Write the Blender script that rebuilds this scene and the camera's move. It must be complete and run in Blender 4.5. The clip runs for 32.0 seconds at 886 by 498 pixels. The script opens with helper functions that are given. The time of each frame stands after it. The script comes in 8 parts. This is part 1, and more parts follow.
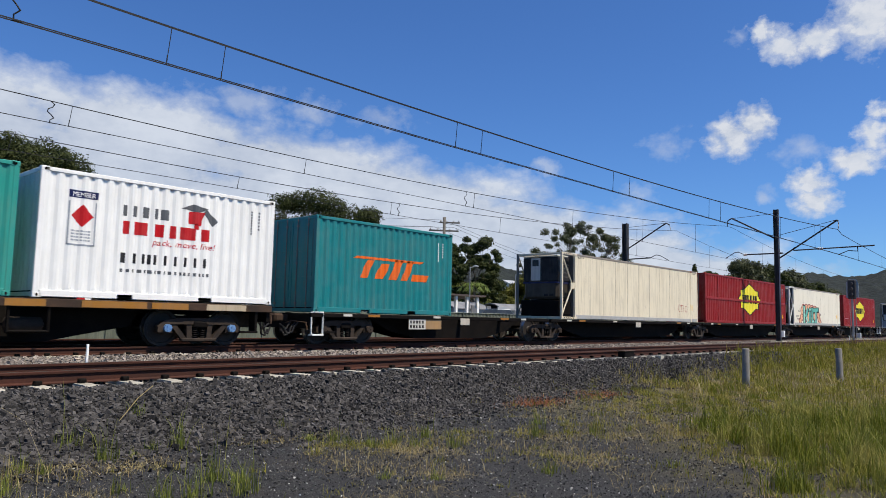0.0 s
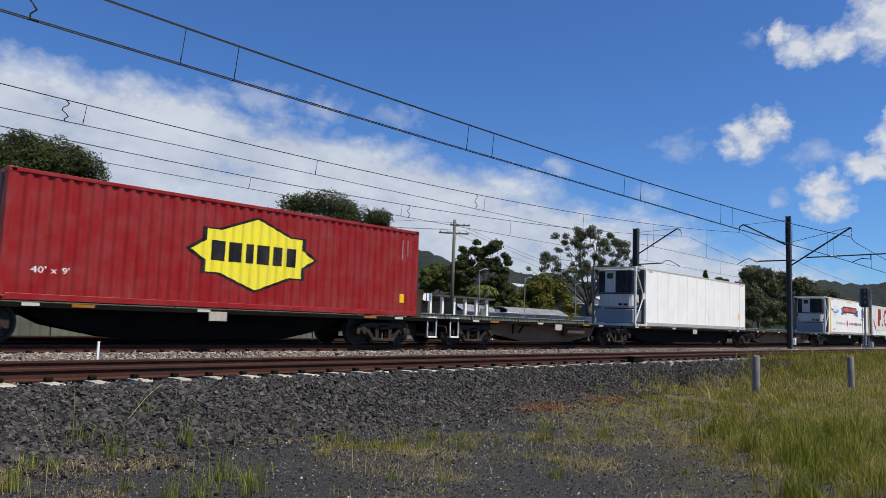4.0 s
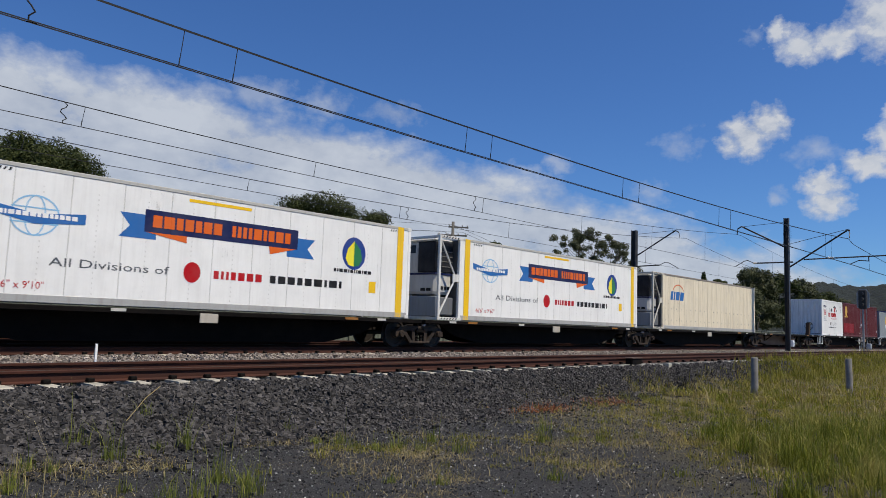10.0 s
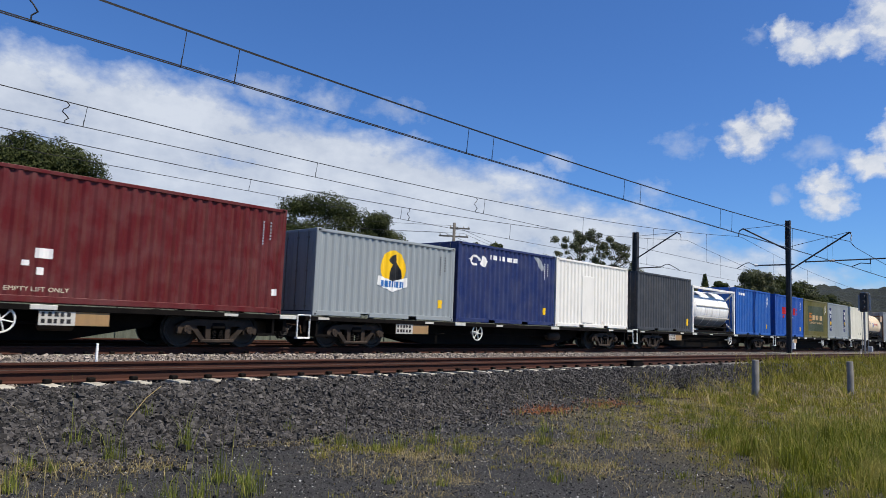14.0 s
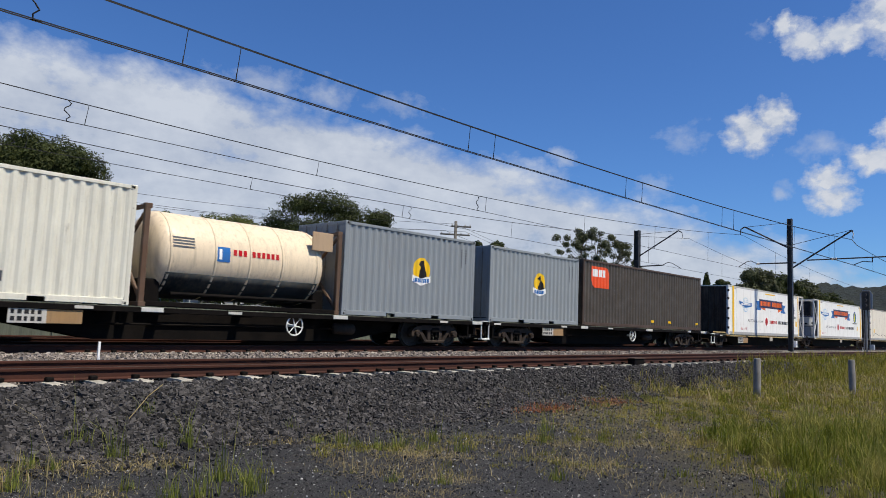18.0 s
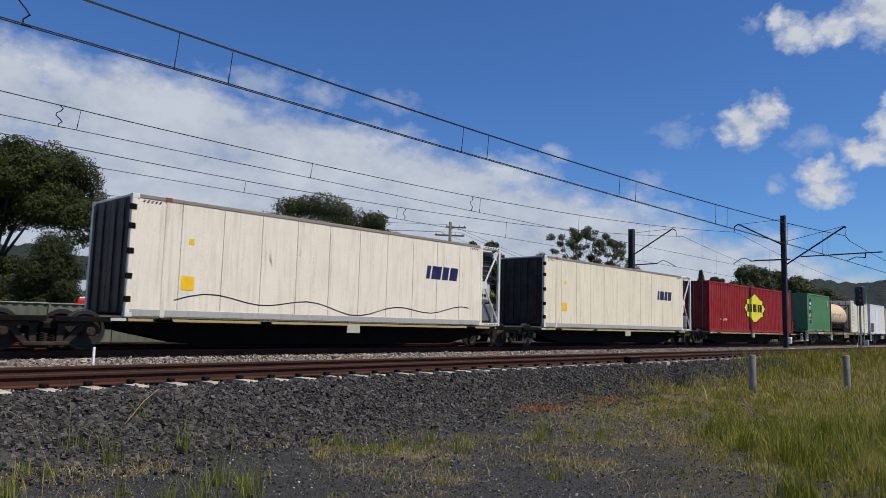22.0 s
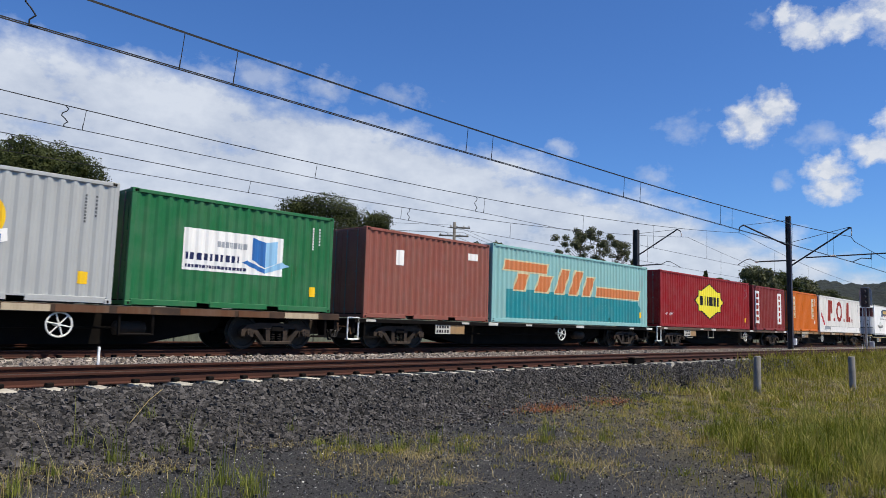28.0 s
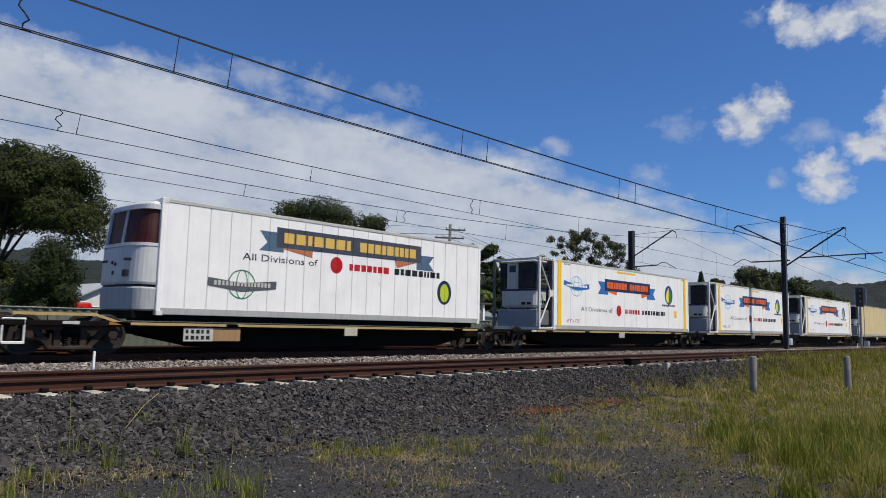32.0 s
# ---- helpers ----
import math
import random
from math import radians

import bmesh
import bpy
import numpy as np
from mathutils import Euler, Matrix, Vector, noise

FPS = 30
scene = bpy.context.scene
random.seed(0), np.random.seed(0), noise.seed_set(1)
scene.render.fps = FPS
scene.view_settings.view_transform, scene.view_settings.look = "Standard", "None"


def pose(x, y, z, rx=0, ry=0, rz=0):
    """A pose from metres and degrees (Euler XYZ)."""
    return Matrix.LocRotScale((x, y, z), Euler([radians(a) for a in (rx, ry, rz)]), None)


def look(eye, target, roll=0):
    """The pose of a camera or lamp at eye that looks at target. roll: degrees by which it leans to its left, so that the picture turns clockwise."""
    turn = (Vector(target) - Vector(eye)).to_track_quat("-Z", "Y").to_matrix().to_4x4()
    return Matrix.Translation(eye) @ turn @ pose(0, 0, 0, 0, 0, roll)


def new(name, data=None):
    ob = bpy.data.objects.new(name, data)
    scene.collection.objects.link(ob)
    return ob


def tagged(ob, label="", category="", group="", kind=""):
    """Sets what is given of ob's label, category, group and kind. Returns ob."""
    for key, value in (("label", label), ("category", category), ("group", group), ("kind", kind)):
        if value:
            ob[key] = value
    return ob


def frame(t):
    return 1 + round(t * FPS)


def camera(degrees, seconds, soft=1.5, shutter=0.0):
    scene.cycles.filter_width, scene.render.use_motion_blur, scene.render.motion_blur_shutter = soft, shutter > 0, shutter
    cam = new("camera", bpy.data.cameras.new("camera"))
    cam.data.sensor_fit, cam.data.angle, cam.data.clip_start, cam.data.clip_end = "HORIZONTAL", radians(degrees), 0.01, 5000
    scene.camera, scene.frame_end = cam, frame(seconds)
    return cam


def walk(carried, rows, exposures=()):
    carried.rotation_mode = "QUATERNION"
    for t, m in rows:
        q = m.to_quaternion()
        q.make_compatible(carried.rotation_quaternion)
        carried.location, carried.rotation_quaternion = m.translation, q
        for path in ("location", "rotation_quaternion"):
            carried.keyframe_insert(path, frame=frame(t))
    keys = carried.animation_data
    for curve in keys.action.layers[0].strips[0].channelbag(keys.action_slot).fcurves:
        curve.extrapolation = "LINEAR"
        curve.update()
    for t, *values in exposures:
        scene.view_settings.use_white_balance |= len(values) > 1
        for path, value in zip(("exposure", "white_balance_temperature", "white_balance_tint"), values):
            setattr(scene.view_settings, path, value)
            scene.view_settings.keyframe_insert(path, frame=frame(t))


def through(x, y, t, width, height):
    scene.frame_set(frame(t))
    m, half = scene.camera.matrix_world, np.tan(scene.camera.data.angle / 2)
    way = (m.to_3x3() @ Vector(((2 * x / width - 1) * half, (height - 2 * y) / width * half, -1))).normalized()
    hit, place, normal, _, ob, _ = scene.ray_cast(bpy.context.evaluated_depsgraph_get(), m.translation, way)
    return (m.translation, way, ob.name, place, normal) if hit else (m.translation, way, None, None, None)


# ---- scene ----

# ---- camera: stands beside the line and only turns a little in the hand ----
# x runs along the railway, y across it away from the camera, z = 0 is the top of the rails
EYE = Vector((0.0, 0.0, 0.83))
cam = camera(63.72, 32.0, soft=0.8, shutter=0.05)
TURNS = [  # seconds, tilt up, lean, heading from the line of the railway (degrees)
    (0, 5.618, 1.215, 42.505), (0.5, 5.685, 1.248, 42.430), (1, 5.747, 1.332, 42.476), (1.5, 5.759, 1.481, 42.546),
    (2, 5.775, 1.653, 42.727), (2.5, 5.795, 1.865, 42.917), (3, 5.777, 2.111, 43.116), (3.5, 5.768, 2.086, 43.252),
    (5.5, 5.880, 2.003, 43.357), (6, 5.880, 2.034, 43.356), (6.5, 5.866, 2.057, 43.367), (7, 5.868, 2.176, 43.398),
    (7.5, 5.838, 2.028, 43.330), (8, 5.862, 2.020, 43.286), (8.5, 5.878, 2.042, 43.272), (9, 5.913, 2.173, 43.211),
    (9.5, 5.956, 2.140, 43.200), (10, 5.961, 2.020, 43.186), (10.5, 5.993, 2.042, 43.160), (11, 5.998, 2.089, 43.150),
    (11.5, 6.004, 2.051, 43.127), (12, 6.031, 2.028, 43.126), (12.5, 6.066, 2.193, 43.141), (13, 6.066, 2.187, 43.149),
    (13.5, 6.070, 2.170, 43.219), (14, 6.042, 2.247, 43.284), (14.5, 6.005, 2.356, 43.334), (16.5, 5.927, 2.299, 43.468),
    (17, 5.897, 2.254, 43.444), (17.5, 5.899, 2.253, 43.407), (18, 5.900, 2.252, 43.396), (18.5, 5.863, 2.061, 43.336),
    (19, 5.827, 1.691, 43.155), (19.5, 5.803, 1.489, 42.976), (20, 5.866, 1.595, 42.867), (20.5, 5.906, 1.670, 42.776),
    (21, 5.922, 1.641, 42.776), (21.5, 5.939, 1.597, 42.864), (22, 5.987, 1.501, 42.978), (22.5, 5.982, 1.646, 43.107),
    (23, 5.948, 1.695, 43.216), (23.5, 5.986, 1.724, 43.317), (24, 5.984, 1.656, 43.375), (24.5, 5.969, 1.678, 43.364),
    (25, 5.980, 1.657, 43.302), (25.5, 5.975, 1.635, 43.288), (27.5, 5.944, 1.655, 43.344), (28, 6.006, 1.635, 43.317),
    (28.5, 6.081, 1.616, 43.303), (29, 6.122, 1.584, 43.289), (29.5, 6.142, 1.455, 43.223), (30, 6.135, 1.253, 43.146),
    (30.5, 6.116, 1.226, 43.070), (31, 6.118, 1.282, 43.033), (31.5, 6.143, 1.305, 43.015), (32, 6.197, 1.258, 42.977)]


def aim(tilt, lean, heading):
    p, h = radians(tilt), radians(heading)
    return look(EYE, EYE + Vector((math.cos(p) * math.cos(h), math.cos(p) * math.sin(h), math.sin(p))), lean)


walk(cam, [(t, aim(a, b, c)) for t, a, b, c in TURNS], exposures=[(0.0, 0.3), (1.0, 0.34), (2.0, 0.14), (3.0, 0.28), (6.0, 0.1), (7.0, 0.26), (8.0, 0.02), (10.0, 0.03), (12.0, 0.12), (13.0, 0.22), (14.0, 0.34), (17.0, 0.4), (18.0, 0.18), (19.0, 0.38), (20.0, 0.26), (21.0, 0.05), (22.0, 0.06), (23.0, 0.08), (24.0, 0.26), (25.0, 0.32), (28.0, 0.36), (31.0, 0.29), (32.0, 0.04)])

# ---- sky and sun ----
SUN_WAY = Vector((0.15, -0.46, 0.875)).normalized()
world = bpy.data.worlds.new("sky")
scene.world = world
world.use_nodes = True
wn = world.node_tree
sky = wn.nodes.new("ShaderNodeTexSky")
sky.sky_type = "NISHITA"
sky.sun_disc = False
sky.sun_elevation = math.asin(SUN_WAY.z)
sky.sun_rotation = math.atan2(SUN_WAY.x, SUN_WAY.y)
sky.air_density, sky.dust_density, sky.ozone_density = 1.0, 0.15, 2.5
wn.nodes["Background"].inputs["Strength"].default_value = 0.065
tint = wn.nodes.new("ShaderNodeMix")
tint.data_type, tint.blend_type = "RGBA", "MULTIPLY"
tint.inputs[0].default_value = 1.0
tint.inputs[7].default_value = (0.63, 1.03, 1.62, 1.0)
wn.links.new(sky.outputs[0], tint.inputs[6])
wn.links.new(tint.outputs[2], wn.nodes["Background"].inputs["Color"])
sun = new("sun", bpy.data.lights.new("sun", "SUN"))
sun.data.energy, sun.data.angle, sun.data.color = 5.0, radians(0.53), (1.0, 0.915, 0.775)
sun.matrix_world = look(SUN_WAY * 100, (0, 0, 0))

# ---- materials ----
def rgb(code):
    """Linear colour from a six-digit sRGB code."""
    out = []
    for i in (0, 2, 4):
        v = int(code[i:i + 2], 16) / 255
        out.append(v / 12.92 if v < 0.04045 else ((v + 0.055) / 1.055) ** 2.4)
    return (*out, 1.0)


def nodes_of(name):
    m = bpy.data.materials.new(name)
    m.use_nodes = True
    t = m.node_tree
    return m, t, t.nodes["Principled BSDF"]


def add(t, kind, **inputs):
    n = t.nodes.new(kind)
    for k, v in inputs.items():
        n.inputs[k].default_value = v
    return n


def noise_at(t, vec, scale, detail=4.0, rough=0.6):
    n = add(t, "ShaderNodeTexNoise", Scale=scale, Detail=detail, Roughness=rough)
    t.links.new(vec, n.inputs["Vector"])
    return n.outputs["Fac"]


def ramp(t, fac, lo, hi):
    n = add(t, "ShaderNodeMapRange")
    n.inputs["From Min"].default_value, n.inputs["From Max"].default_value = lo, hi
    t.links.new(fac, n.inputs["Value"])
    return n.outputs["Result"]


def blend(t, fac, a, b, mode="MIX"):
    n = t.nodes.new("ShaderNodeMix")
    n.data_type, n.blend_type = "RGBA", mode
    for sock, v in ((n.inputs[0], fac), (n.inputs[6], a), (n.inputs[7], b)):
        if isinstance(v, bpy.types.NodeSocket):
            t.links.new(v, sock)
        else:
            sock.default_value = v
    return n.outputs[2]


def maths(t, op, a, b=0.0):
    n = t.nodes.new("ShaderNodeMath")
    n.operation = op
    for sock, v in ((n.inputs[0], a), (n.inputs[1], b)):
        if isinstance(v, bpy.types.NodeSocket):
            t.links.new(v, sock)
        else:
            sock.default_value = v
    return n.outputs[0]


def stretched(t, vec, sx, sy, sz):
    n = add(t, "ShaderNodeMapping")
    n.inputs["Scale"].default_value = (sx, sy, sz)
    t.links.new(vec, n.inputs["Vector"])
    return n.outputs[0]


def bump(t, shader, height, strength, distance):
    n = add(t, "ShaderNodeBump", Strength=strength, Distance=distance)
    t.links.new(height, n.inputs["Height"])
    t.links.new(n.outputs[0], shader.inputs["Normal"])


def scaled(c, k):
    return (c[0] * k, c[1] * k, c[2] * k, 1.0)


PAINTS = {}


def paint(code, dirt=0.3, rust=0.15, gloss=0.45, metal=0.0):
    """Weathered steel paint: fading, rain streaks, grime and rust blooms."""
    key = (code, dirt, rust, gloss, metal)
    if key in PAINTS:
        return PAINTS[key]
    c = rgb(code)
    m, t, s = nodes_of("paint")
    vec = add(t, "ShaderNodeTexCoord").outputs["Object"]
    info = t.nodes.new("ShaderNodeObjectInfo").outputs["Random"]
    off = t.nodes.new("ShaderNodeVectorMath")
    off.operation = "MULTIPLY_ADD"
    t.links.new(vec, off.inputs[0])
    off.inputs[1].default_value = (1, 1, 1)
    spread = t.nodes.new("ShaderNodeCombineXYZ")
    t.links.new(maths(t, "MULTIPLY", info, 37.0), spread.inputs[0])
    t.links.new(spread.outputs[0], off.inputs[2])
    vec = off.outputs[0]
    fade = ramp(t, noise_at(t, vec, 0.7, 5), 0.35, 0.7)
    grain = ramp(t, noise_at(t, vec, 22, 4), 0.4, 0.75)
    streak = ramp(t, noise_at(t, stretched(t, vec, 5.0, 5.0, 0.35), 1.6, 5, 0.65), 0.48, 0.76)
    thin = ramp(t, noise_at(t, stretched(t, vec, 9.0, 9.0, 0.22), 3.0, 4, 0.7), 0.58, 0.8)
    chip = ramp(t, noise_at(t, stretched(t, vec, 1.0, 1.0, 1.6), 13, 5, 0.75), 0.69, 0.73)
    col = blend(t, maths(t, "MULTIPLY", fade, 0.35), c, scaled(c, 0.8))
    col = blend(t, maths(t, "MULTIPLY", ramp(t, noise_at(t, vec, 1.9, 6), 0.4, 0.75), 0.1), col, (0.33, 0.32, 0.3, 1))
    col = blend(t, maths(t, "MULTIPLY", streak, min(dirt * 0.8, 0.6)), col, (0.16, 0.125, 0.085, 1))
    col = blend(t, maths(t, "MULTIPLY", grain, dirt * 0.18), col, (0.1, 0.085, 0.07, 1))
    col = blend(t, maths(t, "MULTIPLY", thin, min(dirt * 1.2, 0.7)), col, (0.12, 0.07, 0.04, 1))
    col = blend(t, maths(t, "MULTIPLY", chip, min(dirt * 1.6, 0.8)), col, (0.14, 0.1, 0.075, 1))
    if rust:
        spots = noise_at(t, stretched(t, vec, 1.0, 1.0, 0.55), 2.6, 8, 0.72)
        lim = 0.74 - 0.16 * rust
        r = ramp(t, spots, lim, lim + 0.07)
        col = blend(t, r, col, (0.13, 0.045, 0.018, 1))
    t.links.new(col, s.inputs["Base Color"])
    rr = add(t, "ShaderNodeMapRange")
    rr.inputs["To Min"].default_value, rr.inputs["To Max"].default_value = gloss, min(gloss + 0.3, 1.0)
    t.links.new(streak, rr.inputs["Value"])
    t.links.new(rr.outputs[0], s.inputs["Roughness"])
    s.inputs["Metallic"].default_value = metal
    s.inputs["Specular IOR Level"].default_value = 0.18
    bump(t, s, noise_at(t, vec, 6.0, 6), 0.25, 0.01)
    PAINTS[key] = m
    return m


def rough_stuff(name, a, b, scale, rough=0.9, bumpy=0.5, dist=0.02, per_object=0.0, per_island=0.0, fine=30.0, third=None):
    """A dull surface in two blended tones at two scales, optionally varied per piece."""
    m, t, s = nodes_of(name)
    vec = add(t, "ShaderNodeTexCoord").outputs["Object"]
    big = ramp(t, noise_at(t, vec, scale, 6), 0.35, 0.68)
    small = ramp(t, noise_at(t, vec, fine, 4), 0.35, 0.7)
    col = blend(t, big, a, b)
    if third:
        col = blend(t, ramp(t, noise_at(t, vec, scale * 0.35, 5), 0.52, 0.68), col, third)
    col = blend(t, maths(t, "MULTIPLY", small, 0.45), col, scaled(a, 0.5))
    for amount, kind, out in ((per_object, "ShaderNodeObjectInfo", "Random"), (per_island, "ShaderNodeNewGeometry", "Random Per Island")):
        if amount:
            k = t.nodes.new(kind).outputs[out]
            n = add(t, "ShaderNodeMapRange")
            n.inputs["To Min"].default_value, n.inputs["To Max"].default_value = 1 - amount, 1 + amount
            t.links.new(k, n.inputs["Value"])
            hsv = add(t, "ShaderNodeHueSaturation")
            t.links.new(n.outputs[0], hsv.inputs["Value"])
            t.links.new(col, hsv.inputs["Color"])
            col = hsv.outputs[0]
    t.links.new(col, s.inputs["Base Color"])
    s.inputs["Roughness"].default_value = rough
    s.inputs["Specular IOR Level"].default_value = 0.3
    if bumpy:
        bump(t, s, noise_at(t, vec, fine * 0.7, 6), bumpy, dist)
    return m


def leaf_mat(name, a, b, through=0.25, dry=None):
    """Leaves: tone varies leaf by leaf and patch by patch, a little light passes through."""
    m, t, s = nodes_of(name)
    k = t.nodes.new("ShaderNodeNewGeometry").outputs["Random Per Island"]
    vec = add(t, "ShaderNodeTexCoord").outputs["Object"]
    col = blend(t, k, a, b)
    col = blend(t, maths(t, "MULTIPLY", ramp(t, noise_at(t, vec, 0.5, 3), 0.35, 0.7), 0.4), col, scaled(a, 0.6))
    if dry:
        col = blend(t, maths(t, "MULTIPLY", ramp(t, noise_at(t, vec, 1.7, 4), 0.48, 0.62), 0.75), col, dry)
    t.links.new(col, s.inputs["Base Color"])
    s.inputs["Roughness"].default_value = 0.65
    s.inputs["Specular IOR Level"].default_value = 0.15
    tr = t.nodes.new("ShaderNodeBsdfTranslucent")
    t.links.new(col, tr.inputs["Color"])
    mx = t.nodes.new("ShaderNodeMixShader")
    mx.inputs[0].default_value = through
    t.links.new(s.outputs[0], mx.inputs[1])
    t.links.new(tr.outputs[0], mx.inputs[2])
    t.links.new(mx.outputs[0], t.nodes["Material Output"].inputs["Surface"])
    return m


# grimy steel, base taken near black so underframe shade is in the colour
STEEL_DARK = rough_stuff("grimy_steel_with_shade", (0.0045, 0.0038, 0.0034, 1), (0.011, 0.0085, 0.007, 1), 2.5, 0.75, 0.3, 0.006)
STEEL_BROWN = rough_stuff("brown_oxide_steel", (0.07, 0.044, 0.03, 1), (0.115, 0.075, 0.05, 1), 1.2, 0.8, 0.25, 0.006)
# lighter copy of the brown steel, sunlight put into its colour
GIRDER = rough_stuff("sunlit_brown_girder", (0.16, 0.105, 0.07, 1), (0.23, 0.155, 0.105, 1), 0.9, 0.8, 0.25, 0.006)
STEEL_RUST = rough_stuff("rusty_sill_steel", (0.075, 0.042, 0.025, 1), (0.02, 0.016, 0.013, 1), 1.3, 0.85, 0.4, 0.008, third=(0.14, 0.075, 0.03, 1))
BOGIE_STEEL = rough_stuff("dusty_cast_steel", (0.022, 0.0155, 0.011, 1), (0.055, 0.037, 0.025, 1), 3.0, 0.8, 0.4, 0.008)
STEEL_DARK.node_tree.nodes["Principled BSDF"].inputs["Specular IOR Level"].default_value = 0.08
WHEEL_STEEL = rough_stuff("worn_wheel_steel", (0.028, 0.022, 0.018, 1), (0.018, 0.015, 0.013, 1), 6.0, 0.6, 0.2, 0.004)
TREAD = rough_stuff("polished_tread_steel", (0.5, 0.49, 0.47, 1), (0.38, 0.37, 0.35, 1), 3.0, 0.3, 0.0)
RAIL_RUST = rough_stuff("rusted_rail_steel", (0.07, 0.022, 0.012, 1), (0.034, 0.014, 0.009, 1), 0.7, 0.85, 0.3, 0.004)
TREAD.node_tree.nodes["Principled BSDF"].inputs["Metallic"].default_value = 1.0
RAIL_TOP = paint("33281f", 0.6, 0.3, 0.7)
CONCRETE = rough_stuff("sleeper_concrete", (0.44, 0.41, 0.34, 1), (0.3, 0.275, 0.225, 1), 5.0, 0.9, 0.4, 0.006, per_object=0.12)
GALV = rough_stuff("galvanised_steel", (0.3, 0.31, 0.32, 1), (0.2, 0.21, 0.22, 1), 3.0, 0.5, 0.1, 0.002)
MAST_STEEL = rough_stuff("dark_mast_steel", (0.03, 0.03, 0.034, 1), (0.055, 0.052, 0.05, 1), 1.5, 0.6, 0.2, 0.004)
WIRE = rough_stuff("weathered_copper_wire", (0.008, 0.008, 0.008, 1), (0.016, 0.0155, 0.015, 1), 2.0, 0.6, 0.0)
INSUL = rough_stuff("pale_insulator", (0.5, 0.48, 0.45, 1), (0.35, 0.33, 0.3, 1), 8.0, 0.4, 0.0)
WOOD = rough_stuff("weathered_pole_wood", (0.15, 0.14, 0.125, 1), (0.09, 0.085, 0.075, 1), 1.2, 0.9, 0.5, 0.01)
BARK = rough_stuff("tree_bark", (0.05, 0.041, 0.033, 1), (0.11, 0.095, 0.08, 1), 1.4, 0.95, 0.7, 0.03)


def stain_mat():
    """Rust and rain stains: a thin uneven film over the paint, clear between its runs."""
    m, t, s = nodes_of("rusty_stain")
    vec = add(t, "ShaderNodeTexCoord").outputs["Object"]
    runs = ramp(t, noise_at(t, stretched(t, vec, 6.0, 6.0, 0.6), 2.4, 6, 0.7), 0.5, 0.76)
    spots = ramp(t, noise_at(t, vec, 2.6, 5), 0.44, 0.68)
    t.links.new(blend(t, noise_at(t, vec, 9, 3), (0.28, 0.13, 0.045, 1), (0.13, 0.08, 0.05, 1)), s.inputs["Base Color"])
    s.inputs["Roughness"].default_value = 0.9
    t.links.new(maths(t, "MULTIPLY", maths(t, "MULTIPLY", runs, spots), 0.85), s.inputs["Alpha"])
    return m


STAIN = stain_mat()
WHITE = paint("efeeea", 0.12, 0.0, 0.5)
WORN_GREY = paint("6f6d69", 0.5, 0.3, 0.6)
WORN_WHITE = paint("c4c1b8", 0.4, 0.1, 0.5)
CREAM = paint("d6cdb4", 0.3, 0.1, 0.5)
RED = paint("b3121a", 0.1, 0.0, 0.45)
ORANGE = paint("e0651c", 0.1, 0.0, 0.45)
YELLOW = paint("f2c21a", 0.15, 0.0, 0.45)
LEMON = paint("f0e23c", 0.12, 0.0, 0.45)
NAVY = paint("1a2450", 0.1, 0.0, 0.45)
BLUE = paint("2a69ad", 0.1, 0.0, 0.45)
SKYBLUE = paint("8fbfe0", 0.1, 0.0, 0.45)
GREEN = paint("2d7b4d", 0.1, 0.0, 0.45)
LIME = paint("b6c92c", 0.1, 0.0, 0.45)
BLACK = paint("17171a", 0.1, 0.0, 0.45)
GREY = paint("55585c", 0.1, 0.0, 0.45)
PALEGREY = paint("9aa0a6", 0.1, 0.0, 0.45)
BRICKRED = paint("98301f", 0.15, 0.0, 0.5)
TEALSPRAY = paint("5fb5a6", 0.1, 0.0, 0.5)
PEACH = paint("e6b48c", 0.1, 0.0, 0.5)
GOLD = paint("d9b45a", 0.1, 0.0, 0.45)
DARKGLASS = paint("20242a", 0.1, 0.0, 0.15)
NIGHT = paint("14161d", 0.15, 0.0, 0.4)
UNITGREY = paint("63666a", 0.3, 0.05, 0.45)
MAROON = paint("3d1013", 0.2, 0.0, 0.5)

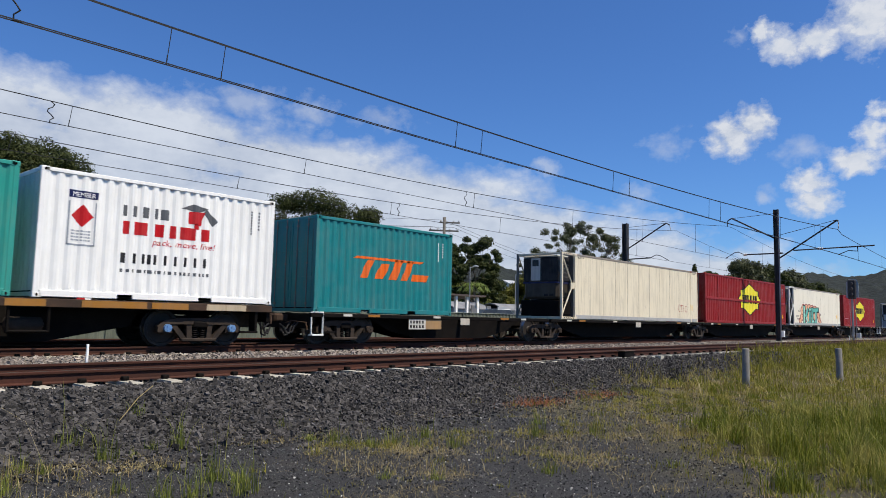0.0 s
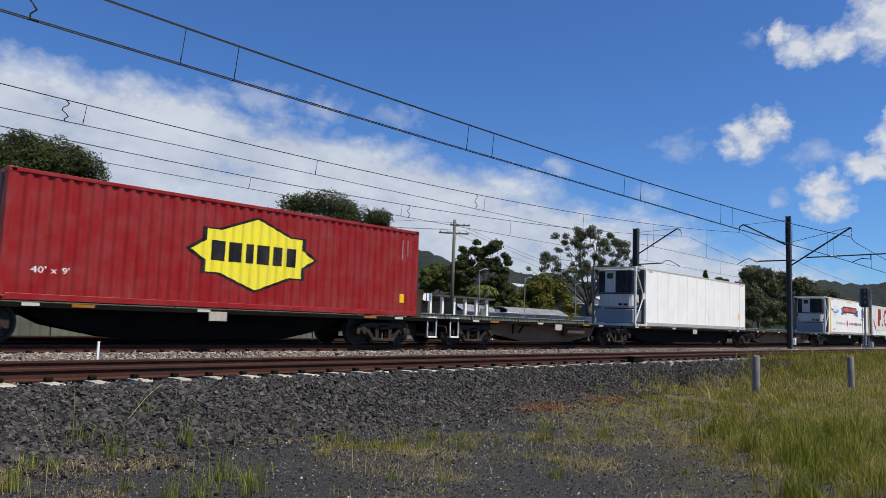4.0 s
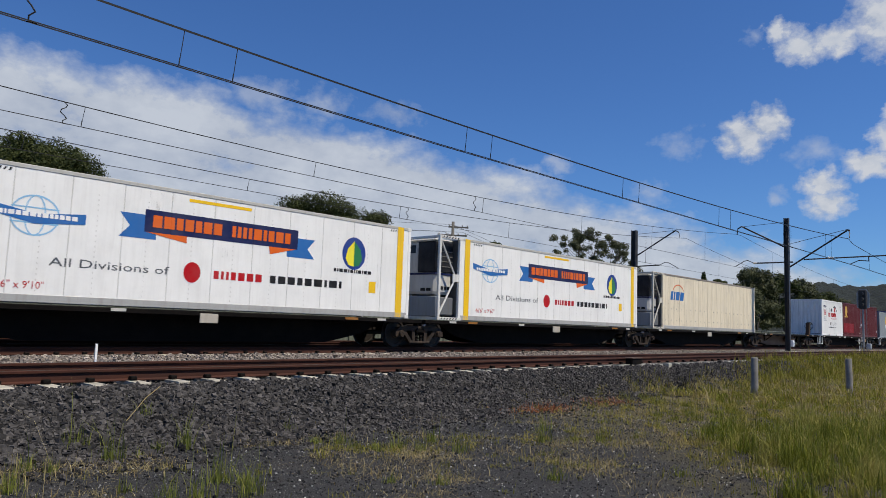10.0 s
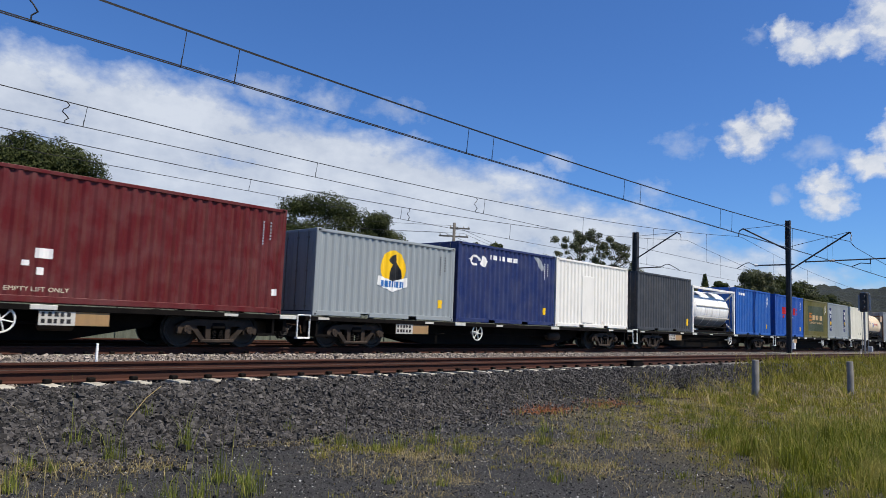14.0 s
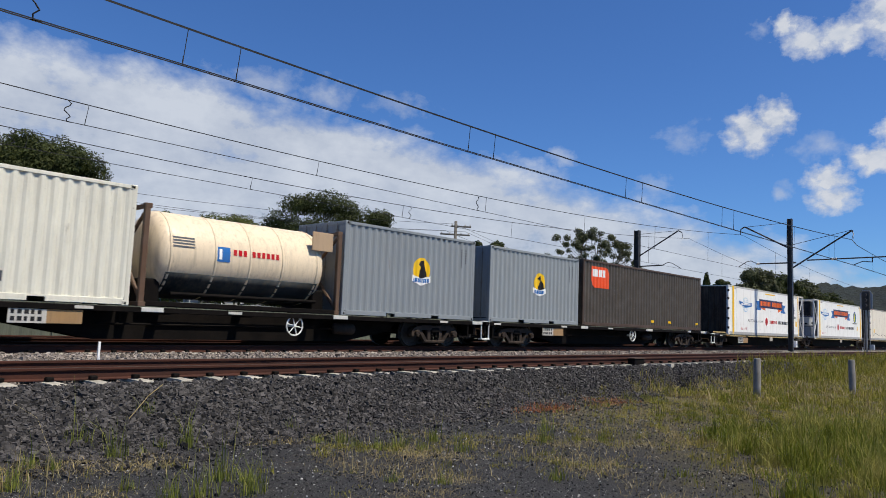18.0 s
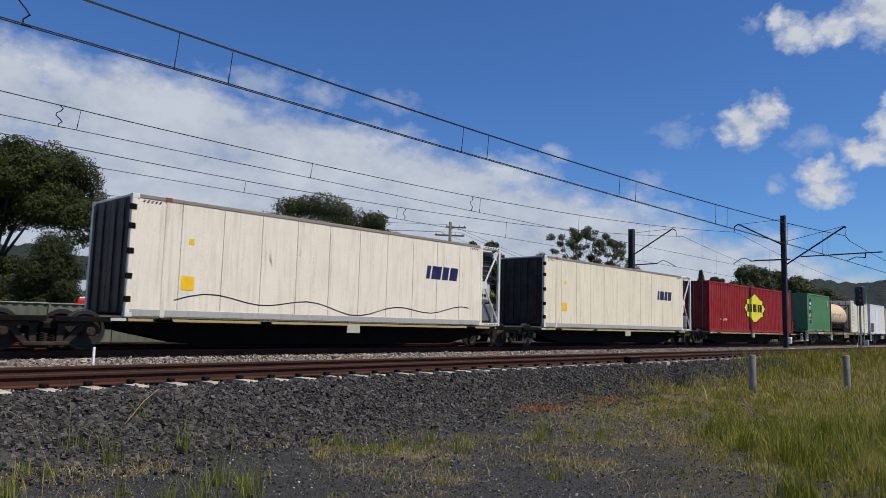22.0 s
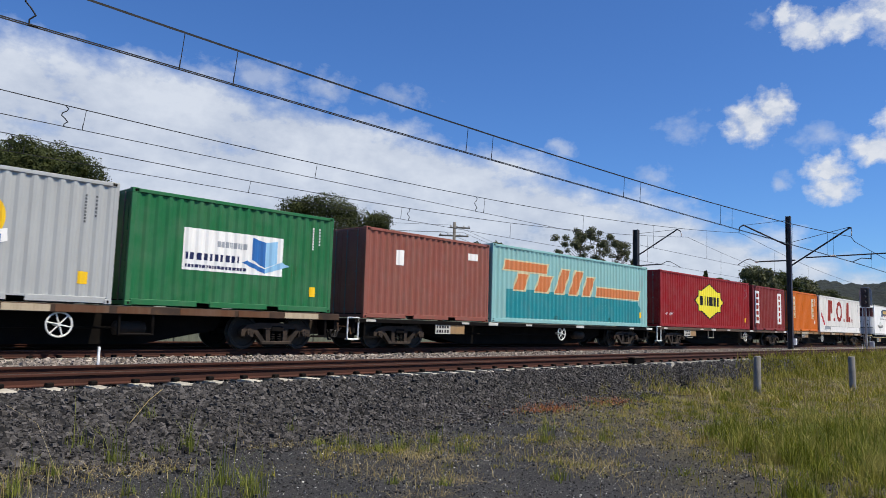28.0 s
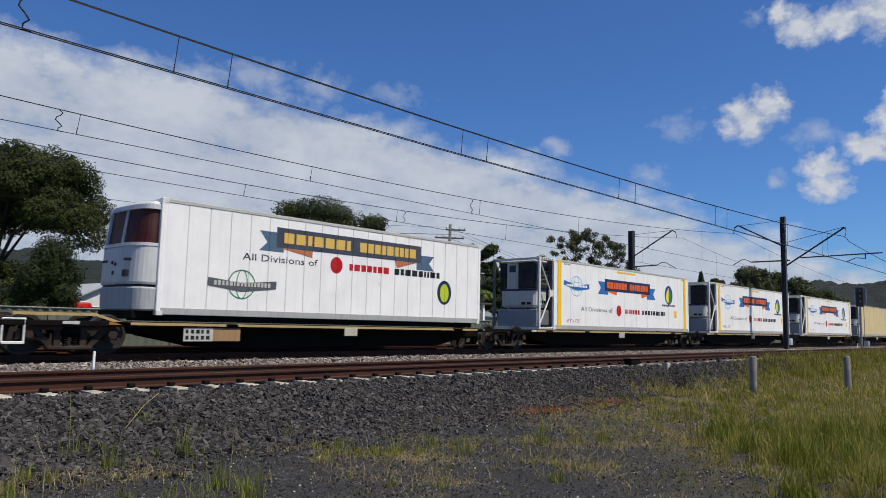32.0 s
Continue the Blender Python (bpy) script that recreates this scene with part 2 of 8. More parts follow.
# ---- building blocks ----
class Geo:
    """Collects vertices and faces of one mesh."""

    def __init__(self):
        self.v, self.f = [], []

    def face(self, *pts):
        n = len(self.v)
        self.v += [tuple(p) for p in pts]
        self.f.append(tuple(range(n, n + len(pts))))

    def box(self, x0, x1, y0, y1, z0, z1, c=0.0):
        """A box with its vertical and top edges chamfered by c."""
        if c <= 0:
            n = len(self.v)
            self.v += [(x0, y0, z0), (x1, y0, z0), (x1, y1, z0), (x0, y1, z0), (x0, y0, z1), (x1, y0, z1), (x1, y1, z1), (x0, y1, z1)]
            self.f += [tuple(n + i for i in q) for q in ((0, 3, 2, 1), (4, 5, 6, 7), (0, 1, 5, 4), (1, 2, 6, 5), (2, 3, 7, 6), (3, 0, 4, 7))]
            return self
        ring = lambda a, z: [(x0 + a + c, y0 + a, z), (x1 - a - c, y0 + a, z), (x1 - a, y0 + a + c, z), (x1 - a, y1 - a - c, z),
                             (x1 - a - c, y1 - a, z), (x0 + a + c, y1 - a, z), (x0 + a, y1 - a - c, z), (x0 + a, y0 + a + c, z)]
        return self.loft([ring(c * 0.6, z0), ring(0, z0 + c), ring(0, z1 - c), ring(c * 0.6, z1)])

    def loft(self, rings, caps=True):
        n, k = len(self.v), len(rings[0])
        for r in rings:
            self.v += [tuple(p) for p in r]
        for i in range(len(rings) - 1):
            for j in range(k):
                a, b = n + i * k + j, n + i * k + (j + 1) % k
                self.f.append((a, b, b + k, a + k))
        if caps:
            self.f.append(tuple(n + k - 1 - j for j in range(k)))
            self.f.append(tuple(n + (len(rings) - 1) * k + j for j in range(k)))
        return self

    def tube(self, p, q, r, seg=8, r2=None):
        p, q = Vector(p), Vector(q)
        d = (q - p).normalized()
        a = d.orthogonal().normalized()
        b = d.cross(a)
        ring = lambda o, rad: [o + (a * math.cos(t) + b * math.sin(t)) * rad for t in (2 * math.pi * i / seg for i in range(seg))]
        return self.loft([ring(p, r), ring(q, r if r2 is None else r2)])

    def path(self, pts, r, seg=6):
        """One unbroken tube along the points, mitred at the bends."""
        pts = [Vector(p) for p in pts]
        n = len(pts)
        ds = [(pts[i + 1] - pts[i]).normalized() for i in range(n - 1)]
        a = ds[0].orthogonal().normalized()
        rings = []
        for i, p in enumerate(pts):
            d0, d1 = ds[max(i - 1, 0)], ds[min(i, n - 2)]
            t = (d0 + d1).normalized()
            a = (a - t * a.dot(t)).normalized()
            b = t.cross(a)
            k = min(1.0 / max(t.dot(d1), 0.5), 1.5)
            rings.append([p + (a * math.cos(w) + b * math.sin(w)) * r * k for w in (2 * math.pi * j / seg for j in range(seg))])
        return self.loft(rings)

    def prism(self, outline, y0, y1):
        """An outline in (x, z) drawn out along y."""
        n, k = len(self.v), len(outline)
        self.v += [(x, y0, z) for x, z in outline] + [(x, y1, z) for x, z in outline]
        self.f.append(tuple(n + i for i in range(k)))
        self.f.append(tuple(n + k + k - 1 - i for i in range(k)))
        for i in range(k):
            j = (i + 1) % k
            self.f.append((n + i, n + k + i, n + k + j, n + j))
        return self

    def lathe(self, prof, centre, axis="y", seg=20):
        """Rings of (offset along axis, radius) round an axis through centre."""
        cx, cy, cz = centre
        rings = []
        for o, r in prof:
            ring = []
            for i in range(seg):
                t = 2 * math.pi * i / seg
                u, w = r * math.cos(t), r * math.sin(t)
                ring.append((cx + u, cy + o, cz + w) if axis == "y" else (cx + o, cy + u, cz + w) if axis == "x" else (cx + u, cy + w, cz + o))
            rings.append(ring)
        return self.loft(rings)

    def mesh(self, name, material, smooth=False):
        me = bpy.data.meshes.new(name)
        me.from_pydata(self.v, [], self.f)
        me.materials.append(material)
        if smooth:
            me.polygons.foreach_set("use_smooth", [True] * len(me.polygons))
        me.update()
        bm = bmesh.new()
        bm.from_mesh(me)
        bmesh.ops.recalc_face_normals(bm, faces=bm.faces)
        bm.to_mesh(me)
        bm.free()
        return me


def part(name, geo, material, parent, label="", smooth=False, at=None):
    """One mesh object under a thing or a part; geo may also be a finished mesh that is shared."""
    me = geo if isinstance(geo, bpy.types.Mesh) else geo.mesh(name, material, smooth)
    ob = new(name, me)
    ob.parent = parent
    if at is not None:
        ob.matrix_basis = at
    return tagged(ob, label)


def thing(name, label, category, m=None, group="", kind="", data=None):
    ob = new(name, data)
    if m is not None:
        ob.matrix_basis = m
    if data is None:
        ob.empty_display_size = 0.3
    return tagged(ob, label, category, group, kind)


def raw_mesh(name, verts, faces, material):
    """A mesh from numpy arrays (faces all of one size), for stuff in great numbers."""
    me = bpy.data.meshes.new(name)
    k = faces.shape[1]
    me.vertices.add(len(verts))
    me.vertices.foreach_set("co", verts.astype(np.float32).ravel())
    me.loops.add(faces.size)
    me.loops.foreach_set("vertex_index", faces.astype(np.int32).ravel())
    me.polygons.add(len(faces))
    me.polygons.foreach_set("loop_start", np.arange(0, faces.size, k, dtype=np.int32))
    me.polygons.foreach_set("loop_total", np.full(len(faces), k, dtype=np.int32))
    me.materials.append(material)
    me.update(calc_edges=True)
    me.validate()
    return me

# ---- ground ----
NEAR_Y, TRAIN_Y, FAR_Y = 11.45, 18.14, 22.1
rng = np.random.default_rng(5)
LUMP = [(rng.uniform(0.15, 1.6), rng.uniform(0.15, 1.6), rng.uniform(0, 6.28)) for _ in range(7)]


def lumps(x, y):
    return sum(np.sin(x * a + y * b * (1 if i % 2 else -1) + c) for i, (a, b, c) in enumerate(LUMP)) / 7


def ground_z(x, y):
    """Height of the ground: a flat verge, the ballast shoulder, the track bed, the land behind."""
    x, y = np.asarray(x, float), np.asarray(y, float)
    toe = 8.35 + 0.9 * np.clip((x - 6) / 8, 0, 1)
    verge = -0.80 + 0.05 * lumps(x, y) + 0.02 * np.sin(3.1 * x + 2.3 * y)
    up = np.clip((y - toe) / (10.05 - toe), 0, 1)
    gully = np.exp(-((x - 19.6 - 1.06 * (y - 8.6)) / 0.33) ** 2) * np.clip((y - 8.3) / 0.4, 0, 1) * np.clip((10.3 - y) / 0.2, 0, 1)
    verge = verge - 0.22 * gully
    bed = np.where(y < 10.4, -0.235, np.where(y < 10.75, -0.25, -0.205)) + 0 * x
    bed = np.where(y > 26.5, -0.24 - 0.06 * np.clip((y - 26.5) / 3, 0, 1), bed)
    return verge + (bed - verge) * (up * up * (3 - 2 * up) * 0.35 + up * 0.65) - 0.25 * gully


def sheet(name, xs, ys, material, label, category):
    gx, gy = np.meshgrid(xs, ys)
    v = np.stack([gx, gy, ground_z(gx, gy)], -1).reshape(-1, 3)
    w = len(xs)
    i = (np.arange(len(ys) - 1)[:, None] * w + np.arange(w - 1)[None, :]).ravel()
    me = raw_mesh(name, v, np.stack([i, i + 1, i + 1 + w, i + w], -1), material)
    me.polygons.foreach_set("use_smooth", [True] * len(me.polygons))
    return tagged(new(name, me), label, category, kind="structure")


def ground_mat():
    """Dark fine gravel that gives way to dry grass and earth, and pale clean stone between the tracks."""
    m, t, s = nodes_of("ground")
    vec = add(t, "ShaderNodeTexCoord").outputs["Object"]
    sep = t.nodes.new("ShaderNodeSeparateXYZ")
    t.links.new(vec, sep.inputs[0])
    x, y = sep.outputs[0], sep.outputs[1]
    wob = maths(t, "MULTIPLY", maths(t, "SUBTRACT", noise_at(t, vec, 0.5, 6), 0.5), 7.0)
    chips = noise_at(t, vec, 48, 3)
    gravel = blend(t, ramp(t, chips, 0.36, 0.66), (0.013, 0.0132, 0.0137, 1), (0.046, 0.0455, 0.0455, 1))
    gravel = blend(t, ramp(t, noise_at(t, vec, 1.3, 5), 0.58, 0.8), gravel, (0.046, 0.041, 0.035, 1))
    gravel = blend(t, ramp(t, noise_at(t, vec, 110, 2), 0.66, 0.72), gravel, (0.36, 0.35, 0.32, 1))
    earth = blend(t, ramp(t, noise_at(t, vec, 3, 6), 0.4, 0.65), (0.06, 0.05, 0.027, 1), (0.13, 0.11, 0.05, 1))
    earth = blend(t, ramp(t, noise_at(t, vec, 40, 4), 0.5, 0.68), earth, (0.03, 0.027, 0.021, 1))
    earth = blend(t, ramp(t, noise_at(t, vec, 1.1, 5), 0.56, 0.66), earth, gravel)
    side = maths(t, "ADD", maths(t, "SUBTRACT", x, maths(t, "MULTIPLY", y, 0.55)), wob)
    col = blend(t, ramp(t, side, 5.5, 9.5), gravel, earth)
    stone = blend(t, ramp(t, noise_at(t, vec, 26, 3), 0.38, 0.62), (0.08, 0.066, 0.057, 1), (0.3, 0.255, 0.22, 1))
    dark = blend(t, ramp(t, noise_at(t, vec, 22, 3), 0.38, 0.64), (0.01, 0.01, 0.0105, 1), (0.06, 0.057, 0.055, 1))
    col = blend(t, ramp(t, y, 8.6, 9.1), col, dark)
    col = blend(t, ramp(t, y, 10.4, 10.9), col, stone)
    # darker brown bed along the train's track and the far track
    brown_bed = blend(t, ramp(t, noise_at(t, vec, 18, 4), 0.35, 0.68), (0.012, 0.01, 0.009, 1), (0.06, 0.046, 0.036, 1))
    col = blend(t, ramp(t, maths(t, "ABSOLUTE", maths(t, "SUBTRACT", y, 20.2)), 4.6, 3.4), col, brown_bed)
    back = blend(t, ramp(t, noise_at(t, vec, 0.8, 6), 0.4, 0.62), (0.045, 0.06, 0.02, 1), (0.1, 0.1, 0.04, 1))
    col = blend(t, ramp(t, y, 25.0, 27.5), col, back)
    t.links.new(col, s.inputs["Base Color"])
    s.inputs["Roughness"].default_value = 0.95
    s.inputs["Specular IOR Level"].default_value = 0.2
    bump(t, s, maths(t, "ADD", noise_at(t, vec, 40, 4), maths(t, "MULTIPLY", noise_at(t, vec, 9, 4), 0.7)), 0.7, 0.03)
    return m


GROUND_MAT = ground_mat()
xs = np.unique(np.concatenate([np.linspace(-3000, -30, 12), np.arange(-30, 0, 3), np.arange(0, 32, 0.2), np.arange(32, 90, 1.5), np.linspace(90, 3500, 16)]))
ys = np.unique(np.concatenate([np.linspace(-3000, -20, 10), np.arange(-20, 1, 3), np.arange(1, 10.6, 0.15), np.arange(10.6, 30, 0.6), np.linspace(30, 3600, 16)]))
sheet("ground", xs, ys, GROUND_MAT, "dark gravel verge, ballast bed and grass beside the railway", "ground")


def pebbles(name, px, py, size, material, label, flat=0.7, lift=0.35):
    """Angular stones at the given places, joined as one piece of stuff."""
    n = len(px)
    base = np.array([(-1, -0.75, -0.7), (1, -0.75, -0.7), (1, 0.75, -0.7), (-1, 0.75, -0.7), (-1, -0.75, 0.7), (1, -0.75, 0.7), (1, 0.75, 0.7), (-1, 0.75, 0.7)])
    tri = np.array([(0, 2, 1), (0, 3, 2), (4, 5, 6), (4, 6, 7), (0, 1, 5), (0, 5, 4), (1, 2, 6), (1, 6, 5), (2, 3, 7), (2, 7, 6), (3, 0, 4), (3, 4, 7)])
    v = base[None] * rng.uniform(0.6, 1.15, (n, 8, 3))
    v[:, 4:, :2] *= rng.uniform(0.5, 0.95, (n, 1, 2))
    v *= np.stack([rng.uniform(0.7, 1.3, n), rng.uniform(0.7, 1.3, n), rng.uniform(flat * 0.7, flat * 1.2, n)], -1)[:, None]
    a, b = rng.uniform(0, 6.28, n), rng.normal(0, 0.8, n)
    ca, sa, cb, sb = np.cos(a)[:, None], np.sin(a)[:, None], np.cos(b)[:, None], np.sin(b)[:, None]
    x, y, z = v[..., 0], v[..., 1], v[..., 2]
    x, z = x * cb - z * sb, x * sb + z * cb
    x, y = x * ca - y * sa, x * sa + y * ca
    sz = (size * rng.lognormal(0, 0.28, n))[:, None]
    zz = ground_z(px, py)[:, None]
    v = np.stack([x * sz + px[:, None], y * sz + py[:, None], z * sz + zz + sz * lift], -1).reshape(-1, 3)
    f = (np.arange(n)[:, None, None] * 8 + tri[None]).reshape(-1, 3)
    me = raw_mesh(name, v, f, material)
    me.polygons.foreach_set("use_smooth", [False] * len(me.polygons))
    return tagged(new(name, me), label, "stones", kind="stuff")


BALLAST = rough_stuff("dark_basalt_ballast", (0.028, 0.0258, 0.0245, 1), (0.084, 0.077, 0.072, 1), 6.0, 0.8, 0.3, 0.01, per_island=0.85, fine=60)
CHIPS = rough_stuff("mixed_gravel_chips", (0.028, 0.0285, 0.029, 1), (0.078, 0.077, 0.075, 1), 6.0, 0.9, 0.2, 0.005, per_island=0.85, fine=80)
PALE_STONE = rough_stuff("pale_mixed_ballast", (0.16, 0.135, 0.115, 1), (0.3, 0.26, 0.225, 1), 5.0, 0.9, 0.3, 0.01, per_island=0.5, fine=60)
n = 64000
u = rng.uniform(0, 1, n)
px = 1.5 + 30 * u ** 1.5
py = rng.uniform(8.15, 10.35, n) + 0.6 * np.clip((px - 6) / 8, 0, 1) * rng.uniform(0, 1, n)
pebbles("ballast_shoulder_stones", px, py, 0.026, BALLAST, "dark grey crushed basalt heaped along the near track", 0.95, 0.5)
n = 5200
px = 1.5 + 17 * rng.uniform(0, 1, n) ** 1.2
py = 8.45 + 0.6 * np.clip((px - 6) / 8, 0, 1) - rng.exponential(0.42, n)
pebbles("strewn_toe_stones", px, py, 0.024, BALLAST, "dark stones rolled down to the foot of the ballast")
n = 13000
px, py = 2 + 22 * rng.uniform(0, 1, n) ** 1.3, 10.2 + 2.6 * rng.uniform(0, 1, n)
pebbles("ballast_crib_stones", px, py, 0.025, BALLAST, "dark crushed stone between the near rails")
n = 16000
px, py = 3 + 45 * rng.uniform(0, 1, n) ** 1.4, rng.uniform(12.7, 17.2, n)
pebbles("pale_ballast_stones", px, py, 0.034, PALE_STONE, "pale pinkish crushed stone lying between the tracks")
n = 26000
px, py = 1.5 + 15 * rng.uniform(0, 1, n) ** 1.2, rng.uniform(2.2, 8.6, n)
pebbles("loose_gravel", px, py, 0.0095, CHIPS, "loose dark gravel chips scattered over the verge")

GRIT = rough_stuff("pale_quartz_grit", (0.4, 0.39, 0.36, 1), (0.6, 0.58, 0.54, 1), 9.0, 0.8, 0.1, 0.002, per_island=0.5)
n = 2600
px, py = 1.5 + 12 * rng.uniform(0, 1, n) ** 1.1, rng.uniform(3.0, 8.3, n)
pebbles("pale_grit", px, py, 0.0065, GRIT, "pale grit sprinkled over the dark gravel")

# ---- grass ----
GRASS = leaf_mat("yellow_green_grass", (0.105, 0.115, 0.011, 1), (0.305, 0.28, 0.038, 1), 0.32, (0.34, 0.275, 0.08, 1))
LUSH = leaf_mat("fresh_green_grass", (0.07, 0.1, 0.008, 1), (0.23, 0.235, 0.03, 1), 0.36, (0.34, 0.3, 0.09, 1))
WEED = leaf_mat("fresh_weed_blades", (0.1, 0.135, 0.02, 1), (0.27, 0.27, 0.06, 1), 0.3)
DRY_GRASS = leaf_mat("dry_straw_grass", (0.4, 0.335, 0.16, 1), (0.19, 0.135, 0.055, 1), 0.25)
RED_WEED = leaf_mat("rusty_red_weed", (0.26, 0.095, 0.045, 1), (0.4, 0.17, 0.075, 1), 0.25)


def blades(name, px, py, height, width, material, label, bend=0.5, category="grass"):
    """Bent grass blades of two segments, each a tapering strip."""
    n = len(px)
    a = rng.uniform(0, 6.28, n)
    h = height * rng.lognormal(0, 0.45, n)
    w = width * rng.uniform(0.6, 1.4, n)
    lean = rng.normal(0, bend, n) + bend * 0.4
    dx, dy = np.cos(a), np.sin(a)
    z0 = ground_z(px, py) - 0.01
    def row(k, wid):
        ox, oy = dx * lean * h * k * k, dy * lean * h * k * k
        z = z0 + h * k * (1 - 0.25 * np.abs(lean) * k)
        return [np.stack([px + ox - dy * wid, py + oy + dx * wid, z], -1), np.stack([px + ox + dy * wid, py + oy - dx * wid, z], -1)]
    pts = row(0, w) + row(0.55, w * 0.75) + row(1.0, w * 0.12)
    v = np.stack(pts, 1).reshape(-1, 3)
    f = (np.arange(n)[:, None, None] * 6 + np.array([(0, 1, 3, 2), (2, 3, 5, 4)])[None]).reshape(-1, 4)
    return tagged(new(name, raw_mesh(name, v, f, material)), label, category, kind="stuff")


def tufted(n, x0, x1, y0, y1, tufts, spread, keep):
    """Places gathered in tufts, kept where keep(x, y) is above a random number."""
    cx, cy = rng.uniform(x0, x1, tufts), rng.uniform(y0, y1, tufts)
    k = rng.integers(0, tufts, n)
    px, py = cx[k] + rng.normal(0, spread, n), cy[k] + rng.normal(0, spread, n)
    ok = rng.uniform(0, 1, n) < np.clip(keep(px, py), 0, 1)
    return px[ok], py[ok]


def meadow(x, y):
    """How thickly grass covers the verge: bare gravel, then scattered clumps, then a full sward."""
    patch = 1.7 * lumps(x * 2.3, y * 2.3) + 0.9 * lumps(x * 6 + 3, y * 6)
    return np.clip((x - 0.9 * y - 4.0 + 2.6 * patch) / 5.0, 0, 1) ** 1.4 * np.clip((np.where(x > 27, 10.25, 9.9) - y) / 0.5, 0, 1)


def corner(x, y):
    return np.clip((x - 1.55 * y - 3.3) / 1.6, 0, 1) * (0.35 + 0.65 * broken(x * 0.5, y * 0.5)) * np.clip((17 - x) / 4, 0, 1)


def broken(x, y):
    """Bare and thick spots a hand's width to a stride across."""
    return np.clip(0.55 + 1.5 * lumps(x * 5.1 + 2, y * 5.1) + 0.9 * lumps(x * 13, y * 13 + 4), 0, 1)


px, py = tufted(90000, 5, 24, 1.2, 9.8, 1700, 0.055, lambda x, y: meadow(x, y) * broken(x, y) * 1.2)
blades("verge_grass", px, py, 0.08, 0.0034, GRASS, "short yellow-green grass on the verge", 0.9)
px, py = tufted(46000, 4, 28, 1.5, 9.6, 1500, 0.08, lambda x, y: meadow(x + 2.4, y) * broken(x + 7, y))
blades("dry_grass", px, py, 0.075, 0.0036, DRY_GRASS, "straw-coloured dry grass among the green", 1.3)
px, py = tufted(20000, 6, 22, 1.2, 9.0, 260, 0.07, lambda x, y: meadow(x - 0.5, y) * 1.2)
blades("grass_clumps", px, py, 0.1, 0.0042, LUSH, "greener grass clumps standing above the sward", 0.5)
px, py = tufted(34000, 6, 17, 1.2, 5.0, 170, 0.1, corner)
blades("tall_grass", px, py, 0.2, 0.005, LUSH, "tall fresh green grass in the corner of the verge", 0.6)
px, py = tufted(48000, 17, 85, 1.0, 10.2, 2600, 0.16, lambda x, y: meadow(x, y) * np.clip((x - 15) / 6, 0, 1))
blades("far_verge_grass", px, py, 0.15, 0.011, GRASS, "tall yellow-green grass along the track", 0.65)
px, py = tufted(16000, 23, 62, 8.4, 10.35, 800, 0.16, lambda x, y: np.clip((x - 22 - 2.2 * (y - 8.4)) / 5, 0, 1))
blades("shoulder_grass", px, py, 0.21, 0.012, GRASS, "rank grass growing up the ballast shoulder", 0.5)
px, py = tufted(20000, 17, 80, 1.0, 9.7, 1500, 0.16, lambda x, y: meadow(x, y))
blades("far_dry_grass", px, py, 0.16, 0.009, DRY_GRASS, "dry seed stalks over the far verge", 0.6)

# single weed tufts in the gravel: place, height, number of blades
TUFTS = [(3.27, 8.68, 0.22, 34), (3.4, 8.1, 0.27, 44), (4.32, 8.2, 0.25, 44), (4.27, 9.2, 0.16, 26), (4.05, 8.25, 0.12, 30), (3.75, 8.15, 0.1, 24), (6.03, 8.5, 0.1, 26), (3.75, 6.4, 0.24, 50), (3.9, 6.2, 0.13, 40),
         (3.13, 6.17, 0.17, 44), (3.4, 6.05, 0.2, 44), (3.74, 5.83, 0.2, 60), (3.0, 6.7, 0.1, 30), (5.95, 7.75, 0.08, 60), (6.19, 7.57, 0.12, 60), (6.13, 7.2, 0.1, 40), (6.2, 6.85, 0.11, 44), (6.6, 6.85, 0.16, 60),
         (6.75, 6.6, 0.1, 40), (7.25, 6.9, 0.14, 50), (7.1, 6.25, 0.16, 44), (8.46, 5.9, 0.18, 50), (9.5, 6.6, 0.13, 40), (9.5, 5.6, 0.1, 36), (2.55, 7.95, 0.14, 40), (2.7, 7.75, 0.1, 40), (2.2, 7.3, 0.16, 50), (5.4, 5.0, 0.08, 40), (6.7, 4.5, 0.1, 44), (5.0, 5.3, 0.07, 30)]
tx, ty, th = [], [], []
for x, y, h, k in TUFTS:
    tx += list(rng.normal(x, 0.03 + h * 0.16, int(k * 1.3)))
    ty += list(rng.normal(y, 0.03 + h * 0.16, int(k * 1.3)))
    th += [h] * int(k * 1.3)
blades("weed_tufts", np.array(tx), np.array(ty), np.array(th), 0.0038, WEED, "small weed tufts growing out of the dark gravel", 0.45)
px, py = tufted(5200, 2.0, 11.5, 4.4, 8.7, 34, 0.16, lambda x, y: np.ones_like(x))
blades("dead_weed_litter", px, py, 0.05, 0.0028, DRY_GRASS, "dead straw lying flat on the gravel", 1.6)
for cx, cy, w, n in ((6.2, 7.25, 0.35, 420), (6.6, 6.75, 0.45, 560), (7.3, 6.55, 0.4, 420), (8.9, 6.2, 0.5, 400), (9.4, 5.4, 0.6, 500), (7.6, 5.0, 0.7, 420)):
    k = rng.integers(0, 16, n)
    bx, by = rng.normal(cx, w * 1.2, 16), rng.normal(cy, w * 0.7, 16)
    blades("low_grass_patch", rng.normal(bx[k], 0.07), rng.normal(by[k], 0.07), 0.055, 0.0034, GRASS, "low yellow-green grass spreading over the gravel", 0.8)
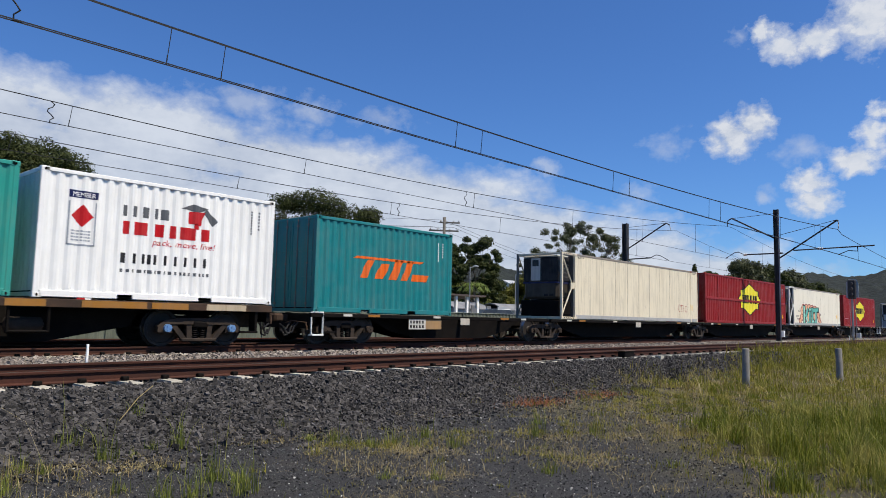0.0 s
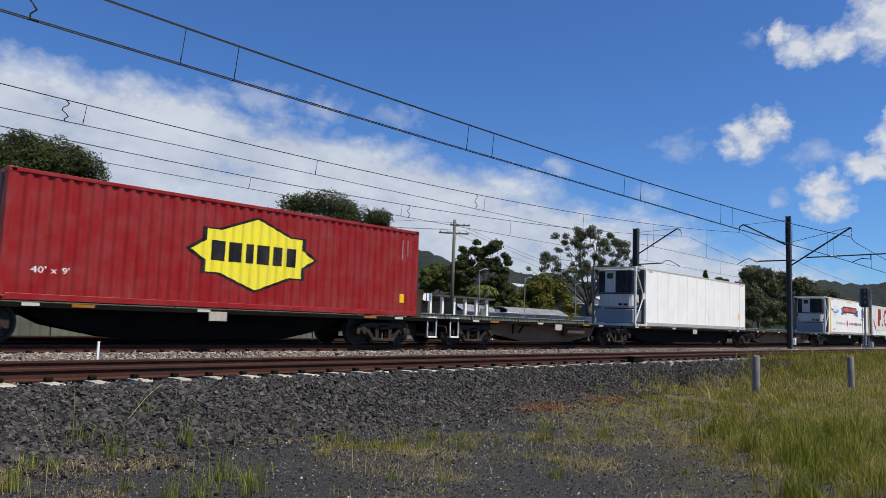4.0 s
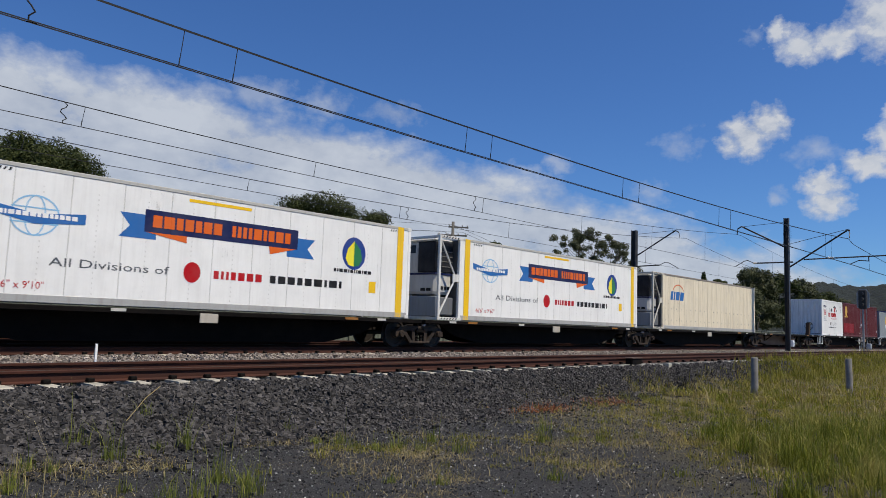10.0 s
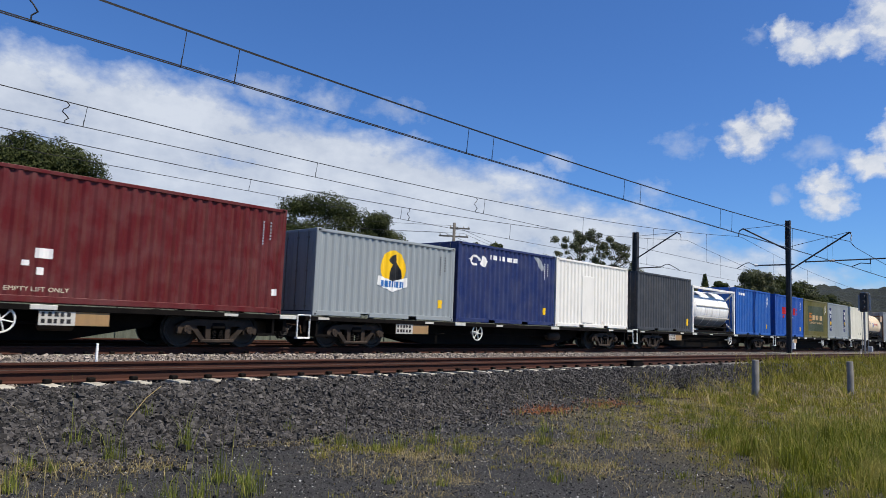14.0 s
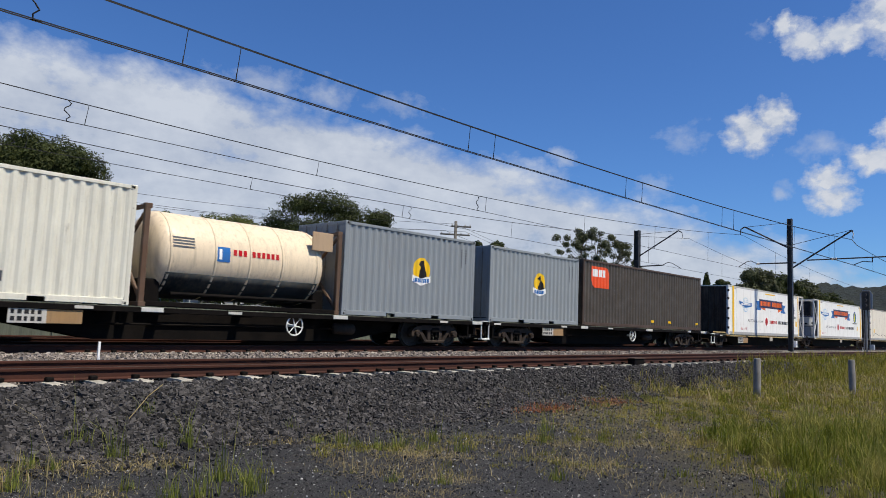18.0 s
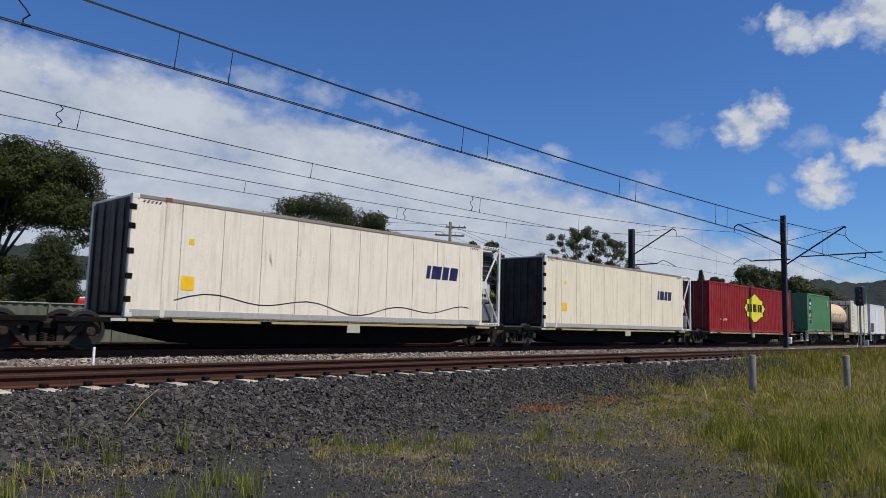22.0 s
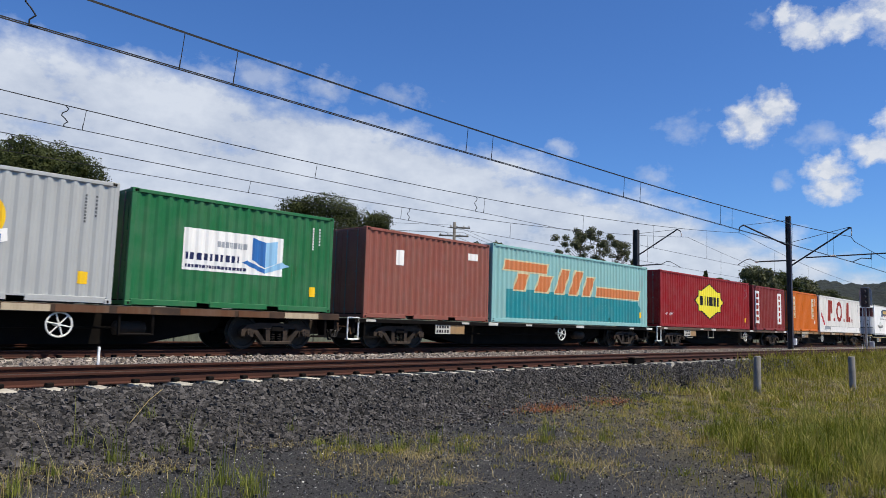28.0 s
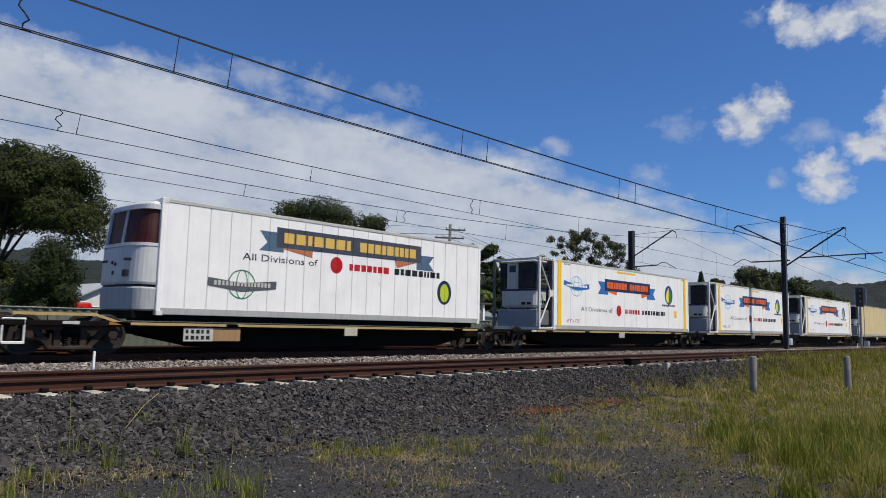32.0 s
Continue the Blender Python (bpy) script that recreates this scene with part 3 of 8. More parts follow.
for cx, cy, w, n in ((2.5, 7.9, 0.3, 500), (3.4, 7.5, 0.28, 420), (6.45, 6.35, 0.5, 700), (5.5, 5.8, 0.4, 350), (8.4, 5.2, 0.8, 700)):
    blades("straw_litter", rng.normal(cx, w, n), rng.normal(cy, w * 0.7, n), 0.06, 0.003, DRY_GRASS, "dead straw lying flat on the gravel", 1.6)
px, py = tufted(1500, 2.0, 11.5, 4.2, 8.6, 90, 0.05, lambda x, y: np.ones_like(x))
blades("seedling_tufts", px, py, 0.05, 0.003, GRASS, "tiny seedlings in the gravel", 0.6)
for cx, cy, w, n in ((11.8, 8.3, 0.4, 2200), (14.4, 8.4, 0.45, 1500)):
    blades("red_weeds", rng.normal(cx, w, n), rng.normal(cy, w * 0.45, n), 0.05, 0.006, RED_WEED, "rusty red weeds at the foot of the ballast", 0.8)
px, py = rng.normal(2.25, 0.22, 70), rng.normal(7.5, 0.3, 70)
blades("dead_weed_stems", px, py, 0.22, 0.0035, DRY_GRASS, "thin dry brown weed stems at the edge of the gravel", 0.35)
stalk = thing("dead_stalk", "long pale dead stalk leaning over the ballast", "stalk", pose(3.9, 9.0, float(ground_z(3.9, 9.0))))
part("stem", Geo().path([(0, 0, 0), (0.2, 0.1, 0.17), (0.42, 0.3, 0.3), (0.7, 0.5, 0.42)], 0.006, 5), DRY_GRASS, stalk)


# ---- tracks ----
def rail_geo(x0, x1):
    prof = [(-0.07, -0.172), (0.07, -0.172), (0.07, -0.158), (0.012, -0.14), (0.009, -0.045), (0.036, -0.035), (0.036, -0.006),
            (0.028, 0.0), (-0.028, 0.0), (-0.036, -0.006), (-0.036, -0.035), (-0.009, -0.045), (-0.012, -0.14), (-0.07, -0.158)]
    return Geo().loft([[(x, y, z) for y, z in prof] for x in (x0, x1)])


def sleeper_geo():
    prof = lambda x: [(x - 0.135, -0.2), (x + 0.135, -0.2), (x + 0.1, 0.0), (x - 0.1, 0.0)]
    g = Geo()
    rings = []
    for y, dz in ((-1.25, -0.012), (-1.235, 0.0), (-0.4, 0.0), (0, -0.03), (0.4, 0.0), (1.235, 0.0), (1.25, -0.012)):
        rings.append([(x, y, z - 0.175 + (dz if z == 0 else 0)) for x, z in prof(0)])
    return g.loft(rings)


SLEEPER_MESH = sleeper_geo().mesh("sleeper", CONCRETE)
RAIL_MESH = rail_geo(-160, 260).mesh("rail", RAIL_RUST)
TOP_MESH = Geo().box(-160, 260, -0.024, 0.024, 0.0, 0.003).mesh("running_surface", RAIL_TOP)
CLIP_MESH = Geo().box(-0.05, 0.05, -0.05, 0.05, -0.165, -0.11, 0.012).mesh("rail_clip", STEEL_DARK)


def track(y, label, first, last):
    """A track with rails; sleepers first to last are single pieces, the rest one joined piece."""
    tr = thing("railway_track", label, "railway track", pose(0, y, 0))
    for side in (-0.7535, 0.7535):
        r = part("rail", RAIL_MESH, None, tr, at=pose(0, side, 0))
        part("running_surface", TOP_MESH, None, r, "worn bright rail head")
    rnd = random.Random(int(y * 10))
    for i in range(first, last):
        s = part("sleeper", SLEEPER_MESH, None, tr, at=pose(3.51 + 0.6 * i, rnd.uniform(-0.015, 0.015), rnd.uniform(-0.006, 0.006), 0, 0, rnd.uniform(-0.8, 0.8)))
        for cy in (-0.855, -0.652):
            part("rail_clip", CLIP_MESH, None, s, at=pose(0, cy, 0))
    g = Geo()
    for i in list(range(-40, first)) + list(range(last, 240)):
        x = 3.51 + 0.6 * i
        g.loft([[(x + a, yy, zz) for a, zz in ((-0.135, -0.375), (0.135, -0.375), (0.1, -0.175), (-0.1, -0.175))] for yy in (-1.25, 1.25)])
    tagged(part("sleeper_row", g, CONCRETE, tr), kind="stuff")
    return tr


track(NEAR_Y, "empty track of rust-brown rails on concrete sleepers", -4, 76)
box = thing("trackside_box", "small dark steel box bolted beside the rail", "track equipment", pose(19.6, 10.45, -0.18))
part("case", Geo().box(-0.3, 0.3, -0.12, 0.12, -0.05, 0.17, 0.03), STEEL_DARK, box)
part("lid", Geo().box(-0.32, 0.32, -0.14, 0.14, 0.17, 0.2, 0.008), STEEL_BROWN, box)
track(TRAIN_Y, "track of rusty rails carrying the freight train", 0, 40)
track(FAR_Y, "empty track behind the freight train", 4, 44)

# ---- the freight train ----
def gone(t):
    """Metres that the train has moved towards -x since 13 s."""
    u = (t - 13) / 16
    return 16 * u * (17.41372 + u * (0.0859 + u * (-0.13121 + u * (0.09662 + u * 0.01614))))


MOVERS = []  # (object, place along the train, height)


def rolling(ob, s, z):
    MOVERS.append((ob, s, z))
    ob.matrix_basis = pose(s - gone(0), TRAIN_Y, z)
    return ob


W = 2.438


# -- side walls and what is painted on them --
def wave(kind, length):
    """The side wall's plan: (place along it, depth inwards)."""
    a, b = 0.12, length - 0.12
    if kind == "corrugated":
        n = max(1, round((b - a - 0.07) / 0.278))
        p = (b - a - 0.07) / n
        pts = [(a, 0.0)]
        for i in range(n):
            o = a + 0.07 + i * p
            pts += [(o, 0.0), (o + p * 0.245, 0.036), (o + p * 0.5, 0.036), (o + p * 0.745, 0.0)]
        return pts + [(b, 0.0)]
    pitch = {"panelled": 1.2, "ribbed": 0.5, "slatted": 0.61}[kind]
    n = round((b - a) / pitch)
    p = (b - a) / n
    pts = [(a, 0.0)]
    dep = 0.007 if kind == "panelled" else 0.014
    for i in range(1, n):
        o = a + i * p
        pts += [(o - 0.012, 0.0), (o - 0.005, dep), (o + 0.005, dep), (o + 0.012, 0.0)]
    return pts + [(b, 0.0)]


def wall_geo(pts, z0, z1, y0, out):
    g = Geo()
    n = len(pts)
    g.v = [(x, y0 - out * d, z) for z in (z0, z1) for x, d in pts]
    g.f = [(i, i + 1, n + i + 1, n + i) for i in range(n - 1)]
    return g


def clipped(poly, lo, hi):
    for side, lim in ((1, lo), (-1, hi)):
        out = []
        for (x0, z0), (x1, z1) in zip(poly, poly[1:] + poly[:1]):
            in0, in1 = side * (x0 - lim) >= 0, side * (x1 - lim) >= 0
            if in0:
                out.append((x0, z0))
            if in0 != in1:
                k = (lim - x0) / (x1 - x0)
                out.append((lim, z0 + k * (z1 - z0)))
        poly = out
        if len(poly) < 3:
            return []
    return poly


class Sign:
    """Paints flat shapes on a container's near wall, following its folds."""

    def __init__(self, box, pts):
        self.box, self.pts = box, pts

    def put(self, name, material, polys, label="", lift=0.004, parent=None):
        g = Geo()
        for poly in polys:
            lo, hi = min(p[0] for p in poly), max(p[0] for p in poly)
            for (a, da), (b, db) in zip(self.pts, self.pts[1:]):
                if b <= lo or a >= hi or b - a < 1e-6:
                    continue
                c = clipped(poly, max(a, lo), min(b, hi)) if len(poly) < 40 else clipped(poly, a, b)
                if len(c) >= 3:
                    g.face(*[(x, -W / 2 + 0.012 + da + (db - da) * (x - a) / (b - a) - lift, z) for x, z in c])
        ob = part(name, g, material, parent or self.box, label)
        return tagged(ob, kind="stuff") if name.split("_")[-1] in ("blocks", "bars", "marks", "lines", "word", "line", "row") else ob


def weather(sg, length, height, amount, seed):
    """Stains that hang from the top rail, stand on the bottom rail and run down the wall."""
    rnd = random.Random(seed)
    polys = []
    for _ in range(int(amount * length * 2.2)):
        u, w = rnd.uniform(0.2, length - 0.5), rnd.uniform(0.06, 0.4)
        kind = rnd.random()
        if kind < 0.4:
            z1 = height - 0.1
            z0 = z1 - rnd.uniform(0.2, 1.1)
        elif kind < 0.65:
            z0 = 0.17
            z1 = z0 + rnd.uniform(0.1, 0.5)
        else:
            z0 = rnd.uniform(0.4, height * 0.6)
            z1 = z0 + rnd.uniform(0.3, 0.9)
        polys.append([(u + w * 0.3, z0), (u + w * 0.7, z0), (u + w, z1), (u, z1)] if kind < 0.4 else [(u, z0), (u + w, z0), (u + w * 0.7, z1), (u + w * 0.3, z1)])
    if polys:
        tagged(sg.put("stains", STAIN, polys, "rusty run-off stains", 0.003), kind="stuff")


def rect(u0, z0, u1, z1, lean=0.0):
    return [(u0, z0), (u1, z0), (u1 + lean, z1), (u0 + lean, z1)]


def oval(cu, cz, ru, rz, n=24):
    return [(cu + ru * math.cos(2 * math.pi * i / n), cz + rz * math.sin(2 * math.pi * i / n)) for i in range(n)]


def hoop(cu, cz, ru, rz, w, n=24, a0=0.0, a1=360.0):
    out = []
    for i in range(n):
        a, b = radians(a0 + (a1 - a0) * i / n), radians(a0 + (a1 - a0) * (i + 1) / n)
        out.append([(cu + ru * math.cos(a), cz + rz * math.sin(a)), (cu + ru * math.cos(b), cz + rz * math.sin(b)),
                    (cu + (ru - w) * math.cos(b), cz + (rz - w) * math.sin(b)), (cu + (ru - w) * math.cos(a), cz + (rz - w) * math.sin(a))])
    return out


def bars(u0, z0, u1, z1, n, gap=0.22, lean=0.0):
    """n upright blocks in a row, in place of letters that are not drawn."""
    rnd = random.Random(n * 31 + int(u0 * 100))
    wid = [rnd.choice((0.55, 0.8, 1.0, 1.0, 1.15)) for _ in range(n)]
    k = (u1 - u0) / sum(wid)
    out, u = [], u0
    for w in wid:
        out.append(rect(u, z0, u + max(w - gap, 0.3) * k, z1, lean))
        u += w * k
    return out


TEXTS = {}


def words(text, u0, z0, height, u1=None, lean=0.0):
    """Letters of the built-in font as triangles, z0 at the base line, squeezed to end at u1."""
    if text not in TEXTS:
        cu = bpy.data.curves.new("letters", "FONT")
        cu.body, cu.resolution_u = text, 2
        ob = new("letters", cu)
        me = bpy.data.meshes.new_from_object(ob.evaluated_get(bpy.context.evaluated_depsgraph_get()))
        me.calc_loop_triangles()
        TEXTS[text] = [[(me.vertices[i].co.x, me.vertices[i].co.y) for i in tri.vertices] for tri in me.loop_triangles]
        bpy.data.objects.remove(ob)
        bpy.data.curves.remove(cu)
        bpy.data.meshes.remove(me)
    tris = TEXTS[text]
    wide = max(p[0] for t in tris for p in t)
    k = height / 0.72
    kx = k if u1 is None else (u1 - u0) / wide
    return [[(u0 + x * kx + lean * y * k, z0 + y * k) for x, y in t] for t in tris]


# -- dry containers --
HOLE_MESH = Geo().prism([(0.026 * math.cos(i * math.pi / 4), 0.036 * math.sin(i * math.pi / 4)) for i in range(8)], -0.002, 0.004).mesh("casting_hole", STEEL_DARK)


def container(s, length, height, z, code, label, dirt=0.3, rust=0.15, kind="corrugated", doors=True, roofed=True, end_code=None, rail_code=None):
    """A steel box: corrugated sides, posts, rails, castings, roof, plain end and door end."""
    body = paint(code, dirt, rust)
    # left end: grime plus extra darkness that puts its shade into the paint
    back = paint(end_code, 0.6, 0.3) if end_code else paint(code, max(dirt, 0.5), max(rust, 0.2))
    ob = rolling(thing("shipping_container", label, "container", group="containers on the train"), s, z)
    h, y = height, W / 2
    pts = wave(kind, length)
    for sgn in (-1, 1):
        part("side_wall", wall_geo(pts, 0.15, h - 0.09, sgn * (y - 0.012), sgn), body, ob)
    floor_in = Geo().box(0.1, length - 0.1, -y + 0.06, y - 0.06, 0.12, 0.16)
    part("floor", floor_in, STEEL_DARK, ob)
    plan = [(-y + 0.1, 0.0)]
    k = 0.04
    n = 7
    for i in range(n):
        o = -y + 0.2 + i * (2 * y - 0.4) / n
        p = (2 * y - 0.4) / n
        plan += [(o, 0.0), (o + 0.25 * p, k), (o + 0.5 * p, k), (o + 0.75 * p, 0.0)]
    plan.append((y - 0.1, 0.0))
    def end_wall(x, sgn):
        g = Geo()
        m = len(plan)
        g.v = [(x + sgn * d, yy, zz) for zz in (0.15, h - 0.09) for yy, d in plan]
        g.f = [(i, i + 1, m + i + 1, m + i) for i in range(m - 1)]
        return g
    part("end_wall", end_wall(length - 0.03, -1), body, ob)
    if doors:
        for side in (-1, 1):
            a, b = sorted((side * 0.01, side * (y - 0.1)))
            leaf = Geo().box(0.035, 0.075, a, b, 0.15, h - 0.1, 0.006)
            for i in range(3):
                zz = 0.3 + i * (h - 0.6) / 3
                leaf.box(0.02, 0.037, a + 0.1, b - 0.1, zz, zz + (h - 0.6) / 3 - 0.12)
            d = part("door_leaf", leaf, back, ob)
            for off in (0.28, 0.8):
                rod = Geo().tube((0.012, side * off, 0.12), (0.012, side * off, h - 0.06), 0.017, 6)
                for zz in (0.25, h * 0.5, h - 0.3):
                    rod.box(-0.004, 0.03, side * off - 0.04, side * off + 0.04, zz, zz + 0.05)
                part("lock_rod", rod, WORN_GREY, d)
    else:
        part("end_wall", end_wall(0.03, 1), back, ob)
    roof = Geo()
    n = max(4, int(length / 0.42))
    p = (length - 0.24) / n
    rp = [(0.12, 0.0)]
    for i in range(n):
        rp += [(0.12 + (i + 0.15) * p, 0.0), (0.12 + (i + 0.3) * p, 0.02), (0.12 + (i + 0.7) * p, 0.02), (0.12 + (i + 0.85) * p, 0.0)]
    rp.append((length - 0.12, 0.0))
    m = len(rp)
    roof.v = [(x, yy, h - 0.03 + d) for yy in (-y + 0.05, y - 0.05) for x, d in rp]
    roof.f = [(i, i + 1, m + i + 1, m + i) for i in range(m - 1)]
    part("roof", roof, body, ob)
    rails = paint(rail_code, dirt, rust) if rail_code else body
    posts = paint(rail_code or code, min(dirt + 0.1, 0.6), min(rust * 3 + 0.1, 1.0))
    for sgn in (-1, 1):
        part("top_rail", Geo().box(0.1, length - 0.1, sgn * (y - 0.03) - 0.03, sgn * (y - 0.03) + 0.03, h - 0.1, h - 0.012, 0.008), rails, ob)
        g = Geo()
        cuts = [0.14] + [c + d for c in (length / 2 - 1.03, length / 2 + 1.03) for d in (-0.18, 0.18)] + [length - 0.14]
        cuts = cuts if length < 7 else [0.14, length - 0.14]
        for a, b in zip(cuts[::2], cuts[1::2]):
            g.box(a, b, sgn * (y - 0.03) - 0.03, sgn * (y - 0.03) + 0.03, 0.02, 0.16, 0.008)
        g.box(0.14, length - 0.14, sgn * (y - 0.03) - 0.02, sgn * (y - 0.03) + 0.02, 0.12, 0.165)
        part("bottom_rail", g, rails, ob)
    for x in (0.0, length):
        sx = 1 if x == 0 else -1
        for zz in (0.02, h - 0.11):
            a, b = sorted((x + sx * 0.02, x + sx * 0.1))
            part("end_rail", Geo().box(a, b, -y + 0.1, y - 0.1, zz, zz + 0.1, 0.008), body, ob)
        for sgn in (-1, 1):
            a, b = sorted((x + sx * 0.004, x + sx * 0.125))
            c, d = sorted((sgn * (y - 0.004), sgn * (y - 0.12)))
            post = part("corner_post", Geo().box(a, b, c, d, 0.1, h - 0.1, 0.012), posts, ob)
            a, b = sorted((x, x + sx * 0.178))
            c, d = sorted((sgn * y, sgn * (y - 0.162)))
            for zz in (0.0, h - 0.118):
                cast = Geo().box(a, b, c, d, zz, zz + 0.118, 0.012)
                part("corner_casting", cast, posts, post)
    for x in (0.089, length - 0.089):
        for zz in (0.058, h - 0.06):
            part("casting_hole", HOLE_MESH, None, ob, at=pose(x, -y - 0.001, zz))
    sg = Sign(ob, pts)
    weather(sg, length, height, dirt + 0.05, int(s * 7) % 9973)
    return ob, sg


def small_marks(sg, length, height, mat, plate=True):
    """Rows of tiny codes near the right-hand post and a yellow notice."""
    u = length - 0.75
    sg.put("code_line", mat, [rect(u, height - 0.42 - 0.075 * i, u + 0.04, height - 0.37 - 0.075 * i) for i in range(9)]
           + [rect(u + 0.24, height - 0.42 - 0.09 * i, u + 0.275, height - 0.37 - 0.09 * i) for i in range(6)])
    if plate:
        sg.put("notice_plate", YELLOW, [rect(length - 0.78, 0.44, length - 0.56, 0.72)], "yellow notice plate")


def movers_livery(sg):
    b = sg.put("badge", WHITE, [rect(0.62, 1.22, 1.22, 2.42)], "white member badge with a red diamond")
    sg.put("badge_border", PALEGREY, [rect(0.62, 1.2, 0.65, 2.2), rect(1.2, 1.2, 1.23, 2.2), rect(0.62, 1.2, 1.22, 1.23)], "", 0.006, b)
    sg.put("badge_title", NAVY, [rect(0.62, 2.28, 1.25, 2.45)], "blue title band", 0.007, b)
    sg.put("badge_words", WHITE, words("MEMBER", 0.68, 2.31, 0.11, 1.2), "", 0.01, b)
    sg.put("badge_diamond", RED, [[(0.93, 1.62), (1.18, 1.87), (0.93, 2.14), (0.68, 1.87)]], "", 0.008, b)
    sg.put("badge_lines", PALEGREY, [r for i in range(4) for r in bars(0.7, 1.3 + 0.07 * i, 1.15, 1.335 + 0.07 * i, 7)], "", 0.008, b)
    sg.put("word_line", GREY, bars(1.84, 2.0, 3.12, 2.26, 5, 0.45), "dark grey blocks of the owner's name")
    sg.put("word_line", RED, bars(1.86, 1.57, 4.28, 1.88, 6, 0.34), "red blocks of the owner's name")
    house = sg.put("house_roof", GREY, [[(3.3, 2.36), (3.62, 2.5), (4.05, 2.42), (3.78, 2.3)], [(3.98, 2.42), (4.32, 2.12), (4.18, 1.98), (3.9, 2.3)]], "grey and red house emblem")
    sg.put("house_wall", RED, [[(3.5, 2.3), (3.95, 2.32), (3.88, 2.12), (3.86, 1.96), (3.5, 2.0)], rect(3.66, 1.86, 3.8, 2.0)], "", 0.006, house)
    sg.put("slogan", RED, words("pack, move, live!", 2.58, 1.36, 0.16, 4.24, 0.25), "red slogan")
    sg.put("number_line", BLACK, bars(1.84, 0.88, 4.22, 1.12, 10, 0.68), "black blocks of a number")
    sg.put("address_line", GREY, bars(1.84, 0.66, 4.22, 0.74, 18, 0.5), "grey blocks of an address")
    sg.put("lower_rail_shadow_strip", WHITE, [rect(0.25, 0.22, 5.8, 0.225)])
    small_marks(sg, 6.058, 2.9, GREY, False)


def star_livery(sg, cu, cz=1.56, k=1.0, caption="", length=14.63):
    """A yellow star-shaped emblem with a black edge and six black blocks."""
    def star(r):
        w, hh, a, b = 2.05 * r * k, 1.04 * r * k, 1.6 * r * k, 0.6 * r * k
        s = 0.16 * k
        return [[(cu - a, cz - b), (cu + a, cz - b), (cu + a, cz + b), (cu - a, cz + b)],
                [(cu - 1.15 * r * k, cz + b), (cu + 1.15 * r * k, cz + b), (cu, cz + hh)], [(cu - 1.15 * r * k, cz - b), (cu, cz - hh), (cu + 1.15 * r * k, cz - b)],
                [(cu - w, cz), (cu - a, cz - b + s * 1.9), (cu - a, cz + b - s * 1.9)], [(cu + w, cz), (cu + a, cz + b - s * 1.9), (cu + a, cz - b + s * 1.9)]]
    e = sg.put("emblem", BLACK, star(1.0), "yellow star emblem with a black edge")
    sg.put("emblem_field", LEMON, star(0.93), "lemon yellow field", 0.007, e)
    sg.put("emblem_word", BLACK, bars(cu - 1.33 * k, cz - 0.25 * k, cu + 1.4 * k, cz + 0.27 * k, 6, 0.3), "black blocks of a name", 0.01, e)
    if caption:
        sg.put("size_mark", WHITE, words(caption, 1.65, 0.67, 0.15, 2.75), "white size lettering")


def fcl_livery(sg):
    sg.put("name_line", BRICKRED, [rect(2.25, 0.92, 2.95, 2.6, 0.14), rect(3.1, 1.55, 3.5, 2.6), *hoop(5.55, 1.75, 0.82, 0.85, 0.34, 18), rect(7.75, 0.92, 8.4, 2.6, 0.1), rect(8.5, 0.92, 8.95, 1.4)],
           "big brick-red painted shapes")
    sg.put("round_stops", BRICKRED, [oval(4.1, 1.05, 0.2, 0.16, 12), oval(6.95, 1.05, 0.2, 0.16, 12), oval(9.45, 1.05, 0.2, 0.16, 12)])
    sg.put("corner_stripe", RED, [[(0.45, 1.35), (0.45, 1.7), (1.45, 0.7), (1.45, 0.55), (1.15, 0.55)]], "red diagonal stripe")
    small_marks(sg, 12.19, 2.9, PALEGREY, False)
    g = sg.put("skirt_panel", WHITE, [rect(1.6 + 1.3 * i, 0.17, 2.82 + 1.3 * i, 0.47) for i in range(8)], "white lower panels between posts", 0.02)
    sg.put("skirt_edge", GREY, [rect(1.6, 0.475, 11.98, 0.49)] + [rect(1.55 + 1.3 * i, 0.1, 1.58 + 1.3 * i, 0.47) for i in range(9)], "dark joint lines", 0.02)
    return g


def wolf_livery(sg, cu=3.12, cz=1.62, k=1.0):
    e = sg.put("emblem", YELLOW, [oval(cu, cz, 0.56 * k, 0.6 * k)], "round yellow emblem with a dark figure")
    sg.put("emblem_figure", BLACK, [[(cu - 0.2 * k, cz - 0.45 * k), (cu + 0.42 * k, cz - 0.45 * k), (cu + 0.34 * k, cz - 0.05 * k), (cu + 0.16 * k, cz + 0.2 * k), (cu + 0.1 * k, cz + 0.48 * k), (cu - 0.06 * k, cz + 0.42 * k), (cu - 0.22 * k, cz + 0.26 * k), (cu - 0.02 * k, cz + 0.14 * k), (cu - 0.12 * k, cz - 0.1 * k)]], "", 0.007, e)
    sg.put("emblem_band", WHITE, [[(cu - 0.65 * k, cz - 0.55 * k), (cu, cz - 0.75 * k), (cu + 0.65 * k, cz - 0.55 * k), (cu + 0.62 * k, cz - 0.25 * k), (cu, cz - 0.4 * k), (cu - 0.62 * k, cz - 0.25 * k)]], "", 0.009, e)
    sg.put("emblem_word", BLUE, bars(cu - 0.52 * k, cz - 0.6 * k, cu + 0.52 * k, cz - 0.4 * k, 8), "", 0.012, e)


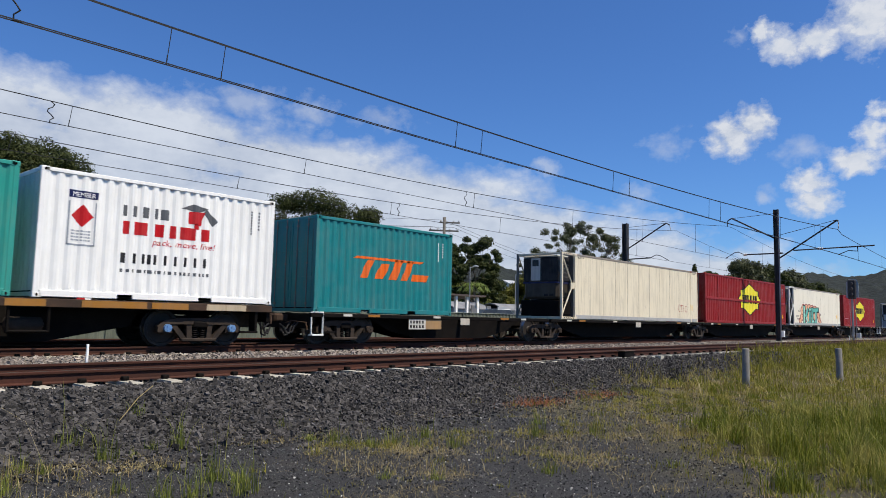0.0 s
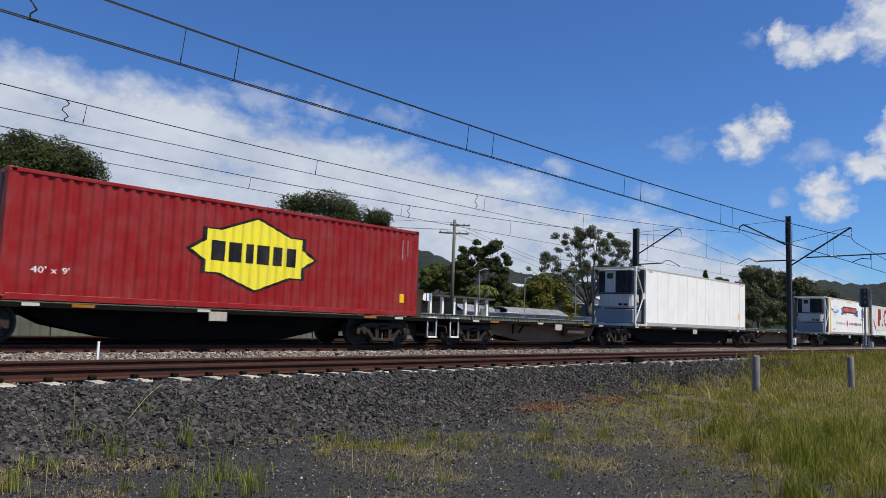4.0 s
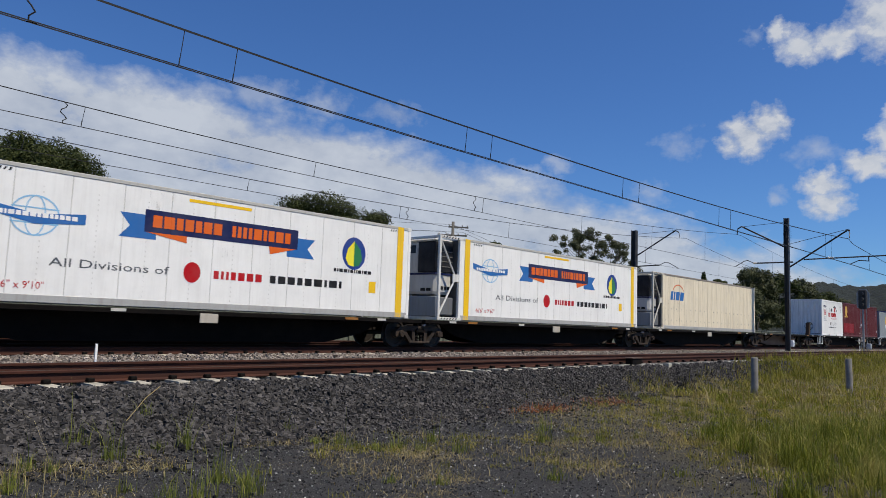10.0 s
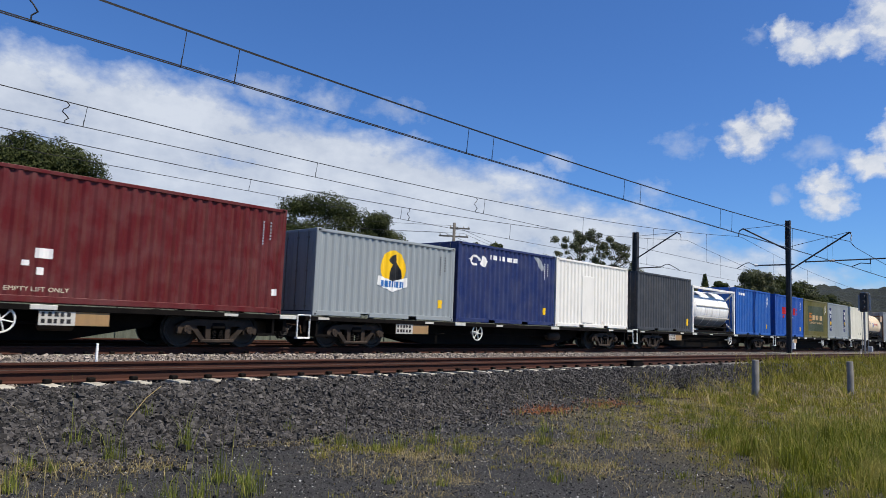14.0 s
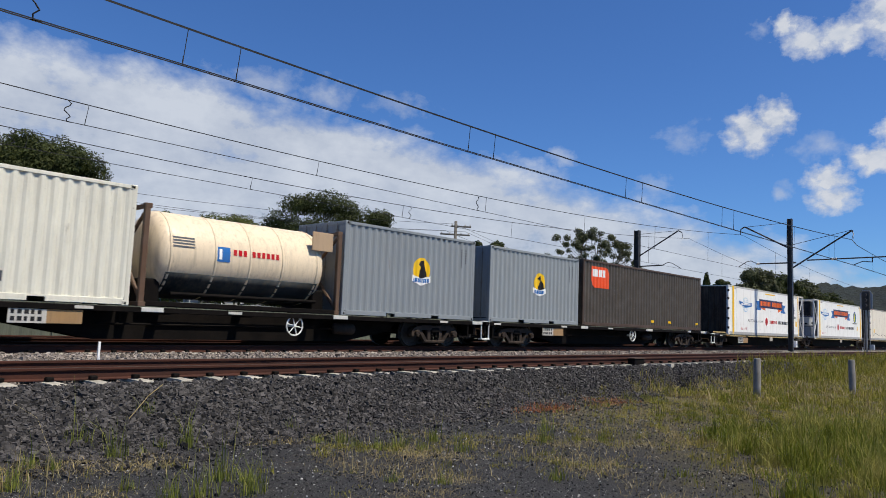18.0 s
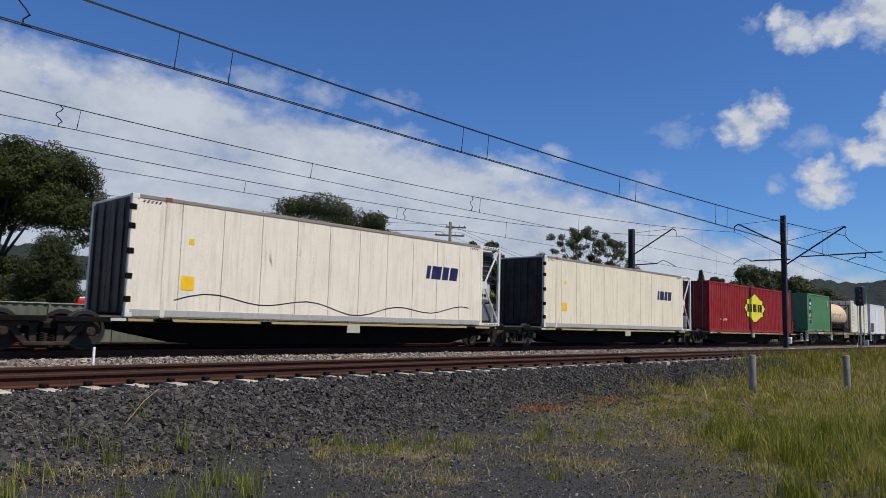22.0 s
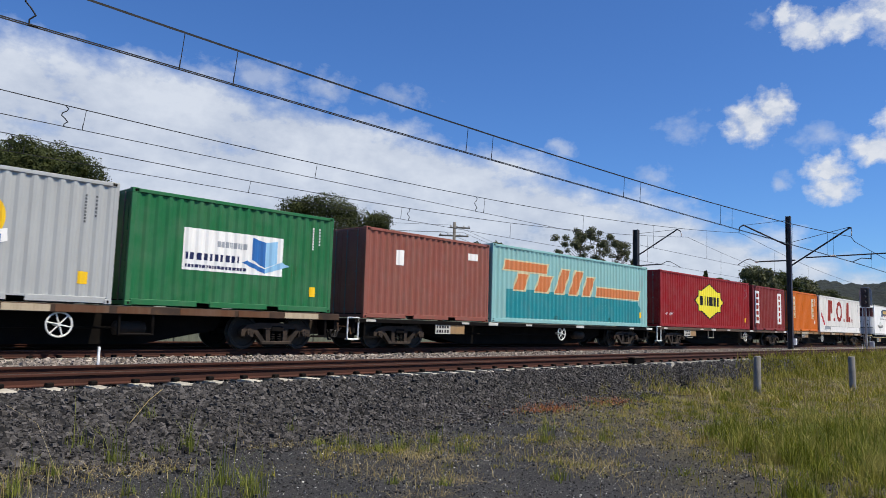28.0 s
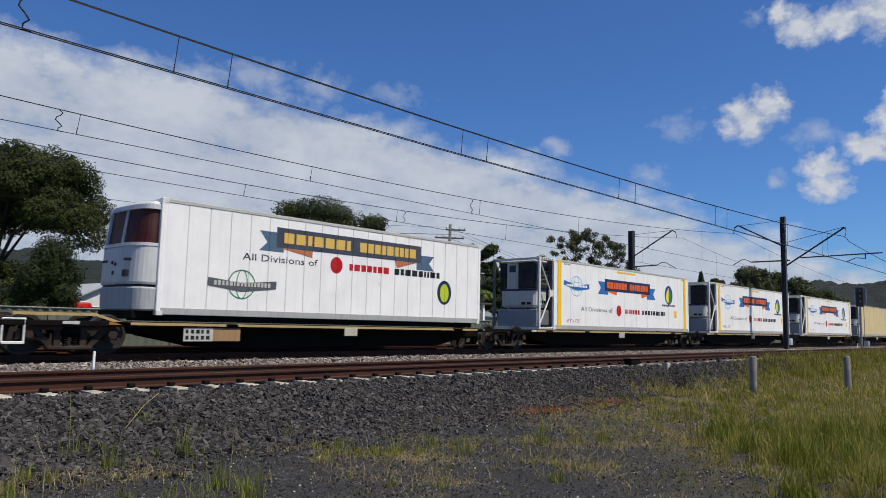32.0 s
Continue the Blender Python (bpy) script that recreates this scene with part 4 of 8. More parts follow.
def hire_panel(sg, u):
    p = sg.put("hire_panel", paint("17275c", 0.1, 0.0, 0.45), [rect(u, 0.62, u + 0.5, 2.5)], "upright blue panel offering hire")
    for dx in (0.0, 0.012):  # a bold face: the letters are laid twice, a little apart
        sg.put("hire_words", WHITE, words("HIRE", u + 0.04 + dx, 2.02, 0.28, u + 0.45 + dx) + words("ME", u + 0.1 + dx, 1.66, 0.28, u + 0.39 + dx), "white words", 0.008 + dx * 0.1, p)
    sg.put("hire_emblem", YELLOW, [oval(u + 0.25, 1.22, 0.18, 0.22)], "", 0.008, p)
    sg.put("hire_emblem_figure", BLACK, [[(u + 0.13, 1.02), (u + 0.4, 1.02), (u + 0.36, 1.2), (u + 0.28, 1.4), (u + 0.2, 1.25)]], "", 0.011, p)
    sg.put("hire_lines", WHITE, bars(u + 0.06, 0.9, u + 0.44, 0.98, 6, 0.35) + bars(u + 0.08, 0.76, u + 0.42, 0.8, 9, 0.4), "", 0.008, p)


# -- refrigerated containers --
def reefer(s, length, height, z, code, label, unit_end="left", kind="panelled", dirt=0.2, rust=0.05, yellow=False, unit="white", frame_code="d9d8d2"):
    """A refrigerated box with a machine bay behind an open end frame."""
    body = paint(code, dirt, rust, 0.4)
    frame_mat = paint(frame_code, 0.35, 0.2)
    ob = rolling(thing("refrigerated_container", label, "container", group="containers on the train"), s, z)
    h, y = height, W / 2
    bay = 1.05
    b0, b1 = (bay, length) if unit_end == "left" else (0.0, length - bay)
    if unit_end == "none":
        b0, b1 = 0.0, length
    pts = [(b0 + u, d) for u, d in wave(kind, b1 - b0)]
    for sgn in (-1, 1):
        part("side_wall", wall_geo(pts, 0.16, h - 0.07, sgn * (y - 0.012), sgn), body, ob)
        part("bottom_rail", Geo().box(b0 + 0.1, b1 - 0.1, sgn * (y - 0.03) - 0.032, sgn * (y - 0.03) + 0.032, 0.02, 0.19, 0.01), paint("a9a9a6", 0.4, 0.1), ob, "dull aluminium bottom rail")
        part("top_rail", Geo().box(b0 + 0.1, b1 - 0.1, sgn * (y - 0.03) - 0.03, sgn * (y - 0.03) + 0.03, h - 0.1, h - 0.005, 0.01), paint("b9b7b0", 0.35, 0.1) if dirt < 0.15 else paint("8d8479", 0.5, 0.3), ob)
        for x in (b0, b1):
            sx = 1 if x == b0 else -1
            a, b = sorted((x, x + sx * 0.13))
            c, d = sorted((sgn * y, sgn * (y - 0.12)))
            post = part("corner_post", Geo().box(a, b, c, d, 0.0, h, 0.012), body, ob)
            a, b = sorted((x, x + sx * 0.178))
            for zz in (0.0, h - 0.118):
                part("corner_casting", Geo().box(a, b, sorted((sgn * (y + 0.003), sgn * (y - 0.16)))[0], sorted((sgn * (y + 0.003), sgn * (y - 0.16)))[1], zz - 0.002, zz + 0.12, 0.01), frame_mat, post)
    part("roof", Geo().box(b0 + 0.02, b1 - 0.02, -y + 0.04, y - 0.04, h - 0.06, h - 0.01), body, ob)
    part("floor", Geo().box(b0 + 0.05, b1 - 0.05, -y + 0.05, y - 0.05, 0.04, 0.12), STEEL_DARK, ob)
    # behind the rear doors the bulkhead carries the same painted shade
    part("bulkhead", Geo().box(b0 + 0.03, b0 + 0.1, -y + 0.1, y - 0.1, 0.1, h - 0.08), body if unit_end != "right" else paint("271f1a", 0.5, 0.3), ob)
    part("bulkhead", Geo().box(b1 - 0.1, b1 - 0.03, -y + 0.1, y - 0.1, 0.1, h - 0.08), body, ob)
    if unit_end == "right":  # rear doors with rods and hinges, their shade put into the dark colour
        d = part("door_leaf", Geo().box(0.0, 0.03, -y + 0.13, -0.01, 0.14, h - 0.1, 0.006), paint("271f1a", 0.5, 0.3), ob, "grimy door leaf with shade in its colour")
        e = part("door_leaf", Geo().box(0.0, 0.03, 0.01, y - 0.13, 0.14, h - 0.1, 0.006), paint("271f1a", 0.5, 0.3), ob, "grimy door leaf with shade in its colour")
        for leaf, yy in ((d, -0.85), (d, -0.35), (e, 0.35), (e, 0.85)):
            part("lock_rod", Geo().tube((-0.02, yy, 0.1), (-0.02, yy, h - 0.08), 0.018, 6), BOGIE_STEEL, leaf)
        for zz in (0.35, 0.9, 1.5, 2.1, h - 0.4):
            part("hinge", Geo().box(-0.03, 0.12, -y - 0.012, -y + 0.06, zz, zz + 0.14, 0.01), STEEL_DARK, d)
    if unit_end in ("left", "right"):
        x0 = 0.0 if unit_end == "left" else length
        k = 1 if unit_end == "left" else -1
        X = lambda a: x0 + k * a
        def bx(a0, a1, ya, yb, za, zb, c=0.0):
            p, q = sorted((X(a0), X(a1)))
            return Geo().box(p, q, ya, yb, za, zb, c)
        for sgn in (-1, 1):
            c, d = sorted((sgn * y, sgn * (y - 0.1)))
            side_mat = frame_mat if sgn < 0 else WORN_GREY
            part("frame_post", bx(0.0, 0.1, c, d, 0.0, h, 0.01), side_mat, ob)
            for za, zb in ((0.0, 0.1), (h - 0.1, h)):
                part("frame_rail", bx(0.1, bay + 0.02, c, d, za, zb, 0.008), side_mat, ob)
            br = Geo()
            yy = sgn * (y - 0.05)
            br.tube((X(0.08), yy, h * 0.96), (X(bay * 0.85), yy, h * 0.52), 0.035, 6)
            br.tube((X(0.08), yy, h * 0.06), (X(bay * 0.85), yy, h * 0.5), 0.035, 6)
            br.box(*sorted((X(bay * 0.72), X(bay))), *sorted((yy - 0.03, yy + 0.03)), h * 0.46, h * 0.55)
            part("frame_brace", br, side_mat, ob)
        for za, zb in ((h - 0.1, h - 0.01), (0.0, 0.1)):
            part("frame_rail", bx(0.0, 0.1, -y + 0.1, y - 0.1, za, zb, 0.008), frame_mat, ob)
        case = paint("c2c1bc" if unit == "white" else "3d372f" if unit == "old" else "b9babb", 0.3, 0.1)
        m = part("cooling_unit", bx(0.14, bay - 0.02, -y + 0.32, y - 0.32, h * 0.3, h - 0.14, 0.1), case, ob, "pale cooling machine with dark grilles")
        part("grille", bx(0.11, 0.15, -y + 0.32, -0.05, h * 0.565, h - 0.2, 0.03), NIGHT, m, "dark grille")
        part("grille", bx(0.11, 0.15, 0.55, y - 0.32, h * 0.565, h - 0.2, 0.03), NIGHT, m, "dark grille")
        part("access_panel", bx(0.12, 0.145, 0.0, 0.5, h * 0.58, h - 0.22, 0.01), WORN_WHITE, m)
        part("display_window", bx(0.105, 0.13, 0.08, 0.42, h * 0.8, h - 0.3, 0.01), DARKGLASS, m)
        part("side_grille", bx(0.115, bay - 0.06, -y + 0.27, -y + 0.36, h * 0.565, h - 0.2, 0.03), NIGHT, m, "black side grille")
        for i in range(4):
            part("side_slat", bx(0.25, bay - 0.1, -y + 0.25, -y + 0.275, h * 0.63 + i * 0.18, h * 0.63 + 0.03 + i * 0.18), WORN_GREY, m)
        part("top_cap", bx(0.1, bay - 0.05, -y + 0.28, y - 0.28, h - 0.19, h - 0.11, 0.05), WORN_WHITE, m)
        part("middle_band", bx(0.12, bay - 0.05, -y + 0.3, y - 0.3, h * 0.535, h * 0.56), NAVY, m, "dark blue band")
        for i in range(2):
            part("vent", bx(0.115, 0.15, -0.7 + i * 0.28, -0.5 + i * 0.28, h * 0.34, h * 0.375), BLACK, m)
        # added panel, its dark colour stands for the shade in the bay
        part("bay_lining", bx(bay - 0.03, bay + 0.01, -y + 0.1, y - 0.1, 0.1, h - 0.1), paint("4a4b4d", 0.5, 0.1), ob, "dark panel added for shade behind the machine")
        for i in range(3):
            part("side_vent", bx(0.45 + i * 0.16, 0.56 + i * 0.16, -y + 0.305, -y + 0.325, h * 0.36, h * 0.4), BLACK, m)
        part("lower_case", bx(0.1, 0.3, -y + 0.2, y - 0.2, 0.12, h * 0.28, 0.03), paint("8d9298", 0.4, 0.1) if unit != "old" else STEEL_DARK, ob, "grey lower housing")
        for za in (0.02, h - 0.08):
            for j in range(6):
                p, q = sorted((X(0.14 + j * 0.15), X(0.2 + j * 0.15)))
                part("hazard_stripe", Geo().prism([(p, za), (q, za), (q + 0.05, za + 0.06), (p + 0.05, za + 0.06)], -y - 0.004, -y - 0.001), BLACK, ob)
        part("fuel_tank", bx(0.16, bay - 0.05, -y + 0.2, y - 0.2, 0.16, h * 0.27, 0.04), UNITGREY if unit != "old" else STEEL_DARK, ob, "blue-grey tank below the machine")
    if not yellow and kind == "panelled":
        for u in ((b1 - 0.95,) if unit_end == "left" else (b0 + 0.85,)):
            post = part("lifting_post", Geo().box(u, u + 0.12, -y - 0.004, -y + 0.06, 0.0, h, 0.008), paint(code, min(dirt + 0.25, 0.6), 0.4), ob, "stained lifting post")
            part("corner_casting", Geo().box(u - 0.03, u + 0.15, -y - 0.008, -y + 0.1, h - 0.12, h + 0.004, 0.012), paint("8a4a38", 0.5, 0.3), post, "rusty red casting")
    sg = Sign(ob, pts)
    seams = [(p[0] + q[0]) / 2 for p, q in zip(pts, pts[1:]) if p[1] > 0.001 and q[1] > 0.001]
    if seams:
        sg.put("joint_lines", paint("c9c7c1", 0.2, 0.0) if dirt < 0.15 else paint("7b7165", 0.5, 0.3) if kind == "panelled" else paint("5a4a3c", 0.5, 0.4), [rect(u - 0.007, 0.2, u + 0.007, h - 0.1) for u in seams], "narrow panel joints", 0.002)
    if kind == "panelled":  # fine rows of rivets halfway between the joints, hatched marks at the top corners
        mids = [(p + q) / 2 for p, q in zip(seams, seams[1:])]
        sg.put("rivet_lines", paint("c3c0b9", 0.3, 0.0), [rect(u - 0.006, 0.25 + 0.12 * i, u + 0.006, 0.29 + 0.12 * i) for u in mids for i in range(int((h - 0.5) / 0.12))], "", 0.0025)
        for u0 in (b0 + 0.75, b1 - 0.95) if yellow else (b0 + 0.25, b1 - 0.75):
            sg.put("hatched_marks", BLACK, [rect(u0 + 0.1 * i, h - 0.2, u0 + 0.045 + 0.1 * i, h - 0.13, 0.04) for i in range(5)], "", 0.004)
    weather(sg, length, h, dirt, int(s * 7) % 9973)
    if yellow:
        for u in ((b0 + 0.28, b1 - 0.62) if unit_end == "left" else (b0 + 0.62, b1 - 0.28)):
            sg.put("yellow_post_stripe", YELLOW, [rect(u, 0.03, u + 0.27, height - 0.02)], "yellow upright stripe", 0.014)
    return ob, sg


def ribbon_livery(sg, u, k=1.0, faded=False, size="46'6\" x 9'10\""):
    """Globe badge, ribbon, slogan, red roundel and green drop emblem, names as plain blocks."""
    navy, blue, gold, red = (GREY, PALEGREY, GOLD, RED) if faded else (NAVY, BLUE, ORANGE, RED)
    gl = sg.put("globe", SKYBLUE if not faded else LIME, hoop(u + 2.8, 1.9, 0.5, 0.45, 0.035, 24) + hoop(u + 2.8, 1.9, 0.22, 0.45, 0.03, 18) + [rect(u + 2.32, 2.05, u + 3.28, 2.08), rect(u + 2.32, 1.72, u + 3.28, 1.75)], "green lined globe badge")
    sg.put("globe_band", navy if faded else BLUE, [[(u + 1.8, 1.92), (u + 2.8, 1.72), (u + 3.85, 1.82), (u + 3.85, 2.05), (u + 2.8, 1.94), (u + 1.8, 2.12)]], "", 0.007, gl)
    sg.put("globe_band_line", WHITE, bars(u + 2.0, 1.87, u + 3.7, 1.97, 14), "", 0.01, gl)
    r = sg.put("ribbon", navy, [rect(u + 5.2, 1.83, u + 9.65, 2.38)], "dark blue ribbon with orange blocks")
    sg.put("ribbon_tail", blue, [[(u + 4.6, 1.66), (u + 5.5, 1.66), (u + 5.5, 1.94), (u + 4.85, 1.94)], [(u + 4.85, 1.94), (u + 5.5, 1.94), (u + 5.5, 2.24), (u + 4.6, 2.24)]], "", 0.003, r)
    sg.put("ribbon_tail", blue, [[(u + 9.3, 1.6), (u + 10.25, 1.6), (u + 10.0, 1.88), (u + 9.3, 1.88)], [(u + 9.3, 1.88), (u + 10.0, 1.88), (u + 10.25, 2.16), (u + 9.3, 2.16)]], "", 0.003, r)
    sg.put("ribbon_fold", ORANGE, [[(u + 5.25, 1.83), (u + 6.3, 1.83), (u + 6.3, 1.66)], [(u + 8.7, 1.83), (u + 9.6, 1.83), (u + 8.75, 1.62)]], "orange fold", 0.006, r)
    sg.put("ribbon_line", gold, bars(u + 5.4, 1.96, u + 7.3, 2.26, 7, 0.18) + bars(u + 7.55, 1.96, u + 9.45, 2.26, 9, 0.18), "orange blocks of a name", 0.01, r)
    sg.put("slogan", GREY, words("All Divisions of", u + 3.15, 0.84, 0.2, u + 5.9), "grey slogan")
    sg.put("roundel", red, [oval(u + 6.5, 0.94, 0.23, 0.26)], "red roundel")
    sg.put("owner_line", red, bars(u + 7.1, 0.82, u + 8.6, 1.03, 7, 0.25), "red blocks of a name")
    sg.put("owner_line", BLACK, bars(u + 8.8, 0.82, u + 11.4, 1.03, 9, 0.25), "black blocks of a name")
    d = sg.put("drop_emblem", paint("24418a", 0.1, 0.0, 0.45), [oval(u + 11.75, 1.92, 0.46, 0.5, 26)], "round emblem with a green and yellow drop")
    sg.put("drop_half", LEMON, [[(u + 11.75, 1.52), (u + 11.75, 2.3), (u + 11.5, 2.05), (u + 11.42, 1.75), (u + 11.55, 1.55)]], "", 0.006, d)
    sg.put("drop_half", GREEN, [[(u + 11.75, 1.52), (u + 11.95, 1.55), (u + 12.08, 1.75), (u + 12.0, 2.05), (u + 11.75, 2.3)]], "", 0.006, d)
    sg.put("drop_caption", BLACK, bars(u + 11.0, 1.32, u + 12.5, 1.42, 12), "", 0.005, d)
    if size:
        sg.put("size_mark", RED, words(size, u + 2.0, 0.32, 0.16, u + 3.1), "red size lettering")
        sg.put("notice_strip", YELLOW, [rect(u + 6.3, 2.72, u + 8.1, 2.8)], "yellow roof notice")
        sg.put("notice_plate", YELLOW, [rect(u + 12.4, 0.75, u + 12.68, 1.1)], "yellow notice plate")


# -- tank containers --
def tank(s, z, code, label, height=2.59, radius=1.12, lower=None):
    ob = rolling(thing("tank_container", label, "tank container", group="containers on the train"), s, z)
    body = paint(code, 0.45, 0.08, 0.35)
    frame_mat = paint("e8e8e4" if code == "f2f2ee" else "5e4838", 0.5, 0.4)
    L, y, zc = 6.058, W / 2, 0.25 + radius
    prof = [(0.35, 0.05), (0.2 + 0.2, radius * 0.55), (0.5, radius * 0.85), (0.62, radius * 0.97), (0.75, radius), (L - 0.75, radius), (L - 0.62, radius * 0.97), (L - 0.5, radius * 0.85), (L - 0.4, radius * 0.55), (L - 0.35, 0.05)]
    vs = part("vessel", Geo().lathe(prof, (0, 0, zc), "x", 32), body, ob, "", True)
    for x in (0.78, 2.0, L / 2, L - 2.0, L - 0.8):
        part("band", Geo().lathe([(-0.03, radius + 0.002), (-0.03, radius + 0.012), (0.03, radius + 0.012), (0.03, radius + 0.002)], (x, 0, zc), "x", 32), body, vs, "", True)
    # lower arc of the vessel: grime and the underside's shade as a colour
    if lower:
        arc = Geo()
        n = 12
        rings = []
        for x in (0.72, L - 0.72):
            ring = [(x, (radius + 0.01) * math.cos(a), zc + (radius + 0.01) * math.sin(a)) for a in (radians(206 + 128 * i / n) for i in range(n + 1))]
            rings.append(ring + [(x, (radius - 0.01) * math.cos(a), zc + (radius - 0.01) * math.sin(a)) for a in (radians(334 - 128 * i / n) for i in range(n + 1))])
        part("lower_shell", arc.loft(rings), paint(lower, 0.5, 0.1), vs, "dark underside with shade in its colour", True)
    for x in (0.0, L):
        sx = 1 if x == 0 else -1
        for sgn in (-1, 1):
            a, b = sorted((x + sx * 0.004, x + sx * 0.14))
            c, d = sorted((sgn * (y - 0.004), sgn * (y - 0.13)))
            post = part("corner_post", Geo().box(a, b, c, d, 0.05, height - 0.05, 0.012), frame_mat, ob)
            a, b = sorted((x, x + sx * 0.178))
            c, d = sorted((sgn * y, sgn * (y - 0.162)))
            for zz in (0.0, height - 0.118):
                part("corner_casting", Geo().box(a, b, c, d, zz, zz + 0.118, 0.012), frame_mat, post)
            part("end_brace", Geo().tube((x + sx * 0.08, sgn * (y - 0.1), 0.15), (x + sx * 0.08, 0.0, zc - 0.1), 0.05, 6), frame_mat, ob)
            part("end_brace", Geo().tube((x + sx * 0.08, sgn * (y - 0.1), height - 0.15), (x + sx * 0.08, 0.0, zc + 0.1), 0.05, 6), frame_mat, ob)
        for zz in (0.02, height - 0.12):
            a, b = sorted((x + sx * 0.02, x + sx * 0.12))
            part("end_rail", Geo().box(a, b, -y + 0.12, y - 0.12, zz, zz + 0.1, 0.01), frame_mat, ob)
    for sgn in (-1, 1):
        part("bottom_rail", Geo().box(0.14, L - 0.14, sgn * (y - 0.06) - 0.05, sgn * (y - 0.06) + 0.05, 0.02, 0.14, 0.01), frame_mat if not lower else STEEL_DARK, ob)
        part("pipe", Geo().tube((0.9, sgn * 0.95, 0.35), (L - 0.7, sgn * 0.95, 0.35), 0.05, 8), STEEL_DARK, ob)
    for ends in ((0.3, 0.7, -0.8, 0.8, 0.1, 0.7, 0.03), (L - 0.7, L - 0.3, -0.8, 0.8, 0.1, 0.7, 0.03)):
        part("saddle", Geo().box(*ends), frame_mat if not lower else STEEL_DARK, ob)
    def curved(name, material, u0, u1, a0, a1, label="", lift=0.006, parent=vs, n=6):
        g = Geo()
        for i in range(n):
            a, b = radians(a0 + (a1 - a0) * i / n), radians(a0 + (a1 - a0) * (i + 1) / n)
            r = radius + lift
            g.face((u0, -r * math.cos(a), zc + r * math.sin(a)), (u1, -r * math.cos(a), zc + r * math.sin(a)), (u1, -r * math.cos(b), zc + r * math.sin(b)), (u0, -r * math.cos(b), zc + r * math.sin(b)))
        return part(name, g, material, parent, label)
    return ob, curved


# -- wagons --
def wheel_meshes():
    g = Geo()
    for sgn in (-1, 1):
        yw = sgn * 0.7535
        prof = [(-0.07, 0.08), (-0.07, 0.14), (-0.03, 0.17), (-0.03, 0.36), (-0.06, 0.38), (-0.06, 0.455), (0.05, 0.462), (0.055, 0.487), (0.075, 0.487), (0.075, 0.38), (0.03, 0.36), (0.03, 0.17), (0.07, 0.14), (0.07, 0.08)]
        g.lathe([(o if sgn < 0 else -o, r) for o, r in prof], (0, yw, 0), "y", 28)
    g.tube((0, -1.05, 0), (0, 1.05, 0), 0.075, 10)
    hub = Geo()
    for sgn in (-1, 1):
        for i in range(3):
            a = 2 * math.pi * i / 3
            hub.tube((0.05 * math.cos(a), sgn * 1.1, 0.05 * math.sin(a)), (0.05 * math.cos(a), sgn * 1.2, 0.05 * math.sin(a)), 0.016, 6)
        hub.tube((0, sgn * 1.0, 0), (0, sgn * 1.185, 0), 0.1, 12)
    me = g.mesh("wheelset", WHEEL_STEEL, False)
    me.materials.append(TREAD)
    for poly in me.polygons:
        c, nrm = poly.center, poly.normal
        if math.hypot(c.x, c.z) > 0.44 and abs(nrm.y) < 0.3:
            poly.material_index = 1
    return me, hub.mesh("axle_cap", BOGIE_STEEL)


WHEELSET, AXLE_CAP = wheel_meshes()


def side_frame_geo(sgn):
    y0, y1 = sorted((sgn * 0.93, sgn * 1.1))
    g = Geo()
    g.prism([(-1.12, 0.52), (-0.95, 0.66), (-0.55, 0.72), (0.55, 0.72), (0.95, 0.66), (1.12, 0.52), (1.12, 0.36), (1.02, 0.36), (0.98, 0.5), (0.8, 0.56), (-0.8, 0.56), (-0.98, 0.5), (-1.02, 0.36), (-1.12, 0.36)][::-1], y0, y1)
    for k in (-1, 1):
        g.prism([(k * 0.84, 0.6), (k * 0.68, 0.6), (k * 0.34, 0.2), (k * 0.46, 0.16)][::-k], y0 + 0.02, y1 - 0.02)
        g.prism([(k * 0.36, 0.62), (k * 0.22, 0.62), (k * 0.2, 0.2), (k * 0.34, 0.2)][::-k], y0 + 0.02, y1 - 0.02)
        g.prism([(k * 1.06, 0.34), (k * 0.74, 0.34), (k * 0.76, 0.56), (k * 1.04, 0.56)][::-k], y0 + 0.03, y1 + sgn * 0.02)
    g.box(-0.48, 0.48, y0, y1, 0.13, 0.22, 0.02)
    return g


SIDE_FRAMES = [side_frame_geo(s).mesh("side_frame", BOGIE_STEEL) for s in (-1, 1)]
SPRING_MESH = Geo().lathe([(0.22 + 0.025 * i, 0.075 if i % 2 else 0.055) for i in range(11)], (0, 0, 0), "z", 10).mesh("spring", STEEL_DARK)
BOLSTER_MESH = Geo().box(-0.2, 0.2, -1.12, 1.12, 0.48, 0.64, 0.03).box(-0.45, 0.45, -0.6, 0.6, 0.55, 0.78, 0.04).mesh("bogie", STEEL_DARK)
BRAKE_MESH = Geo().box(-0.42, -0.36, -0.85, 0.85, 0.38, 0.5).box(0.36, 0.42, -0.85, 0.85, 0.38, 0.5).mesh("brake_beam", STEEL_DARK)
WHEELS = []  # (wheelset, place of its axle along the train)


